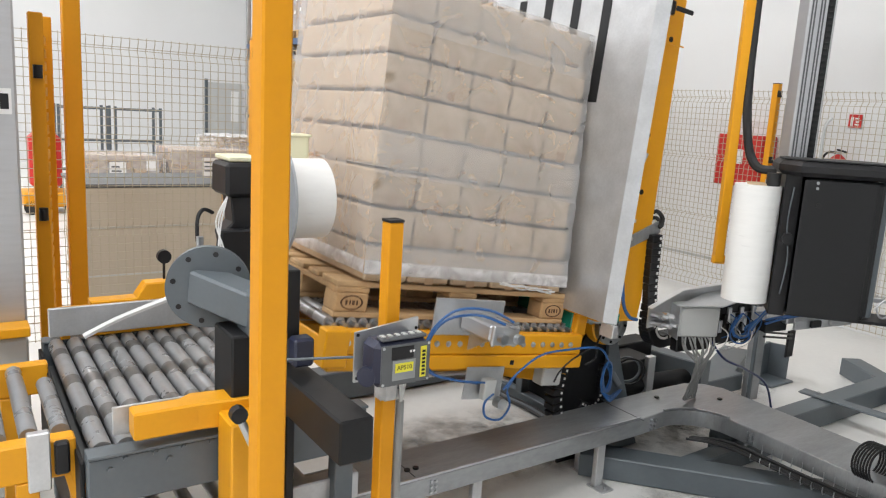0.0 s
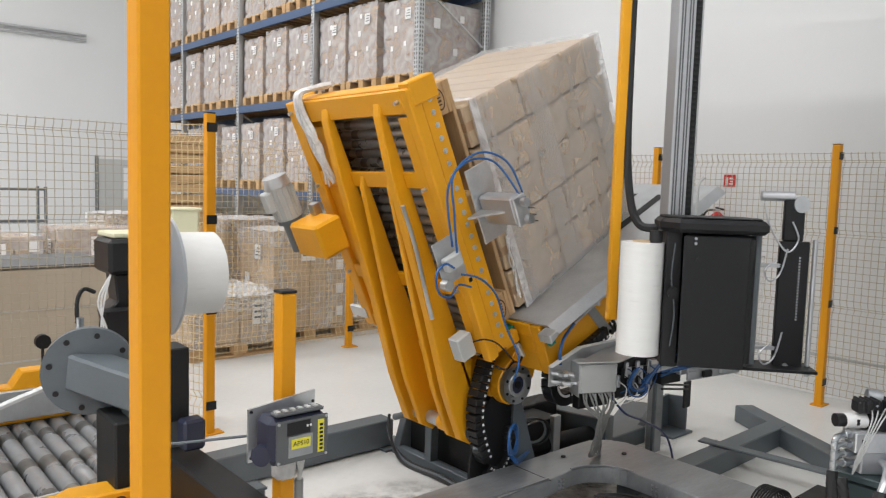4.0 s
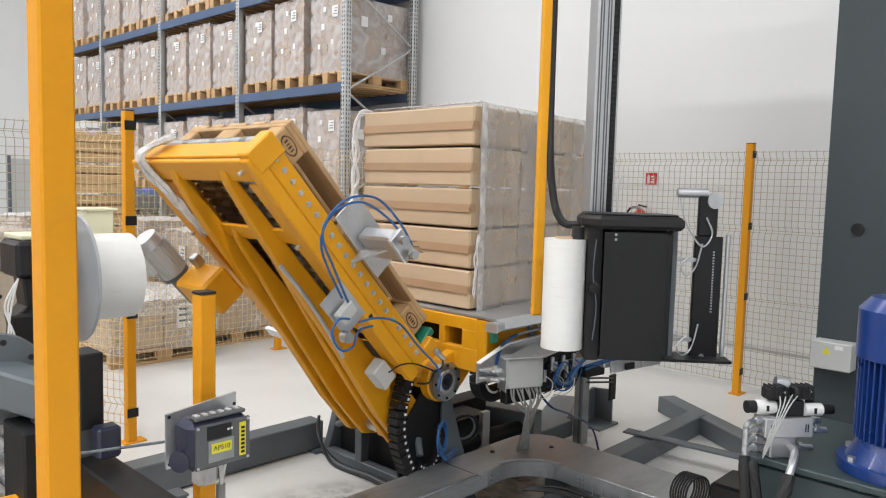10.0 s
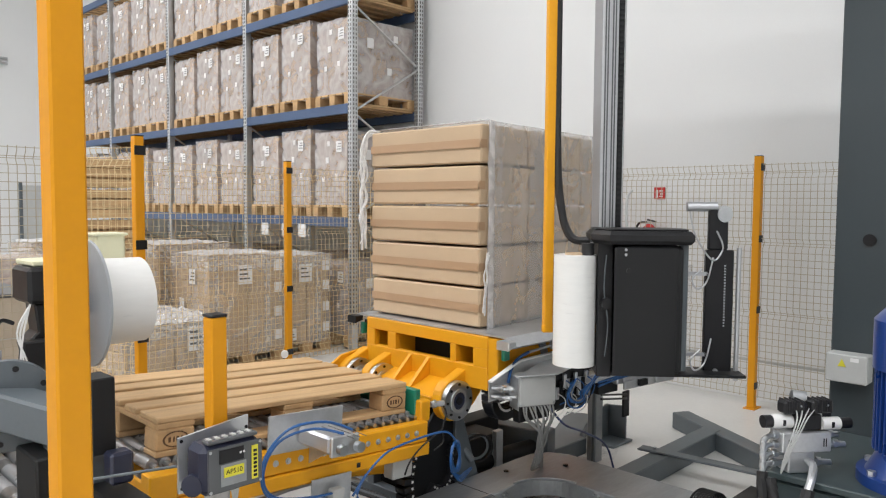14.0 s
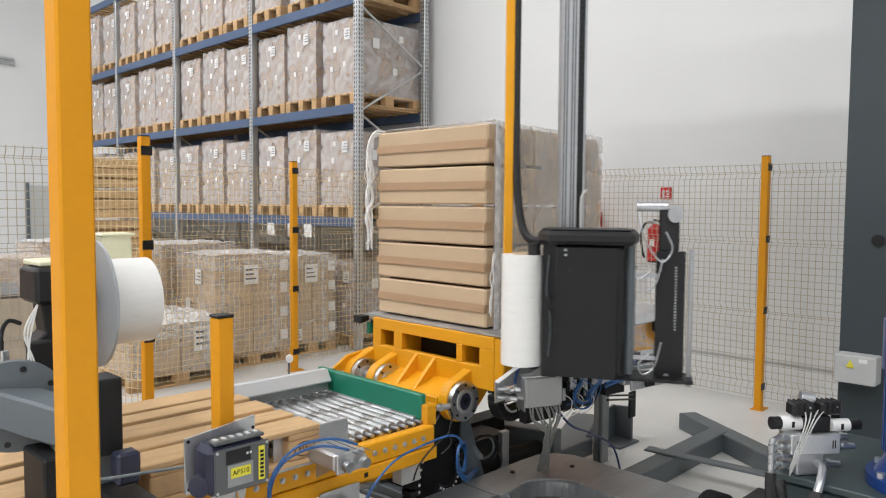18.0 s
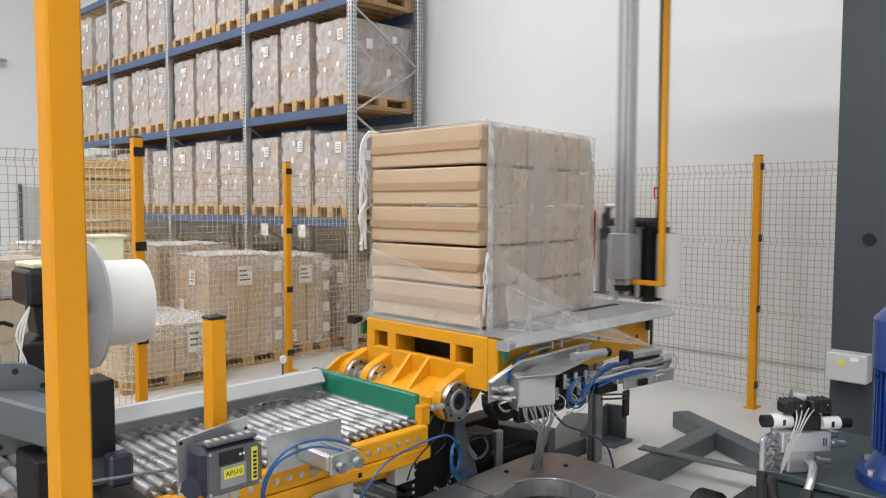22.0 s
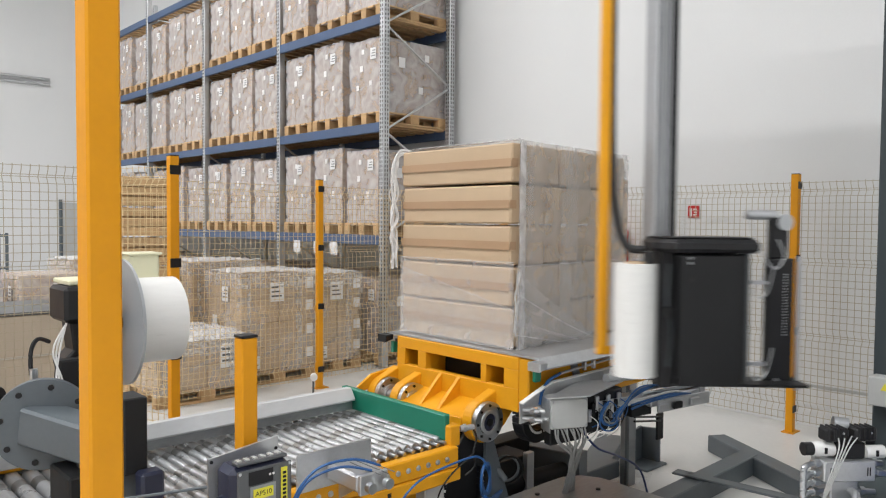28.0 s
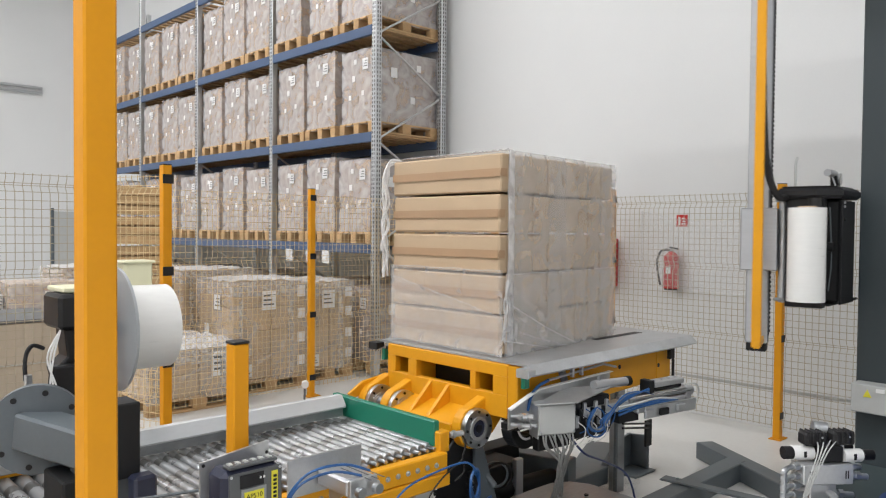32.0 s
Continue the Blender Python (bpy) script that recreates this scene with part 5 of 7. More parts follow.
# ---- loads that stand on the floor behind the fence ----
def floor_loads():
    rnd = random.Random(21)
    for x, y, w, d, h, nx, ny, nz, lab in (
        (4.34, 7.62, 0.92, 0.82, 1.15, 2, 2, 4, "tall film-wrapped carton stack on a pallet"),
        (5.16, 7.72, 0.66, 0.82, 1.10, 2, 2, 4, "film-wrapped carton stack on a pallet beside another"),
        (4.42, 9.0, 0.92, 0.9, 1.20, 2, 2, 4, "film-wrapped carton stack standing in the aisle"),
        (2.7, 9.3, 0.9, 0.9, 1.12, 2, 2, 4, "film-wrapped carton stack standing in the aisle"),
        (3.4, 9.9, 0.95, 0.9, 1.22, 2, 2, 4, "film-wrapped carton stack standing in the aisle"),
        (1.75, 9.5, 0.8, 0.9, 1.03, 3, 2, 3, "low film-wrapped carton stack on a pallet"),
    ):
        t = thing("floor_pallet_load", (x, y, 0), lab, "pallet load", "loads on the floor")
        simple_pallet(t, w, d)
        labs = [("x", 0.4, 0.8, 0.13, LABEL), ("y", 0.16, 0.10, 0.11, LABEL), ("y", 0.45, 0.82, 0.17, LABEL), ("y", 0.9, 0.90, 0.10, LABEL), ("y", 0.9, 0.66, 0.09, LABEL), ("y", 0.9, 0.40, 0.09, LABEL), ("y", 0.9, 0.15, 0.09, LABEL), ("x", 0.7, 0.5, 0.1, LABEL), ("x", 0.2, 0.15, 0.09, LABEL)]
        carton_block(t, nx, ny, nz, w - 0.03, d - 0.03, h - 0.14, 0.142, rnd, labs, FILMF if x > 3 else FILMR, CARD)
    t = thing("floor_pallet_load", (3.38, 7.3, 0), "half-height carton stack under loose crumpled film", "pallet load", "loads on the floor")
    simple_pallet(t, 1.0, 0.8)
    carton_block(t, 2, 2, 2, 0.97, 0.77, 0.42, 0.142, rnd, [("y", 0.72, 0.68, 0.2, LABEL)], FILMF, CARD)
    bm = B()
    n = 40
    f = random.Random(6)
    g = []
    for i in range(n + 1):
        row = []
        for j in range(n + 1):
            u, v = i / n, j / n
            edge = min(u, 1 - u, v, 1 - v)
            z = 0.585 + 0.15 * min(1, edge * 2.6) * (1 - 0.5 * u) + 0.035 * noise.noise(Vector((u * 5, v * 5, 0))) + 0.03 * abs(noise.noise(Vector((u * 17, v * 9, 3)))) + f.uniform(-0.006, 0.006)
            if edge == 0:
                z = 0.50 + f.uniform(-0.06, 0.04)
            row.append(bm.verts.new((3.38 - 0.50 + u * 1.0 + f.uniform(-0.01, 0.01), 7.3 - 0.4 + v * 0.8 + f.uniform(-0.01, 0.01), z)))
        g.append(row)
    for i in range(n):
        for j in range(n):
            bm.faces.new((g[i][j], g[i + 1][j], g[i + 1][j + 1], g[i][j + 1]))
    part("crumpled_film", bm, FILMC, t, "loose crumpled clear film")
    # a yellow timber crate stack behind the short fence panel
    t = thing("crate_stack", (3.22, 8.2, 0), "tall stack of pale timber crates behind the fence", "crates")
    for k in range(7):
        z = 0.01 + k * 0.31
        for j in range(3):
            part("slat", box(B(), 2.97, 3.47, 7.92, 7.95, z + j * 0.1, z + j * 0.1 + 0.08, 0.003), WOOD, t)
        for x in (3.0, 3.22, 3.44):
            part("corner_batten", box(B(), x - 0.03, x + 0.03, 7.951, 8.0, z, z + 0.29, 0.003), WOODB, t)
        part("tray", box(B(), 2.97, 3.47, 8.002, 8.5, z, z + 0.28, 0.004), WOODB, t)
    # brown board-faced stack
    t = thing("board_stack", (1.5, 6.7, 0), "large stack of brown cardboard sheets in clear film", "cardboard")
    part("pallet_base", box(B(), 0.96, 2.0, 6.3, 7.1, 0.0, 0.12, 0.01), WOODB, t)
    for k in range(18):
        z = 0.122 + k * 0.05
        part("board_pack", box(B(), 0.95 + rnd.uniform(0, 0.01), 2.0 - rnd.uniform(0, 0.01), 6.28 + rnd.uniform(0, 0.008), 7.1, z, z + 0.048, 0.003), CARD, t)
    part("front_sheet", box(B(), 0.955, 1.995, 6.262, 6.275, 0.12, 1.02, 0.002), BOARD, t, "plain brown front board")
    for x in (0.945, 1.99):
        part("edge_strip", box(B(), x, x + 0.015, 6.25, 6.262, 0.12, 1.03, 0.002), WOODB, t, "brown edge protector")
    for z in (0.35, 0.72):
        part("strap", box(B(), 0.95, 2.0, 6.257, 6.261, z, z + 0.012), LGREY, t)
    part("top_frame", box(B(), 0.93, 2.02, 6.26, 7.12, 1.024, 1.05, 0.004), DARKMAT, t, "dark edge of the top sheet")


floor_loads()


# ---- far end of the hall ----
def far_end():
    t = thing("steel_door", (6.3, NORTH_Y, 0), "grey steel door in the far wall", "door")
    part("door_leaf", box(B(), 5.85, 6.75, NORTH_Y - 0.06, NORTH_Y, 0.0, 2.1, 0.01), LGREY, t)
    part("door_frame", box(B(), 5.78, 5.848, NORTH_Y - 0.08, NORTH_Y, 0.0, 2.18, 0.01), GREY, t)
    part("door_window", box(B(), 6.45, 6.65, NORTH_Y - 0.065, NORTH_Y - 0.061, 1.1, 1.9), WHITE, t)
    for z in (5.05, 4.93):
        solo("wall_pipe", cyl(B(), (-6, NORTH_Y - 0.06, z), (5.6, NORTH_Y - 0.06, z), 0.035, 12), GALV, "long grey pipe clipped to the far wall", "pipe", "wall pipes", smooth=True)
    for x, z1 in ((1.95, 1.5), (2.75, 1.5)):
        g = thing("steel_gate_frame", (x, 13.0, 0), "dark grey steel trolley frame on the floor", "trolley", "trolley frames")
        for dx in (-0.35, 0.33):
            for dy in (0, 0.5):
                part("post", box(B(), x + dx - 0.02, x + dx + 0.02, 13.0 + dy, 13.04 + dy, 0, z1, 0.003), GREY, g)
        for z in (0.5, 0.95, z1 - 0.06):
            part("crossbar", box(B(), x - 0.33, x + 0.31, 13.0, 13.04, z, z + 0.04, 0.003), GREY, g)
    t = thing("red_pump_trolley", (1.3, 12.0, 0), "red steel trolley with a yellow base", "trolley")
    part("body", box(B(), 1.1, 1.5, 11.9, 12.3, 0.35, 1.1, 0.06), RED, t)
    part("base", box(B(), 1.0, 1.7, 11.8, 12.4, 0.1, 0.3, 0.02), YPOST, t)
    for x in (1.1, 1.6):
        part("wheel", cyl(B(), (x, 11.8, 0.1), (x, 11.85, 0.1), 0.1, 16), RUBBER, t)
    t = thing("wall_sign", (2.1, NORTH_Y, 1.45), "small red and white safety sign", "sign")
    part("panel", box(B(), 2.0, 2.22, NORTH_Y - 0.012, NORTH_Y - 0.002, 1.36, 1.50), RED, t)


far_end()


# ---- on the east wall ----
def wall_things():
    t = thing("fire_sign", (WALL_X - 0.01, 3.85, 1.78), "small red fire extinguisher sign on the wall", "sign")
    part("panel", box(B(), WALL_X - 0.01, WALL_X - 0.004, 3.79, 3.905, 1.785, 1.90, 0.001), RED, t)
    part("symbol", box(B(), WALL_X - 0.012, WALL_X - 0.0105, 3.862, 3.885, 1.80, 1.875), WHITE, t)
    for y, z, w in ((3.83, 1.865, 0.035), (3.825, 1.835, 0.03), (3.83, 1.812, 0.04)):
        part("symbol", box(B(), WALL_X - 0.012, WALL_X - 0.0105, y - w / 2, y + w / 2, z - 0.006, z + 0.006), WHITE, t)
    t = thing("fire_extinguisher", (WALL_X - 0.1, 3.9, 1.2), "red fire extinguisher hung on the wall", "extinguisher")
    y, x = 3.90, WALL_X - 0.10
    part("bottle", cyl(B(), (x, y, 1.19), (x, y, 1.50), 0.072, 24), RED, t, smooth=True)
    part("shoulder", cyl(B(), (x, y, 1.50), (x, y, 1.545), 0.072, 24, 0.022), RED, t, smooth=True)
    part("foot_ring", cyl(B(), (x, y, 1.175), (x, y, 1.195), 0.066, 24), BLACK, t)
    part("valve", cyl(B(), (x, y, 1.54), (x, y, 1.575), 0.018, 12), STEEL, t)
    part("lever", box(B(), x - 0.012, x + 0.012, y - 0.075, y + 0.02, 1.575, 1.59, 0.003, Matrix.Translation((x, y, 1.58)) @ Matrix.Rotation(0.2, 4, "X") @ Matrix.Translation((-x, -y, -1.58))), BLACK, t)
    part("hose", tube(B(), [(x, y + 0.02, 1.56), (x - 0.03, y + 0.09, 1.55), (x - 0.04, y + 0.13, 1.45), (x - 0.05, y + 0.11, 1.30), (x - 0.06, y + 0.08, 1.22)], 0.011, 8), RUBBER, t, smooth=True)
    part("paper_label", box(B(), x - 0.073, x - 0.069, y - 0.03, y + 0.02, 1.33, 1.40, 0.001), LABEL, t, "white instruction label")
    part("bracket", box(B(), x + 0.06, WALL_X, y - 0.02, y + 0.02, 1.42, 1.50), BLACK, t)
    t = thing("hose_cabinet", (WALL_X - 0.1, 4.84, 1.28), "red fire hose cabinet on the wall", "cabinet")
    part("body", box(B(), WALL_X - 0.22, WALL_X, 4.56, 5.08, 1.16, 1.66, 0.012), RED, t)
    part("door", box(B(), WALL_X - 0.232, WALL_X - 0.221, 4.58, 5.06, 1.18, 1.64, 0.004), RED, t)
    part("pictogram", box(B(), WALL_X - 0.236, WALL_X - 0.2335, 4.76, 4.90, 1.38, 1.52), WHITE, t)


wall_things()


# ---- machine frame on the floor ----
def bar(bm, a, b, w, z0, z1):
    """A flat-lying tube between two plan points."""
    a, b = Vector((*a, 0)), Vector((*b, 0))
    d = (b - a).normalized()
    n = Vector((-d.y, d.x, 0)) * w / 2
    plate(bm, [(a + n)[:2], (b + n)[:2], (b - n)[:2], (a - n)[:2]], "z", z0, z1, 0.006)
    return bm


def machine_frame():
    t = thing("machine_bed", (2.2, 2.7, 0), "worn steel machine guide frame on short legs", "machine frame")
    o = [(0.95, 2.545), (0.95, 2.80), (3.38, 2.82), (3.52, 2.815), (3.62, 2.76), (3.67, 2.66), (3.64, 0.95), (3.31, 0.95), (3.315, 2.37)]
    arc = [(3.09 + 0.225 * math.cos(math.radians(a)), 2.37 + 0.215 * math.sin(math.radians(a))) for a in range(10, 91, 10)] + [(2.9, 2.57)]
    part("channel", plate(B(), (o + arc)[::-1], "z", 0.225, 0.31, 0.004), WORN, t)
    part("channel_lip", plate(B(), [(0.95, 2.543), (2.90, 2.568), (2.90, 2.576), (0.95, 2.551)], "z", 0.312, 0.322), STEEL, t)
    bm = B()
    tube(bm, [(3.09 + 0.227 * math.cos(math.radians(a)), 2.37 + 0.218 * math.sin(math.radians(a)), 0.315) for a in range(0, 91, 10)], 0.006, 6, 2)
    part("corner_lip", bm, STEEL, t, smooth=True)
    for x, y in ((2.67, 2.60), (2.72, 2.77), (1.94, 2.60), (1.3, 2.60), (3.56, 1.5), (3.40, 1.1)):
        leg = part("leg", box(B(), x - 0.025, x + 0.025, y - 0.015, y + 0.015, 0.008, 0.224, 0.003), GALV, t)
        part("foot_plate", box(B(), x - 0.035, x + 0.045, y - 0.07, y + 0.03, 0.0, 0.008), GALV, leg)
        part("anchor", cyl(B(), (x + 0.01, y - 0.045, 0.008), (x + 0.01, y - 0.045, 0.022), 0.009, 6), STEEL, leg)
    for x in (1.62, 2.9):
        part("joint_strip", box(B(), x, x + 0.003, 2.553, 2.80, 0.310, 0.3115), BLACK, t)
    for x0 in (1.68, 2.985):
        for q in range(6):
            px, pz = x0 + 0.022 * (q % 2), 0.245 + 0.022 * (q // 2)
            part("bolt", cyl(B(), (px, 2.60, pz), (px, 2.536 + 0.013 * (px - 0.95), pz), 0.006, 8), STEEL, t)
    for q in range(6):
        py, pz = 2.23 + 0.025 * (q % 2), 0.245 + 0.022 * (q // 2)
        part("bolt", cyl(B(), (3.312, py, pz), (3.304, py, pz), 0.006, 8), STEEL, t)
    for x, y in ((1.62, 2.64), (1.66, 2.64), (3.2, 2.73), (3.50, 2.56)):
        part("bolt", cyl(B(), (x, y, 0.31), (x, y, 0.317), 0.013, 8), BLACK, t)
    # wire basket tray that hangs inside the frame, with its cables
    c = part("cable_tray", box(B(), 3.285, 3.30, 1.0, 2.2, 0.20, 0.206), GALV, t, "wire cable tray along the frame")
    for q in range(24):
        y = 1.02 + q * 0.05
        part("tray_wire", tube(B(), [(3.305, y, 0.26), (3.30, y, 0.205), (3.22, y, 0.20), (3.215, y, 0.235)], 0.0025, 4, 2), STEEL, c)
    for q, (dx, dz) in enumerate(((0, 0), (0.022, 0.002), (0.045, 0), (0.03, 0.016))):
        part("cable", tube(B(), [(3.228 + dx, 1.0, 0.212 + dz), (3.232 + dx, 1.5, 0.214 + dz), (3.226 + dx, 2.0, 0.212 + dz), (3.20 + dx, 2.3, 0.22 + dz), (3.12 + dx, 2.46, 0.21)], 0.007, 6), RUBBER, c, smooth=True)
    t = thing("base_frame", (4.4, 2.3, 0), "blue-grey welded base frame lying on the floor", "machine frame")
    for a, b, w, h in (((5.56, 2.93), (4.72, 1.52), 0.14, 0.13), ((5.30, 2.56), (3.5, 2.53), 0.13, 0.135), ((2.72, 2.77), (3.60, 1.80), 0.15, 0.12), ((3.08, 2.42), (3.9, 2.45), 0.10, 0.115), ((5.0, 1.6), (3.6, 1.4), 0.14, 0.125)):
        part("beam", bar(B(), a, b, w, 0.002, h), GREY, t)
    part("flat_bar", bar(B(), (4.52, 2.69), (4.64, 1.7), 0.09, 0.137, 0.152), GREY, t)
    part("bar_bolt", cyl(B(), (4.55, 2.60, 0.152), (4.55, 2.60, 0.16), 0.012, 8), STEEL, t)
    part("foot_disc", cyl(B(), (3.08, 2.51, 0.0), (3.08, 2.51, 0.018), 0.085, 8), GREY, t)
    part("foot_stud", cyl(B(), (3.08, 2.51, 0.02), (3.08, 2.51, 0.06), 0.012, 8), STEEL, t)
    # pivot stand
    t = thing("pivot_stand", (3.1, 3.4, 0), "dark steel pivot stand bolted to the floor", "stand")
    part("side_plate", plate(B(), [(2.66, 0.0), (3.24, 0.0), (3.07, 0.42), (3.0, 0.66), (2.96, 0.70), (2.82, 0.70), (2.70, 0.56), (2.65, 0.34)], "y", 2.868, 2.886, 0.003), DARKBOX, t)
    part("side_rib", plate(B(), [(2.93, 0.0), (3.22, 0.0), (3.06, 0.42), (2.99, 0.62), (2.93, 0.62)], "y", 2.846, 2.867, 0.003), GREY, t)
    part("side_plate", plate(B(), [(3.02, 0.0), (3.5, 0.0), (3.30, 0.42), (3.14, 0.42)], "y", 3.93, 3.99, 0.006), GREY, t)
    part("front_post", box(B(), 3.02, 3.08, 3.60, 3.66, 0.05, 0.40, 0.004), GREY, t)
    part("body", box(B(), 3.12, 3.5, 3.02, 3.92, 0.03, 0.40, 0.004), DARKBOX, t, "black inner housing")
    part("base_rail", box(B(), 3.02, 3.08, 3.0, 3.93, 0.0, 0.055, 0.004), GREY, t)
    part("foot_plate", box(B(), 2.98, 3.20, 3.995, 4.20, 0.0, 0.015, 0.003), GREY, t)
    part("shaft", cyl(B(), (PX, 2.862, PZ + 0.012), (PX, 3.56, PZ + 0.012), 0.042, 20), STEEL, t, smooth=True)
    part("bearing", box(B(), 2.80, 2.95, 2.985, 3.06, 0.60, 0.70, 0.01), DARKBOX, t)
    part("floor_beam", box(B(), 1.1, 3.08, 4.05, 4.19, 0.016, 0.19, 0.006), GREY, t)
    for q in range(3):
        part("floor_cable", tube(B(), [(3.02, 4.02, 0.24), (2.97, 3.95, 0.12 + 0.02 * q), (2.98 - 0.02 * q, 3.78, 0.02), (3.0 - 0.025 * q, 3.45, 0.018), (2.98 - 0.02 * q, 3.15, 0.018), (3.02, 2.88, 0.018)], 0.010, 6), RUBBER if q != 1 else GREY, t, smooth=True)
    part("turntable_beam", bar(B(), (3.70, 3.55), (3.86, 2.92), 0.12, 0.18, 0.35), GREY, t)
    part("support_beam", box(B(), 3.2, 4.4, 3.02, 3.16, 0.05, 0.16, 0.006), GREY, t)
    part("support_beam", box(B(), 3.15, 3.72, 3.22, 3.36, 0.30, 0.42, 0.006), DARKBOX, t)
    part("bracket", box(B(), 3.42, 3.48, 2.985, 3.02, 0.16, 0.42, 0.003), GALV, t)
    part("drive_pipe", cyl(B(), (3.1, 3.08, 0.24), (3.9, 3.0, 0.24), 0.05, 16), DARKBOX, t, smooth=True)
    part("hose_loop", ring(B(), (3.14, 2.90, 0.42), (0.6, 0.8, 0.1), 0.075, 0.065, 0.012, 28), GREY, t)
    part("hose_loop", ring(B(), (3.15, 2.885, 0.41), (0.5, 0.85, 0.2), 0.085, 0.076, 0.010, 28), RUBBER, t)
    for q in range(3):
        part("air_hose", ring(B(), (2.835 + 0.012 * q, 2.755 + 0.01 * q, 0.475 - 0.01 * q), (0.45, -0.9, 0.1 * q), 0.080 - 0.006 * q, 0.069 - 0.006 * q, 0.011, 32), HOSE, t, "blue air hose")
        part("air_hose", tube(B(), [(2.80, 2.75, 0.41), (2.85, 2.74, 0.375 - 0.012 * q), (2.95, 2.80, 0.35 - 0.012 * q), (3.08, 2.86, 0.335)], 0.0055, 6), HOSE, t, smooth=True)
    # energy chains
    t = thing("cable_chain", (2.64, 2.83, 0.66), "black plastic cable chain with light studs", "cable chain")
    def chain(pts, parent, w=0.07):
        P = [Vector(p) for p in pts]
        for a, b in zip(P, P[1:]):
            d = b - a
            k = max(1, int(d.length / 0.030))
            for i in range(k):
                c = a + d * (i + 0.5) / k
                rot = Matrix.Translation(c) @ Matrix.Rotation(-math.atan2(d.z, d.x), 4, "Y")
                l = part("link", box(B(), -0.0165, 0.0155, -w / 2, w / 2, -0.032, 0.032, 0.003, rot), BLACK, parent)
                part("stud", box(B(), -0.006, 0.006, -w / 2 - 0.002, -w / 2, 0.012, 0.024, 0, rot), WHITE, l)
    def arcp(cx, y, cz, r, a0, a1, n=9):
        return [(cx + r * math.cos(math.radians(a0 + (a1 - a0) * i / n)), y, cz + r * math.sin(math.radians(a0 + (a1 - a0) * i / n))) for i in range(n + 1)]
    chain([(2.64, 2.83, 0.66), (2.625, 2.83, 0.62)] + [(2.64 - 0.075 * math.sin(math.pi * u), 2.83, 0.62 - 0.50 * u) for u in (0.2, 0.35, 0.5, 0.65, 0.8, 1.0)], t)
    u = thing("chain_loop", (3.2, 2.66, 0.7), "black plastic cable chain loop beside the clamp unit", "cable chain")
    chain([(2.99, 2.66, 0.86), (2.985, 2.66, 0.78)] + arcp(3.08, 2.66, 0.76, 0.095, 190, 285) + [(3.36, 2.66, 0.675)], u)
    u = thing("table_chain", (0, 2.566, 0), "black plastic cable chain from the table's bracket", "cable chain")
    chain([(0, 2.566, 0), (-0.23, 2.566, 0.012), (-0.46, 2.566, 0.0)], u, 0.040)
    u = thing("chain_trough", (2.78, 2.86, 0.3), "black cable chain bend over the floor", "cable chain")
    chain([(2.76, 2.875, 0.30)] + arcp(2.83, 2.875, 0.36, 0.09, 230, 350, 6) + [(2.92, 2.875, 0.50)], u)
    # clamp and cutter arm with its control box
    f = thing("film_clamp_unit", (3.1, 2.5, 0.65), "film clamp and cutter arm with valves and blue hoses", "clamp unit")
    part("gusset_plate", plate(B(), [(2.83, 0.79), (2.83, 0.89), (3.04, 0.957), (3.67, 0.967), (3.67, 0.93), (3.2, 0.80)], "y", 2.535, 2.541), GALV, f, "bright folded side plate")
    # white strip paints the light caught by the plate's upper edge
    part("gusset_edge", plate(B(), [(2.83, 0.892), (3.04, 0.959), (3.67, 0.969), (3.67, 0.965), (3.04, 0.954), (2.83, 0.886)], "y", 2.515, 2.542), WHITE, f)
    BX = Matrix.Translation((2.953, 2.45, 0)) @ Matrix.Rotation(radians(-26), 4, "Z")
    cb = part("control_box", box(B(), 0, 0.195, 0, 0.12, 0.757, 0.90, 0.006, BX), LGREY, f, "light grey control box")
    part("box_side", box(B(), -0.006, -0.001, 0.0, 0.10, 0.74, 0.90, 0.002, BX), GALV, cb)
    for a, b in ((0.012, 0.77), (0.183, 0.77), (0.012, 0.888), (0.183, 0.888)):
        part("screw", cyl(B(), BX @ Vector((a, 0, b)), BX @ Vector((a, -0.003, b)), 0.005, 8), STEEL, cb)
    co = plate(B(), [(2.93, 2.455), (3.10, 2.335), (3.50, 2.395), (3.30, 2.555)], "z", 0.905, 0.911)
    for v in co.verts:
        v.co.z += (v.co.x - 2.93) * 0.04
    part("box_cover", co, GALV, f, "bent sheet cover")
    AX = Matrix.Translation((2.95, 2.47, 0)) @ Matrix.Rotation(radians(-9), 4, "Z")

    def put(bm):
        bmesh.ops.transform(bm, matrix=AX, verts=bm.verts)
        return bm
    part("arm_beam", put(box(B(), 0.30, 0.72, -0.02, 0.05, 0.80, 0.85, 0.004)), GALV, f)
    part("drive_cylinder", put(cyl(B(), (0.42, 0.03, 0.945), (0.66, 0.03, 0.94), 0.024, 16)), ALU, f, "bright pneumatic cylinder", smooth=True)
    part("cylinder_end", put(cyl(B(), (0.66, 0.03, 0.94), (0.69, 0.03, 0.94), 0.026, 16)), DARKBOX, f, smooth=True)
    part("fitting", put(cyl(B(), (0.46, 0.03, 0.965), (0.46, 0.03, 0.99), 0.010, 8)), STEEL, f)
    h = part("clamp_head", put(box(B(), 0.66, 1.05, -0.06, 0.03, 0.765, 0.82, 0.006)), ALU, f, "aluminium clamp head")
    for v in (-0.05, 0.03):
        part("clamp_rail", put(cyl(B(), (0.60, v, 0.84), (1.10, v, 0.84), 0.010, 10)), STEEL, h, smooth=True)
    part("clamp_plate", put(box(B(), 0.70, 1.12, -0.075, -0.062, 0.735, 0.80, 0.003)), GALV, h)
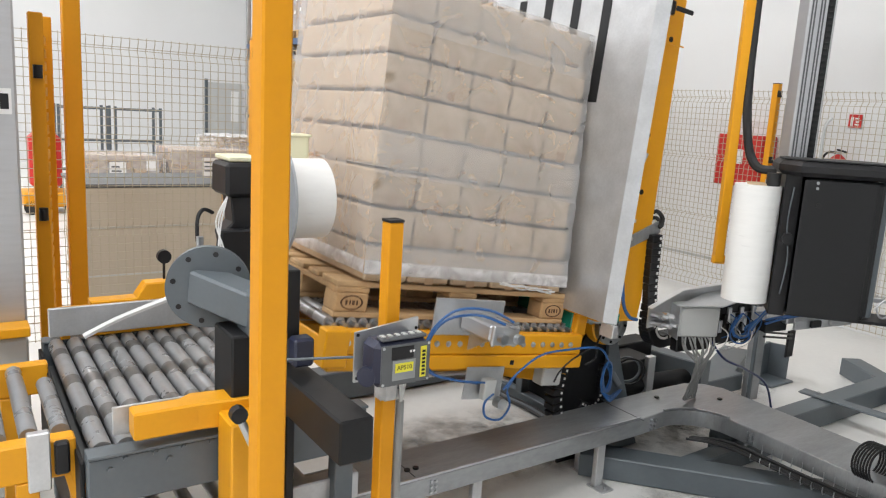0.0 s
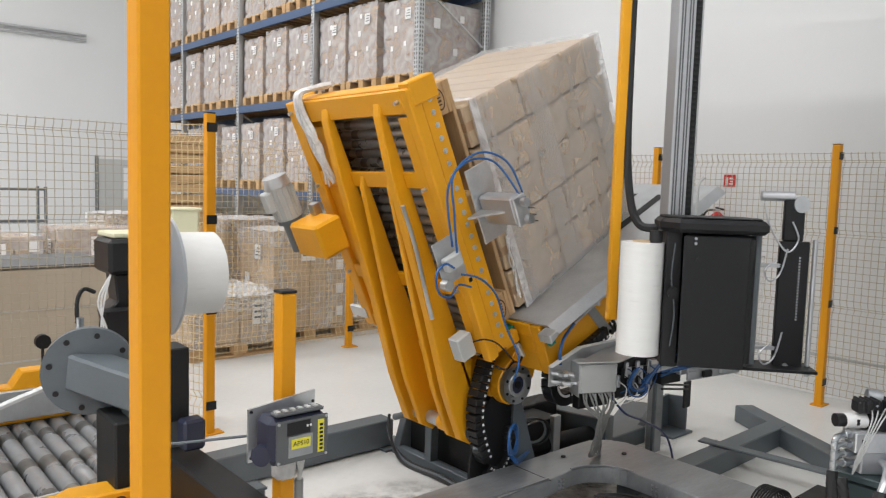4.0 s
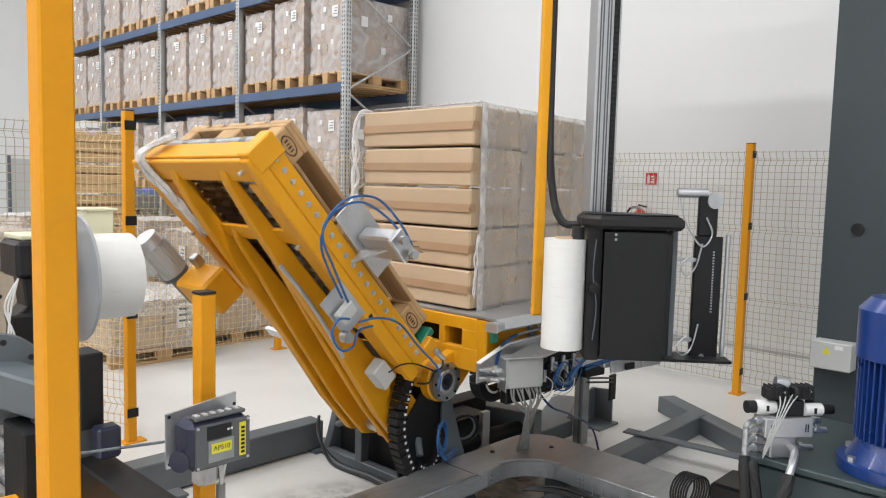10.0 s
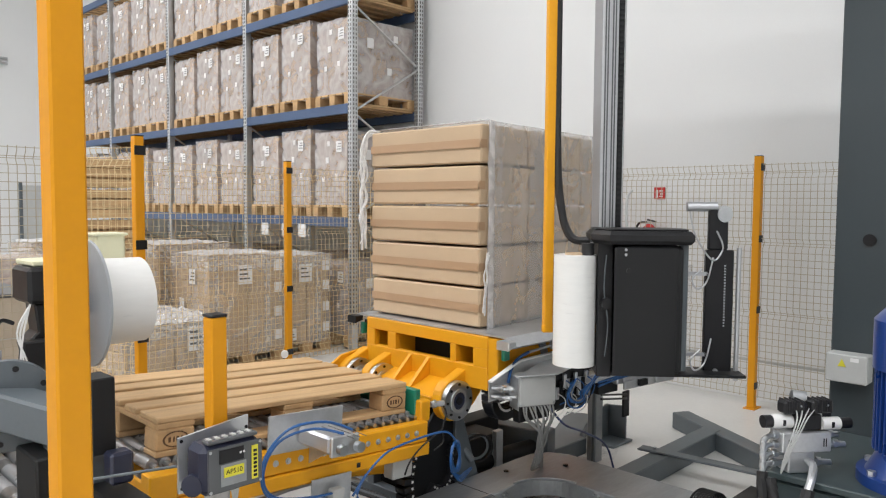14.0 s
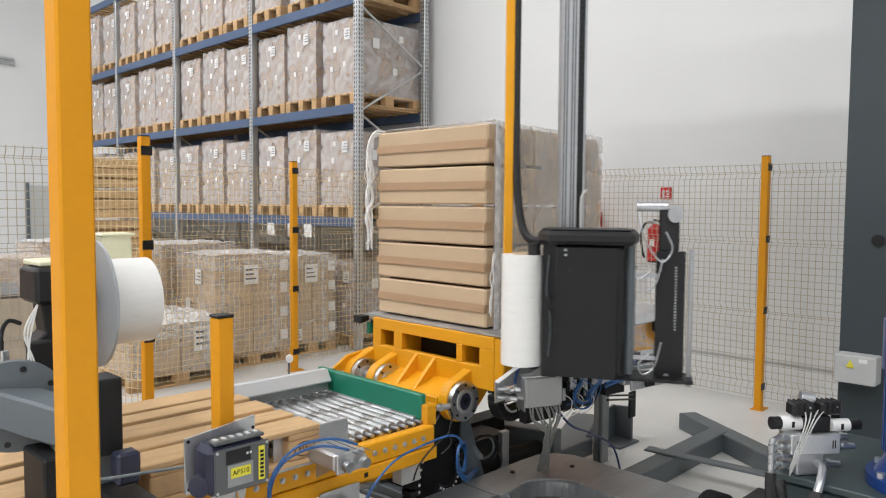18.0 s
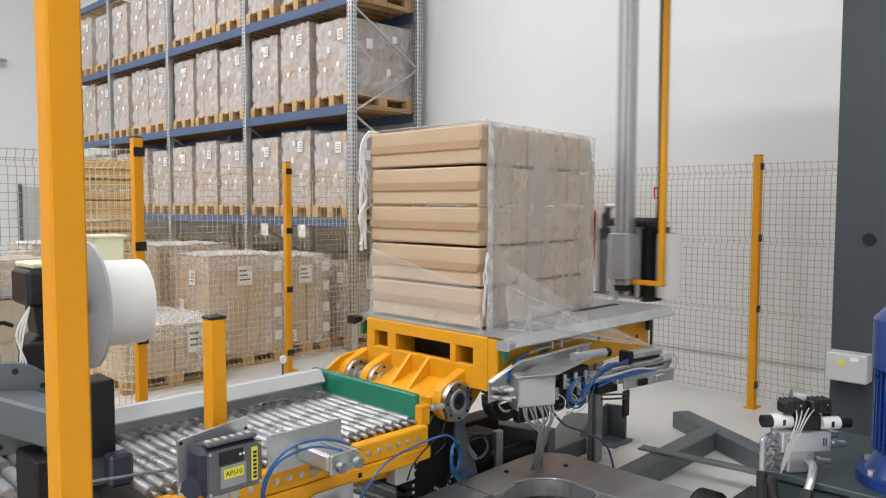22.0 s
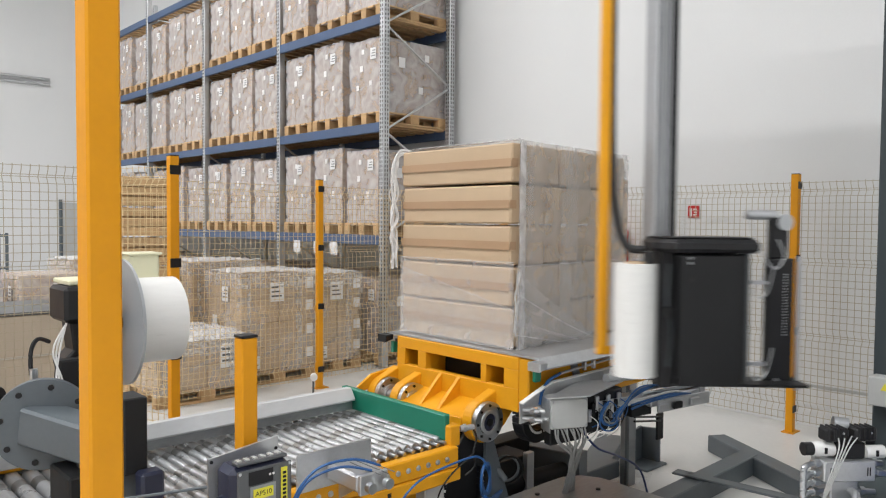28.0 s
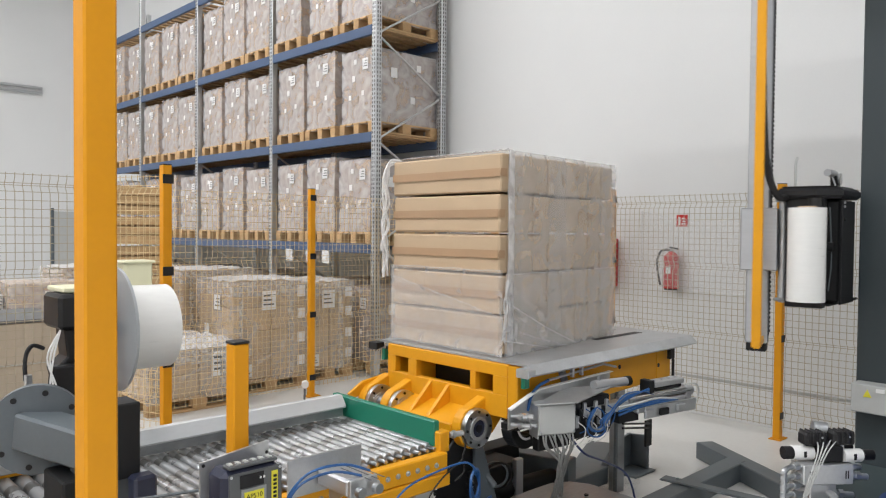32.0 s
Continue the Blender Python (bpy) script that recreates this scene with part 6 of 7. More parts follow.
    part("clamp_plate", put(box(B(), 0.78, 1.06, -0.05, 0.04, 0.852, 0.862, 0.002)), GALV, h)
    jw = part("clamp_jaw", put(box(B(), 0.80, 1.04, -0.055, 0.02, 0.885, 0.915, 0.004)), GALV, h, "dull clamp jaw")
    part("jaw_pad", put(box(B(), 0.81, 1.03, -0.045, 0.01, 0.866, 0.884, 0.003)), DARKBOX, jw)
    part("jaw_block", put(box(B(), 0.76, 0.80, -0.05, 0.02, 0.855, 0.925, 0.004)), DARKBOX, jw)
    for q in range(4):
        part("jaw_screw", put(cyl(B(), (0.83 + 0.06 * q, -0.02, 0.915), (0.83 + 0.06 * q, -0.02, 0.921), 0.007, 8)), STEEL, jw)
    part("end_block", put(box(B(), 1.06, 1.12, -0.05, 0.03, 0.755, 0.865, 0.012)), ALU, h)
    part("end_knob", put(cyl(B(), (1.12, -0.01, 0.83), (1.15, -0.01, 0.83), 0.028, 16)), STEEL, h)
    part("end_hose", put(tube(B(), [(1.03, -0.06, 0.88), (1.12, -0.07, 0.875), (1.16, -0.06, 0.82), (1.12, -0.06, 0.76), (1.04, -0.07, 0.745)], 0.005, 6)), LGREY, h, smooth=True)
    for q, (a, b) in enumerate(((0.68, 0.75), (0.80, 0.745), (0.94, 0.75))):
        part("side_valve", put(box(B(), a, a + 0.07, -0.095, -0.077, b, b + 0.035, 0.004)), (ALU, DARKBOX, GALV)[q], h)
    part("cutter_blade", put(box(B(), 0.55, 0.70, -0.03, 0.03, 0.74, 0.79, 0.003)), DARKBOX, f)
    for p in [q for q in f.children if q.name.startswith("clamp_head")]:
        for q in (p, *p.children_recursive):
            q.data.transform(Matrix.Translation((0, 0, 0.018)))
    rr = random.Random(5)
    for q in range(6):
        r0, cz, cu = 0.048 + 0.005 * (q % 4), 0.80 + rr.uniform(-0.012, 0.012), 0.33 + rr.uniform(-0.02, 0.02)
        v = -0.06 - 0.008 * q
        pts = [(cu + r0 * math.cos(radians(a)), v + 0.01 * math.sin(radians(2 * a)), cz + 1.1 * r0 * math.sin(radians(a))) for a in range(110, 380, 30)]
        part("air_hose", put(tube(B(), pts + [(0.56, -0.05, 0.86 + 0.006 * q), (0.70, -0.05, 0.895), (0.80, -0.04, 0.905 - 0.008 * q)], 0.0042, 6)), HOSE if q != 4 else CABLE, f, "blue air hose", smooth=True)
    for q in range(3):
        part("air_hose", put(tube(B(), [(0.50, -0.07, 0.80 + 0.02 * q), (0.62, -0.085, 0.825 + 0.012 * q), (0.78, -0.09, 0.835 + 0.012 * q), (0.95, -0.08, 0.83)], 0.006, 6)), HOSE if q < 2 else LGREY, f, smooth=True)
    for q in range(11):
        x = 2.98 + 0.014 * q
        y = 2.43 - 0.49 * (x - 2.953)
        part("cable", tube(B(), [(x, y + 0.03, 0.757), (x + rr.uniform(-0.02, 0.02), y + 0.01, 0.70), (3.10 + rr.uniform(-0.03, 0.03), 2.42, 0.60 + rr.uniform(-0.03, 0.03)), (3.17 + rr.uniform(-0.04, 0.04), 2.50, 0.45), (3.30 + rr.uniform(-0.05, 0.05), 2.60, 0.34), (3.40, 2.64, 0.318)], 0.0048, 6), CABLE, f, "grey cable", smooth=True)
    part("cable", tube(B(), [(3.16, 2.42, 0.72), (3.26, 2.40, 0.62), (3.5, 2.44, 0.52), (3.75, 2.46, 0.38), (3.86, 2.46, 0.13)], 0.006, 6), NAVY, f, "dark blue cable", smooth=True)
    for q in range(6):
        x, z = 2.85 + 0.02 * (q % 3), 0.815 + 0.04 * (q // 3)
        part("fitting", cyl(B(), (x, 2.535, z), (x + 0.03, 2.44 + 0.02 * (q % 2), z), 0.010, 8), STEEL if q % 2 else GALV, f)
        part("fitting_nut", cyl(B(), (x + 0.012, 2.497, z), (x + 0.018, 2.478, z), 0.016, 6), STEEL if q != 4 else TAPE, f)
    part("valve_core", put(box(B(), 0.24, 0.50, -0.01, 0.07, 0.70, 0.90, 0.006)), BLACK, f)
    part("valve_core", put(box(B(), 0.05, 0.26, 0.03, 0.08, 0.66, 0.86, 0.006)), BLACK, f)
    for q in range(9):
        u, z = 0.245 + 0.026 * q, 0.76 + 0.03 * (q % 3)
        part("valve", put(box(B(), u, u + 0.02, -0.03, -0.011, z, z + 0.06, 0.003)), (ALU, DARKBOX, GALV)[q % 3], f, "small air valve")
        part("valve_lead", put(tube(B(), [(u + 0.01, -0.03, z + 0.03), (u + 0.03, -0.06, z), (u + 0.02, -0.05, z - 0.06), (u - 0.02, -0.02, z - 0.09)], 0.003, 6)), (WHITE, RUBBER, HOSE)[q % 3], f, smooth=True)
    # floor post with its guard bracket
    t = thing("sensor_bracket", (4.4, 3.0, 0), "steel floor post with a blue-grey guard bracket", "bracket")
    part("post", box(B(), 4.40, 4.48, 2.95, 3.02, 0.0, 0.80, 0.004), WORN, t)
    part("post_edge", box(B(), 4.38, 4.399, 2.95, 2.97, 0.0, 0.80, 0.002), GREY, t)
    part("guard_foot", box(B(), 4.74, 5.0, 3.02, 3.24, 0.0, 0.016, 0.003), GREY, t)
    part("guard_side", plate(B(), [(3.06, 0.016), (3.24, 0.016), (3.24, 0.24), (3.06, 0.26)], "x", 4.96, 4.98, 0.003), GREY, t)
    part("guard_back", plate(B(), [(4.74, 0.016), (4.96, 0.016), (4.96, 0.25), (4.74, 0.22)], "y", 3.20, 3.22, 0.003), GREY, t)
    part("guard_lug", box(B(), 4.90, 4.98, 3.04, 3.058, 0.19, 0.38, 0.004), BLACK, t, "black rubber lug")
    for z in (0.40, 0.43):
        part("tie_rod", cyl(B(), (4.44, 2.94, z + 0.03), (4.92, 3.03, z - 0.07), 0.007, 8), BLACK, t)
    part("floor_beam", bar(B(), (4.40, 3.22), (5.05, 3.52), 0.20, 0.002, 0.10), GREY, t)


machine_frame()


# ---- column, pump unit ----
MANIFOLD = (2.805, 1.125, 0.826)


def pump_unit():
    t = thing("machine_column", (4.75, 1.4, 0), "dark blue-grey steel column of the wrapper", "column")
    part("shaft", box(B(), 4.55, 4.95, 1.24, 1.57, 0.02, 3.8, 0.008), COLUMN, t)
    part("foot", box(B(), 4.42, 5.08, 1.08, 1.70, 0.0, 0.025, 0.004), COLUMN, t)
    part("gusset", plate(B(), [(1.24, 1.86), (1.10, 1.50), (1.06, 0.9), (1.05, 0.03), (1.24, 0.03)], "x", 4.60, 4.90, 0.006), COLUMN, t)
    part("grommet", cyl(B(), (4.549, 1.40, 1.55), (4.54, 1.40, 1.55), 0.032, 20), BLACK, t)
    part("boom", box(B(), CX - 0.2, 4.95, 1.24, CY + 0.25, 3.76, 4.02, 0.012), COLUMN, t)
    w = part("switch_box", box(B(), 4.44, 4.548, 1.36, 1.56, 0.80, 0.95, 0.006), LGREY, t, "grey terminal box with a warning sign")
    part("warning_sign", plate(B(), [(1.50, 0.885), (1.46, 0.885), (1.48, 0.925)], "x", 4.437, 4.4395), YLABEL, w)
    part("box_tag", box(B(), 4.437, 4.4395, 1.40, 1.44, 0.915, 0.935), WHITE, w)
    t = thing("hydraulic_tank", (2.85, 0.8, 0), "grey-green hydraulic tank with a valve manifold", "hydraulic unit")
    part("tank_body", box(B(), 2.77, 3.40, 0.35, 1.20, 0.03, 0.80, 0.012), TANKM, t)
    part("tank_lid", box(B(), 2.755, 3.42, 0.33, 1.22, 0.802, 0.825, 0.004), TANKM, t)
    P = Matrix.Translation(MANIFOLD) @ Matrix.Rotation(radians(-39), 4, "Z") @ Matrix.Diagonal((1.18, 1.0, 0.97, 1))

    def put(bm):
        bmesh.ops.transform(bm, matrix=P, verts=bm.verts)
        return bm
    k = part("manifold", put(box(B(), -0.038, 0.042, 0, 0.09, 0.0, 0.078, 0.004)), ALU, t, "aluminium valve manifold")
    part("port_plate", put(box(B(), -0.067, 0.08, -0.02, 0.06, 0.080, 0.148, 0.003)), GALV, k, "machined port plate")
    for u in (-0.05, -0.044, 0.055, 0.062):
        part("port_mark", put(box(B(), u, u + 0.003, -0.0215, -0.0203, 0.10, 0.128)), BLACK, k)
    part("valve_body", put(box(B(), -0.02, 0.06, 0, 0.06, 0.150, 0.205, 0.004)), BLACK, k, "black valve body")
    for a0, a1, w, v, r, c0, c1 in ((-0.08, -0.021, 0.178, 0.03, 0.025, -0.105, -0.08), (0.061, 0.115, 0.172, 0.01, 0.022, 0.115, 0.15), (0.03, 0.10, 0.178, 0.095, 0.024, 0.10, 0.13)):
        so = part("solenoid", put(cyl(B(), (a0, v, w), (a1, v, w), r, 18)), WHITE, k, "white valve solenoid", smooth=True)
        part("coil_mark", put(box(B(), (a0 + a1) / 2 - 0.004, (a0 + a1) / 2 + 0.004, v - r - 0.0012, v - r + 0.001, w - 0.010, w + 0.010)), BLACK, so)
        part("solenoid_cap", put(cyl(B(), (c0, v, w), (c1, v, w), r - 0.003, 16)), BLACK, k, smooth=True)
    for u0, u1, w in ((-0.055, 0.015, 0.207), (0.03, 0.095, 0.208)):
        pl = part("solenoid_plug", put(box(B(), u0, u1, 0.0, 0.05, w, w + 0.045, 0.007)), BLACK, k, "black plug head")
        part("plug_screw", put(cyl(B(), (u1 - 0.02, -0.002, w + 0.03), (u1 - 0.02, 0.002, w + 0.03), 0.004, 8)), STEEL, k)
        for q in range(4):
            part("plug_rib", put(box(B(), u0 + 0.008 + 0.015 * q, u0 + 0.014 + 0.015 * q, -0.004, 0.054, w + 0.004, w + 0.049, 0.002)), BLACK, pl)
    part("gauge", put(cyl(B(), (0.0, 0.07, 0.255), (0.038, 0.06, 0.25), 0.022, 18)), STEEL, k, "small pressure gauge", smooth=True)
    part("gauge_stem", put(cyl(B(), (0.02, 0.065, 0.20), (0.02, 0.065, 0.235), 0.008, 10)), STEEL, k)
    for i in range(4):
        w = 0.02 + 0.032 * i
        part("elbow_pipe", put(tube(B(), [(-0.05, 0.01, w + 0.02), (-0.10, -0.005, w + 0.022), (-0.122, -0.015, w + 0.01), (-0.125, -0.018, w - 0.02)], 0.009, 8, 4)), STEEL, k, "bright elbow pipe", smooth=True)
        part("nut", put(cyl(B(), (-0.075, 0.004, w + 0.021), (-0.09, 0.0, w + 0.022), 0.015, 6)), STEEL, k)
    for u0, u1, v, w in ((0.08, 0.13, 0.0, 0.105), (0.08, 0.125, 0.03, 0.13), (0.042, 0.10, 0.02, 0.035)):
        part("fitting", put(cyl(B(), (u0, v, w), (u1, v, w - 0.006), 0.011, 10)), STEEL, k, "bright pipe fitting")
        part("nut", put(cyl(B(), (u0 + 0.012, v, w), (u0 + 0.026, v, w - 0.002), 0.016, 6)), STEEL, k)
    for i in range(4):
        part("lead", put(tube(B(), [(0.045 - 0.02 * i, 0.01, 0.225), (-0.005 - 0.01 * i, -0.035, 0.20), (-0.04 - 0.006 * i, -0.045, 0.13), (-0.06 - 0.004 * i, -0.035, 0.06), (-0.07, -0.02, 0.01)], 0.002, 6)), LGREY, k, smooth=True)
    part("hose", put(tube(B(), [(-0.125, -0.018, 0.02), (-0.128, -0.03, -0.04), (-0.12, -0.05, -0.2), (-0.10, -0.06, -0.45)], 0.016, 8)), RUBBER, k, "black hydraulic hose", smooth=True)
    part("hose", put(tube(B(), [(-0.105, -0.03, 0.0), (-0.105, -0.05, -0.06), (-0.09, -0.07, -0.25), (-0.08, -0.08, -0.5)], 0.016, 8)), RUBBER, k, smooth=True)
    part("hose_end", put(tube(B(), [(0.02, 0.0, 0.045), (0.015, -0.04, 0.04), (-0.01, -0.08, 0.015), (-0.03, -0.10, -0.02)], 0.012, 8)), GALV, k, smooth=True)
    part("hose", put(tube(B(), [(-0.03, -0.10, -0.02), (-0.05, -0.12, -0.07), (-0.075, -0.13, -0.16), (-0.08, -0.13, -0.40)], 0.019, 8)), RUBBER, k, smooth=True)
    t = thing("electric_motor", (2.965, 0.81, 0.825), "blue electric motor standing on the tank", "motor")
    part("flange", cyl(B(), (2.965, 0.81, 0.826), (2.965, 0.81, 0.862), 0.185, 40), MOTORB, t, smooth=True)
    part("neck", cyl(B(), (2.965, 0.81, 0.862), (2.965, 0.81, 0.93), 0.16, 40, 0.125), MOTORB, t, smooth=True)
    part("stator", cyl(B(), (2.965, 0.81, 0.93), (2.965, 0.81, 1.20), 0.122, 40), MOTORB, t, smooth=True)
    for i in range(40):
        a = 2 * math.pi * i / 40
        part("cooling_fin", box(B(), 0.118, 0.142, -0.003, 0.003, 0.935, 1.20, 0, Matrix.Translation((2.965, 0.81, 0)) @ Matrix.Rotation(a, 4, "Z")), MOTORB, t)
    part("fan_cover", cyl(B(), (2.965, 0.81, 1.202), (2.965, 0.81, 1.36), 0.150, 40), MOTORB, t, smooth=True)
    part("fan_cover_top", cyl(B(), (2.965, 0.81, 1.36), (2.965, 0.81, 1.40), 0.150, 40, 0.115), MOTORB, t, smooth=True)
    for i in range(6):
        a = i * math.pi / 3 + 0.3
        part("flange_bolt", cyl(B(), (2.965 + 0.165 * math.cos(a), 0.81 + 0.165 * math.sin(a), 0.862), (2.965 + 0.165 * math.cos(a), 0.81 + 0.165 * math.sin(a), 0.878), 0.014, 6), STEEL, t)
    # cable drum on the guide frame
    t = thing("chain_motor", (3.40, 1.62, 0.31), "small black motor with a wire chain on the guide frame", "motor")
    part("motor_body", box(B(), 3.34, 3.54, 1.44, 1.60, 0.31, 0.45, 0.012), BLACK, t)
    bm = B()
    for i in range(7):
        ring(bm, (3.36, 1.66 + 0.012 * i, 0.37), (0.25, 1, 0), 0.085, 0.078, 0.006, 20)
    tagged(part("coil", bm, RUBBER, t, "black coiled cable"), kind="stuff")
    part("terminal", cyl(B(), (3.36, 1.44, 0.36), (3.30, 1.40, 0.36), 0.022, 12), STEEL, t)
    part("cooling_plate", box(B(), 3.335, 3.545, 1.46, 1.58, 0.452, 0.458), DARKBOX, t)


pump_unit()


# ---- posts and the scanner near the conveyor ----
def near_posts():
    t = thing("portal_post", (0.73, 1.83, 0), "tall yellow square steel post of a light barrier", "post", "portal posts")
    part("upright", box(B(), 0.697, 0.763, 1.797, 1.863, 0.01, 3.6, 0.005), YPOST, t)
    part("foot_plate", box(B(), 0.65, 0.81, 1.75, 1.91, 0.0, 0.01), YPOST, t)
    t = thing("portal_post", (0.70, 4.5, 0), "tall yellow square steel post behind the conveyor", "post", "portal posts")
    part("upright", box(B(), 0.66, 0.74, 4.46, 4.54, 0.01, 3.6, 0.005), YPOST, t)
    part("foot_plate", box(B(), 0.62, 0.79, 4.42, 4.59, 0.0, 0.01), YPOST, t)
    t = thing("sensor_post", (1.22, 2.15, 0), "short yellow square post with a black cap", "post")
    part("upright", box(B(), 1.198, 1.246, 2.126, 2.174, 0.01, 1.408, 0.004), YPOST, t)
    part("cap", box(B(), 1.197, 1.247, 2.125, 2.175, 1.408, 1.416, 0.002), BLACK, t, "black plastic cap")
    part("foot_plate", box(B(), 1.14, 1.30, 2.07, 2.23, 0, 0.01), YPOST, t)
    part("paper_wrap", box(B(), 1.192, 1.254, 2.120, 2.180, 0.86, 0.93, 0.014), PAPER, t, "creased paper taped round the post")
    part("cable_duct", cyl(B(), (1.264, 2.13, 0.05), (1.262, 2.13, 0.86), 0.013, 10), CABLE, t)
    for k in range(3):
        part("cable", tube(B(), [(1.20 + 0.02 * k, 2.05, 0.99), (1.22 + 0.015 * k, 2.08, 0.95), (1.25 + 0.006 * k, 2.11, 0.91), (1.262, 2.13, 0.84)], 0.0045, 6), LGREY, t, smooth=True)
    # barcode scanner
    s = thing("barcode_scanner", (1.17, 2.05, 1.0), "dark blue barcode scanner on a galvanised plate", "scanner")
    part("mounting_plate", plate(B(), [(1.055, 0.955), (1.305, 0.955), (1.305, 1.165), (1.055, 1.135)], "y", 2.095, 2.105), GALV, s)
    h = part("housing", box(B(), 1.075, 1.285, 1.98, 2.092, 0.965, 1.125, 0.02), BLUEP, s, "dark blue die-cast housing")
    part("front_panel", box(B(), 1.092, 1.284, 1.973, 1.979, 0.972, 1.116, 0.004), PANEL, s, "dark grey front panel")
    part("lens_drum", cyl(B(), (1.09, 2.04, 1.0), (1.06, 2.02, 1.0), 0.035, 18), BLUEP, s, smooth=True)
    part("rib_base", box(B(), 1.10, 1.275, 1.985, 2.03, 1.126, 1.138, 0.003), PANEL, s, "grey connector bar")
    for i in range(6):
        part("rib", box(B(), 1.105 + i * 0.028, 1.118 + i * 0.028, 1.995, 2.018, 1.1385, 1.143), LGREY, s)
    part("tag", box(B(), 1.145, 1.215, 1.969, 1.9725, 1.018, 1.05), YLABEL, s, "yellow name tag")
    writing("tag_text", "AP510", 0.022, pose(1.18, 1.9685, 1.034, 90, 0, 0), BLACK, s)
    part("side_tag", box(B(), 1.244, 1.266, 1.969, 1.9725, 0.99, 1.10), YLABEL, s, "yellow side tag")
    for i in range(7):
        part("side_tag_bar", box(B(), 1.249, 1.261, 1.967, 1.9687, 0.998 + 0.0135 * i, 1.006 + 0.0135 * i), DARKBOX, s)
    for i in range(2):
        part("status_light", box(B(), 1.20 + i * 0.012, 1.207 + i * 0.012, 1.969, 1.9725, 1.085, 1.092), WHITE, s)
    part("tag_back", box(B(), 1.135, 1.225, 1.9715, 1.9728, 0.99, 1.06), WORN, s)
    part("display", box(B(), 1.13, 1.215, 1.9705, 1.9728, 1.065, 1.108), BLACK, s, "black display window")
    for x, z in ((1.10, 0.98), (1.276, 0.98), (1.10, 1.108), (1.276, 1.108)):
        part("screw", cyl(B(), (x, 1.973, z), (x, 1.970, z), 0.005, 8), STEEL, s)
    for x in (1.065, 1.297):
        for z in (0.97, 1.125):
            part("plate_hole", cyl(B(), (x, 2.0949, z), (x, 2.093, z), 0.006, 8), BLACK, s)
    part("clamp", box(B(), 1.10, 1.14, 2.11, 2.15, 1.0, 1.05, 0.008), BLACK, s)
    part("clamp_arm", cyl(B(), (0.86, 2.30, 1.0), (1.12, 2.13, 1.03), 0.005, 8), GREY, s)
    o = ORIG[s.name]
    c = Vector((1.20, 2.06, 0.985)) - o
    small = Matrix.Translation(c) @ Matrix.Scale(0.82, 4) @ Matrix.Translation(-c)
    for q in s.children:
        q.data.transform(small)


near_posts()


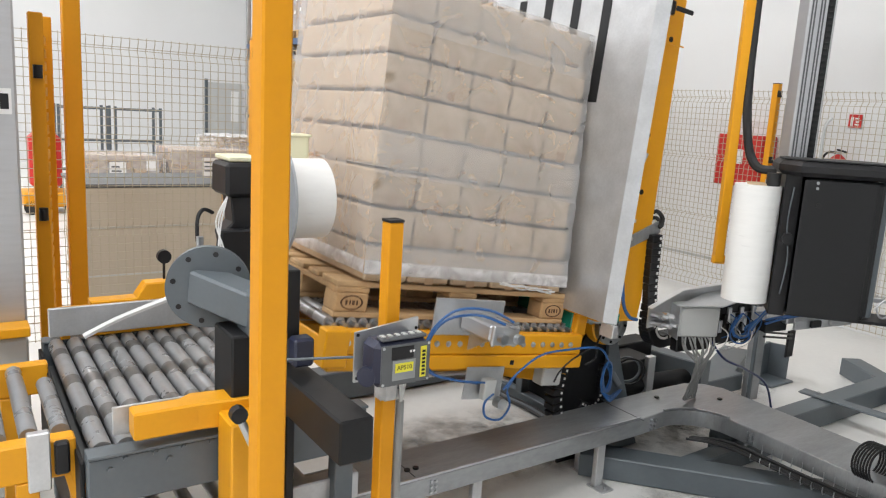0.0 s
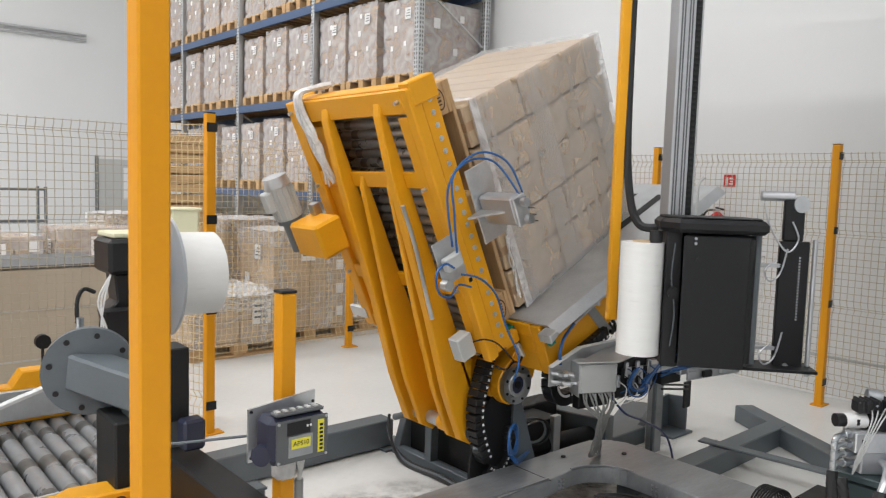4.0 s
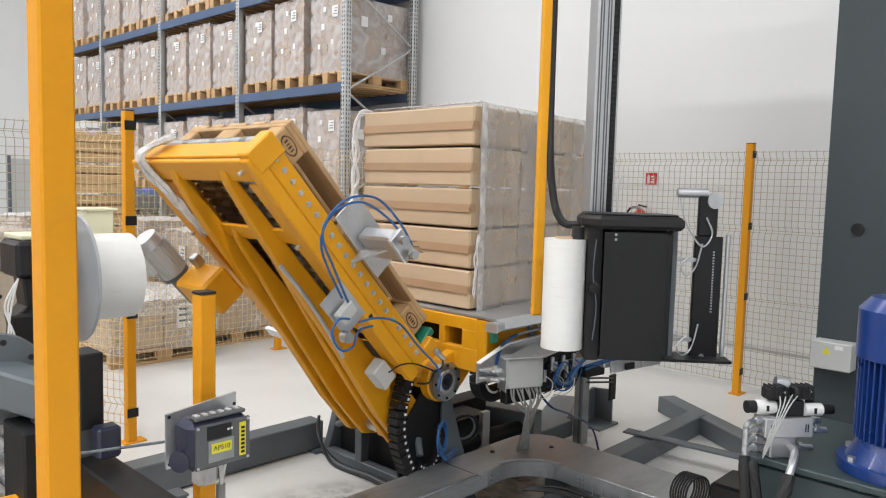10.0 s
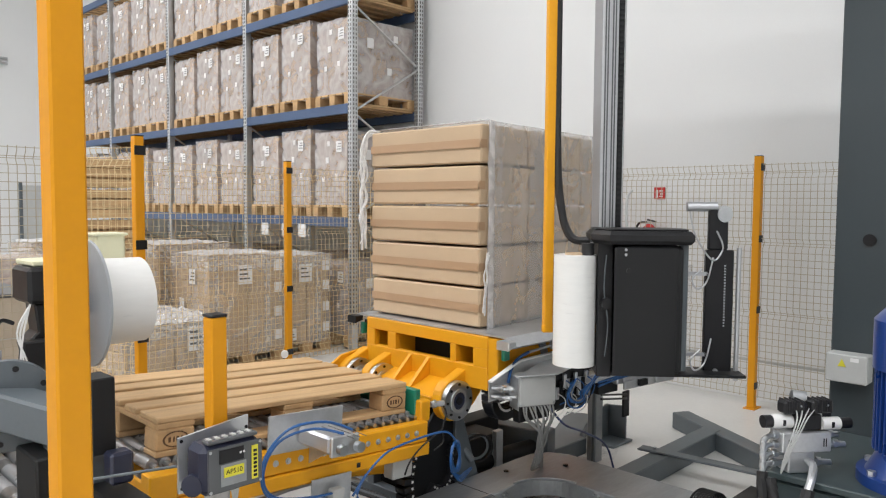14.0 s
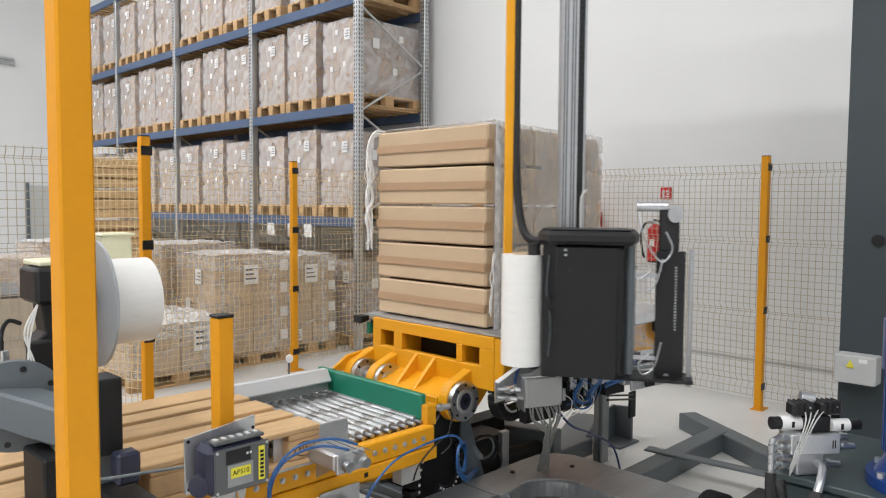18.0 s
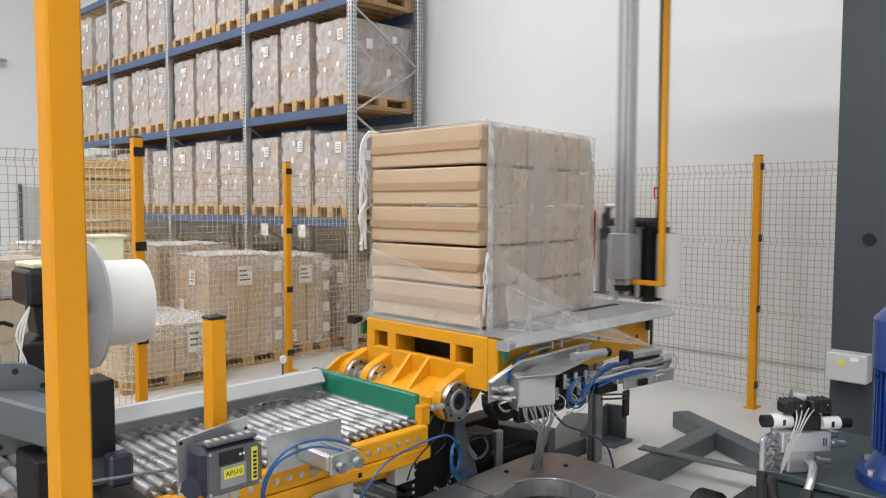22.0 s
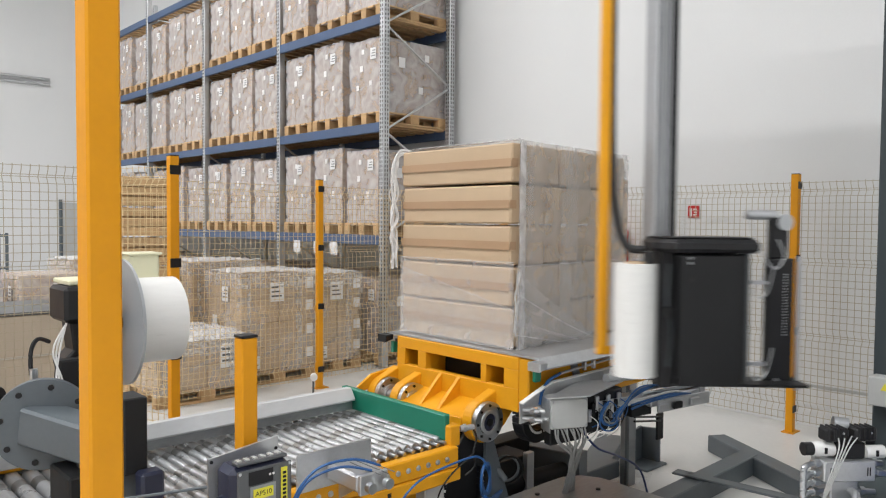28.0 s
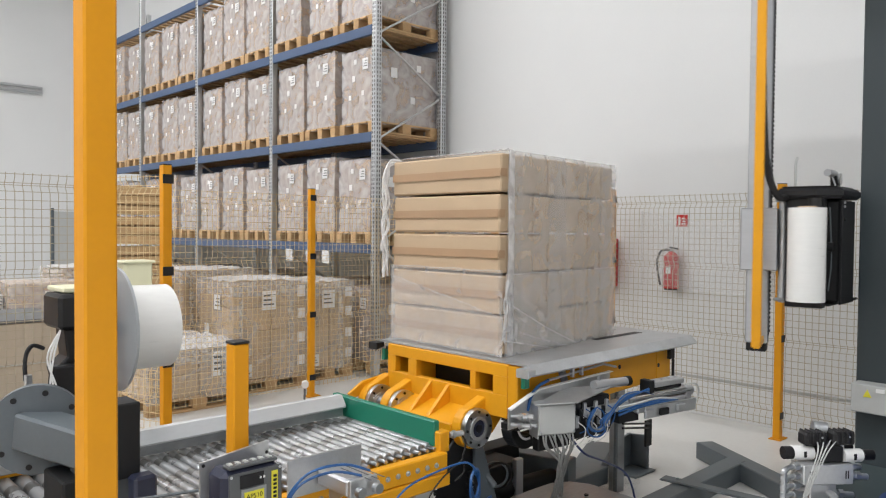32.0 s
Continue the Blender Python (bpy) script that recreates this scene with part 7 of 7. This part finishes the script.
# ---- roller conveyors ----
def conveyors():
    t = thing("roller_conveyor", (0.8, 3.05, 0), "steel roller conveyor with grey side frames", "conveyor")
    for i in range(12):
        x = 0.49 + i * 0.068
        ro = part("roller", cyl(B(), (x, 2.53, 0.690), (x, 3.60, 0.690), 0.0305, 16), ROLLER, t, "steel roller", smooth=True)
        for y, w in ((2.74, 0.09), (3.06, 0.09), (3.40, 0.07)):
            part("sleeve", cyl(B(), (x, y, 0.690), (x, y + w, 0.690), 0.031, 16), SLEEVE, ro, "dark worn sleeve", smooth=True)
    for y0, y1 in ((2.46, 2.52), (3.61, 3.67)):
        part("side_frame", box(B(), 0.44, 1.33, y0, y1, 0.55, 0.70, 0.005), GREY, t)
        part("side_lip", box(B(), 0.44, 1.33, y0 - 0.012, y1, 0.702, 0.712, 0.002), GREY, t)
    for i in range(6):
        part("axle_end", cyl(B(), (0.50 + i * 0.164, 2.46, 0.66), (0.50 + i * 0.164, 2.452, 0.66), 0.010, 8), GREY, t)
    part("lower_frame", box(B(), 0.46, 1.33, 2.50, 2.56, 0.34, 0.44, 0.005), GALV, t)
    for i in range(7):
        part("return_roller", cyl(B(), (0.58 + i * 0.1, 2.58, 0.36), (0.58 + i * 0.1, 3.5, 0.36), 0.022, 12), GALV, t, smooth=True)
    for x in (0.50, 1.25):
        for y in (2.49, 3.64):
            part("leg", box(B(), x - 0.035, x + 0.035, y - 0.03, y + 0.03, 0.0, 0.55, 0.004), GREY, t)
    for i in range(9):
        part("axle_nut", cyl(B(), (0.54 + i * 0.082, 2.452, 0.69), (0.54 + i * 0.082, 2.446, 0.69), 0.008, 6), GREY, t)
    part("end_plate", box(B(), 0.425, 0.438, 2.50, 3.62, 0.30, 0.68, 0.003), DARKBOX, t)
    # added sheet that stands in for the shade between and below the rollers
    part("under_pan", box(B(), 0.445, 1.25, 2.525, 3.605, 0.60, 0.606), DARKMAT, t, "dark sheet added under the rollers to darken the gaps")
    # guide rails
    g = thing("guide_rail", (1.0, 3.6, 0.7), "galvanised guide rail with a yellow bracket", "guide rail", "conveyor guides")
    part("rail", box(B(), 0.46, 1.30, 3.555, 3.575, 0.74, 0.86, 0.004), GALV, g)
    part("bracket", plate(B(), [(0.62, 0.87), (0.80, 0.87), (0.84, 0.93), (0.98, 0.93), (1.02, 0.87), (1.30, 0.87), (1.30, 0.72), (0.62, 0.72)], "y", 3.58, 3.66, 0.006), YELLOW, g)
    part("upper_loop", box(B(), 0.506, 0.709, 3.60, 3.68, 0.788, 0.835, 0.005), YELLOW, g)
    for x in (0.526, 0.689):
        part("loop_leg", box(B(), x - 0.018, x + 0.018, 3.605, 3.675, 0.70, 0.786, 0.004), YELLOW, g)
    part("reflector", cyl(B(), (0.93, 3.66, 1.03), (0.93, 3.63, 1.03), 0.03, 14), BLACK, g)
    part("reflector_stem", cyl(B(), (0.93, 3.645, 0.93), (0.93, 3.645, 1.02), 0.006, 8), BLACK, g)
    g = thing("guide_rail", (0.9, 2.4, 0.7), "yellow guide arm on a yellow floor stand", "guide rail", "conveyor guides")
    part("arm", plate(B(), [(0.56, 2.50), (0.70, 2.50), (0.74, 2.53), (1.02, 2.50), (1.02, 2.40), (0.74, 2.43), (0.56, 2.43)], "z", 0.745, 0.83, 0.006), YELLOW, g)
    part("rub_strip", box(B(), 0.52, 1.0, 2.532, 2.54, 0.73, 0.82, 0.003), GALV, g)
    part("stand", box(B(), 0.80, 0.94, 2.30, 2.43, 0.01, 0.80, 0.006), YELLOW, g)
    part("stay_rod", cyl(B(), (0.80, 2.24, 0.86), (0.90, 2.20, 0.60), 0.012, 10), STEEL, g)
    for p in ((0.80, 2.24, 0.86), (0.90, 2.20, 0.60)):
        part("rod_end", cyl(B(), (p[0], p[1] - 0.015, p[2]), (p[0], p[1] + 0.015, p[2]), 0.024, 12), BLACK, g)
    # side conveyor with curved yellow frame
    t = thing("cross_conveyor", (0.2, 2.9, 0), "short roller conveyor with a yellow frame", "conveyor")
    for i in range(6):
        x = 0.40 - i * 0.085
        part("roller", cyl(B(), (x, 2.70, 0.70), (x, 3.30 - 0.02 * (i == 0) * 8, 0.70), 0.027, 16), ROLLER, t, "steel roller", smooth=True)
    part("side_frame", box(B(), -0.2, 0.43, 2.60, 2.66, 0.60, 0.72, 0.006), YELLOW, t)
    part("side_frame", box(B(), -0.2, 0.43, 3.31, 3.36, 0.60, 0.72, 0.006), YELLOW, t)
    part("lower_bow", tube(B(), [(0.42, 2.63, 0.62), (0.44, 2.62, 0.48), (0.36, 2.60, 0.36), (0.1, 2.60, 0.30)], 0.03, 8), YELLOW, t)
    part("bracket", box(B(), 0.30, 0.36, 2.57, 2.60, 0.58, 0.76, 0.004), GALV, t)
    part("clip", box(B(), 0.37, 0.41, 2.57, 2.60, 0.62, 0.72, 0.006), BLACK, t)
    for x in (-0.15, 0.3):
        for y in (2.63, 3.33):
            part("leg", box(B(), x - 0.03, x + 0.03, y - 0.03, y + 0.03, 0.0, 0.60, 0.004), YELLOW, t)
    # steel cabinet at the fence
    t = thing("control_cabinet", (0.1, 3.8, 0), "brushed stainless steel control cabinet", "cabinet")
    part("body", box(B(), -0.45, 0.40, 3.72, 4.25, 0.72, 3.0, 0.01), ALU, t)
    part("plinth", box(B(), -0.45, 0.40, 3.72, 4.25, 0.0, 0.70, 0.01), LGREY, t)
    part("sign_plate", box(B(), 0.28, 0.38, 3.716, 3.7195, 1.62, 1.72), WHITE, t)
    part("sign_bars", box(B(), 0.34, 0.37, 3.714, 3.7158, 1.64, 1.70), BLACK, t)
    part("yellow_clip", box(B(), 0.24, 0.40, 3.60, 3.715, 0.74, 0.78, 0.004), YELLOW, t)
    # slatted yellow gate seen edge-on
    t = thing("slatted_gate", (0.62, 4.5, 0), "yellow slatted steel gate with black hinges", "gate")
    part("gate_post", box(B(), 0.60, 0.66, 4.90, 4.96, 0.0, 2.10, 0.004), YPOST, t)
    part("gate_post", box(B(), 0.49, 0.55, 4.20, 4.26, 0.0, 2.06, 0.004), YPOST, t)
    for k in range(26):
        z = 0.30 + k * 0.066
        part("slat", box(B(), -0.006, 0.006, -0.31, 0.31, 0, 0.045, 0.002, Matrix.Translation((0.575, 4.58, z)) @ Matrix.Rotation(-0.156, 4, "Z")), YPOST, t)
    for z in (0.5, 1.15, 1.8):
        part("hinge", cyl(B(), (0.52, 4.19, z - 0.03), (0.52, 4.19, z + 0.03), 0.02, 12), BLACK, t)


conveyors()


# ---- label applicator ----
def applicator():
    t = thing("label_applicator", (0.95, 2.5, 0), "label applicator on a grey arm with a white label roll", "labelling machine")
    ax = Vector((-0.30, -0.95, 0.0)).normalized()
    c = Vector((0.852, 2.70, 1.123))
    d = part("flange", cyl(B(), c + ax * 0.03, c, 0.135, 48), GREY, t, "round blue-grey flange", smooth=True)
    s = ax.cross(Vector((0, 0, 1)))
    for i in range(8):
        a = i * math.pi / 4 + 0.2
        p = c + (s * math.cos(a) + Vector((0, 0, 1)) * math.sin(a)) * 0.112 + ax * 0.03
        part("hole", cyl(B(), p, p + ax * 0.003, 0.009, 10), BLACK, d)
    q = c + ax * 0.03
    e = q + Vector((0.10, -0.20, -0.03))
    m = Matrix.Translation((q + e) / 2) @ (e - q).to_track_quat("X", "Z").to_matrix().to_4x4()
    L = (e - q).length / 2 + 0.04
    part("arm", box(B(), -L, L, -0.055, 0.055, -0.055, 0.055, 0.008, m), GREY, t)
    part("arm_block", box(B(), e.x - 0.05, e.x + 0.07, e.y - 0.07, e.y + 0.07, e.z - 0.08, e.z + 0.06, 0.008), GREY, t)
    for i in range(4):
        p = (e.x - 0.03 + 0.012 * i, e.y - 0.075, e.z - 0.01 + 0.008 * (i % 2))
        part("bolt", cyl(B(), p, (p[0], p[1] - 0.02, p[2]), 0.008, 6), STEEL, t)
    part("stand", box(B(), e.x + 0.0, e.x + 0.09, e.y - 0.05, e.y + 0.05, 0.01, e.z - 0.08, 0.006), GREY, t)
    part("stand_foot", box(B(), e.x - 0.08, e.x + 0.17, e.y - 0.13, e.y + 0.13, 0.0, 0.012), GREY, t)
    part("switch_cabinet", box(B(), e.x - 0.10, e.x - 0.01, e.y - 0.04, e.y + 0.14, 0.70, e.z - 0.07, 0.006), DARKBOX, t, "black control housing")
    part("cabinet_face", box(B(), e.x - 0.02, e.x + 0.0, e.y - 0.052, e.y - 0.045, 0.74, 0.95, 0.002), LGREY, t)
    # long dark cover along the arm
    part("beam_cover", box(B(), 0.965, 1.065, 1.93, 2.42, 0.80, 0.925, 0.006), DARKBOX, t, "long anthracite cover")
    part("cover_stand", box(B(), 1.0, 1.03, 2.38, 2.41, 0.0, 0.80, 0.004), DARKBOX, t)
    part("dark_box", box(B(), 0.965, 1.03, 2.36, 2.46, 1.02, 1.235, 0.004), DARKBOX, t, "dark upright cover")
    part("read_head", box(B(), 0.99, 1.055, 2.30, 2.355, 0.945, 1.035, 0.008), BLUEP, t)
    # head, roll and trays
    hd = part("head", box(B(), 0.975, 1.12, 2.91, 3.09, 1.385, 1.505, 0.012), BLACK, t, "black applicator head")
    part("head_lower", plate(B(), [(1.0, 1.384), (1.13, 1.384), (1.13, 1.20), (1.05, 1.12), (0.99, 1.16), (0.97, 1.25), (1.01, 1.29)], "y", 2.94, 3.04, 0.006), BLACK, hd)
    part("head_foot", plate(B(), [(0.95, 1.27), (1.10, 1.27), (1.12, 1.08), (1.0, 1.06), (0.94, 1.15)], "y", 2.88, 2.935, 0.006), BLACK, hd)
    part("head_top", box(B(), 1.0, 1.12, 2.95, 3.13, 1.507, 1.525, 0.004), CREAM, hd)
    rax = Vector((1.0, -0.02, 0)).normalized()
    rc = Vector((1.191, 3.000, 1.365)) - rax * 0.10
    part("back_flange", cyl(B(), rc + rax * 0.095, rc + rax * 0.105, 0.225, 56), FLANGE, t, "grey roll flange", smooth=True)
    part("label_roll", cyl(B(), rc + rax * 0.106, rc + rax * 0.285, 0.155, 56), ROLLW, t, "white label roll", smooth=True)
    part("roll_core", ring(B(), rc + rax * 0.276, rax, 0.042, 0.036, 0.008, 28), CARD, t, "cardboard roll core")
    part("roll_shaft", cyl(B(), rc, rc + rax * 0.094, 0.03, 16), BLACK, t, smooth=True)
    part("tray", box(B(), 1.26, 1.37, 3.10, 3.20, 1.495, 1.605, 0.008), CREAM, t, "pale yellow tray")
    part("tray_rim", box(B(), 1.252, 1.378, 3.092, 3.208, 1.596, 1.607, 0.004), CREAM, t)
    for k in range(3):
        part("cable", tube(B(), [(0.985, 2.93, 1.385), (0.955 - 0.01 * k, 2.90, 1.30), (0.935 + 0.01 * k, 2.87, 1.20), (0.94, 2.85, 1.10)], 0.0032, 6), WHITE, t, smooth=True)
    part("cable", tube(B(), [(0.86, 2.86, 1.24), (0.865, 2.88, 1.31), (0.89, 2.90, 1.345), (0.93, 2.92, 1.33)], 0.007, 6), BLACK, t, smooth=True)
    part("valve", box(B(), 0.83, 0.93, 2.82, 2.87, 1.15, 1.21, 0.006), GALV, t)
    part("plug", cyl(B(), (0.865, 2.85, 1.21), (0.865, 2.85, 1.26), 0.012, 10), STEEL, t)
    # thrown white strap
    part("strap", tube(B(), [(0.573, 3.450, 0.763), (0.715, 3.450, 0.827), (0.906, 3.450, 0.890)], 0.013, 6), WHITE, t, smooth=True)


applicator()


# ---- what moves ----
WRAP = [(0, -126), (8, -126), (16.9, -126), (17.5, -128), (18, -136), (18.5, -150), (19, -169), (19.5, -192), (20, -218), (20.5, -247), (21, -281), (21.5, -319), (22, -357), (22.5, -399), (23, -443), (23.5, -483), (24, -523), (24.5, -562), (25, -600),
        (25.5, -638), (26, -675), (26.5, -715), (27.5, -799), (28.5, -883), (29, -924), (29.5, -960), (30, -997), (30.5, -1035), (31, -1072), (31.5, -1113), (32, -1152)]
LIFT = [(0, 0.02), (20, 0.02), (26.5, 0.02), (28.5, 0.10), (30, 0.20), (31, 0.28), (32, 0.365)]

TILT_A = [(0, 7.8), (0.5, 15.8), (1, 23.2), (1.5, 30.4), (2, 37.4), (2.5, 44.6), (3, 51.1), (3.5, 58.1), (4.5, 73.5), (5.5, 87.8), (6, 90), (6.5, 89.5), (7, 85.4), (7.5, 78.9), (8, 72.3), (8.5, 65.7), (9, 59.9), (9.5, 53.4),
          (10, 48.2), (10.5, 41.4), (11, 34.9), (11.5, 27.3), (12, 20.1), (12.5, 14.3), (13, 11), (13.5, 7.3), (14, 3.4), (14.5, 1), (15, 0), (20, 0), (32, 0)]
LEAD = [(0, -2.2), (1, -2.7), (2, -3.5), (3, -2.0), (4.5, 0)]
SLIDE = [(0, -0.05), (2, -0.05), (4.5, 0)]


def lerp(rows, t):
    for (a, u), (b, v) in zip(rows, rows[1:]):
        if t <= b:
            return u + (v - u) * max(0, t - a) / (b - a)
    return rows[-1][1]


def store(t):
    """Where the film lies inside the carriage at that time."""
    return pose(CX, CY, 0, 0, 0, lerp(WRAP, t) + 90) @ pose(0.10, -RM - 0.22, 1.03 + lerp(LIFT, t), 0, 0, -14)


def motions():
    flat = [(t, a) for t, a in TILT_A]
    walk(arm_a, [(t, pose(PX, 0, PZ, 0, a, 0)) for t, a in flat])
    up = [(t, a) for t, a in flat if t <= 5.5] + [(6, 90), (7, 90), (20, 90), (32, 90)]
    side = next(o for o in arm_a.children if o.name.startswith("side_guide"))
    walk(side, [(0, pose(0, 0.19, -0.10)), (14.3, pose(0, 0.19, -0.10)), (15.0, pose(0, 0.19, 0)), (15.4, pose(0, 0.17, 0)), (16.2, pose(0, 0, 0)), (32, pose(0, 0, 0))])
    chain = bpy.data.objects["cable_chain"]
    hang = []
    for t, a in flat:
        c, q = math.cos(radians(a)), math.sin(radians(a))
        hang.append((t, pose(PX + (2.64 - PX) * c + (0.66 - PZ) * q, 2.83, PZ - (2.64 - PX) * q + (0.66 - PZ) * c)))
    walk(chain, hang)
    walk(load, [(t, pose(PX, 0, PZ, 0, a, 0) @ pose(lerp(SLIDE, t), 0, 0)) for t, a in up])
    walk(arm_b, [(t, pose(PX, 0, PZ, 0, min(0, a - 90 + lerp(LEAD, t)), 0)) for t, a in up])
    # the chain follows the bracket and points at its fixed bend
    hang = []
    for t, a in up:
        b = radians(min(0, a - 90 + lerp(LEAD, t)))
        dx, dz = 3.365 - PX, 0.80 - PZ
        px, pz = PX + dx * math.cos(b) + dz * math.sin(b), PZ - dx * math.sin(b) + dz * math.cos(b)
        hang.append((t, pose(px, 2.566, pz, 0, -math.degrees(math.atan2(pz - 0.80, px - 2.88)), 0)))
    walk(bpy.data.objects["table_chain"], hang)
    # strips of film leave the carriage and lie down on the load as the arm goes past
    for ob, down, place in strips:
        rows = [(0, store(0)), (16.9, store(16.9))]
        t = 17.25
        while t < down - 0.45:
            rows.append((t, store(t)))
            t += 0.25
        rows += [(down - 0.4, store(down - 0.4)), (down, place), (32.2, place)]
        walk(ob, rows)
    rows = []
    for t, a in flat:
        if t <= 14.5:
            rows.append((t, pose(PX, 0, PZ, 0, a, 0) @ pose(1.93 - PX, 3.19, LZ0 - 0.146 - PZ)))
    for t, x, y in ((15.4, 1.93, 3.19), (15.8, 1.925, 3.11), (16.2, 1.88, 3.02), (16.5, 1.80, 3.02), (17, 1.64, 3.02), (17.5, 1.47, 3.02), (18, 1.29, 3.02), (18.5, 1.10, 3.02), (19, 0.92, 3.02), (19.5, 0.70, 3.02), (20, 0.46, 3.02), (21, 0.0, 3.02), (22, -0.4, 3.02), (32, -0.4, 3.02)):
        rows.append((t, pose(x, y, LZ0 - 0.146)))
    walk(moved_pallet, rows)
    walk(wrapper, [(t, pose(CX, CY, 3.4, 0, 0, a + 90)) for t, a in WRAP])
    walk(film_tail, [(t, pose(*CLAMP, 0, 0, a)) for t, a in ((0, 24), (17.2, 24), (18, 10), (18.6, -6), (19.2, -17.5), (20, -17.5), (26.8, -17.5))] + [(28.3, pose(3.95, 2.822, 1.0, 0, 0, 5.8)), (32, pose(3.95, 2.822, 1.0, 0, 0, 5.8))])
    walk(carriage, [(t, pose(0, 0, z)) for t, z in LIFT])


motions()
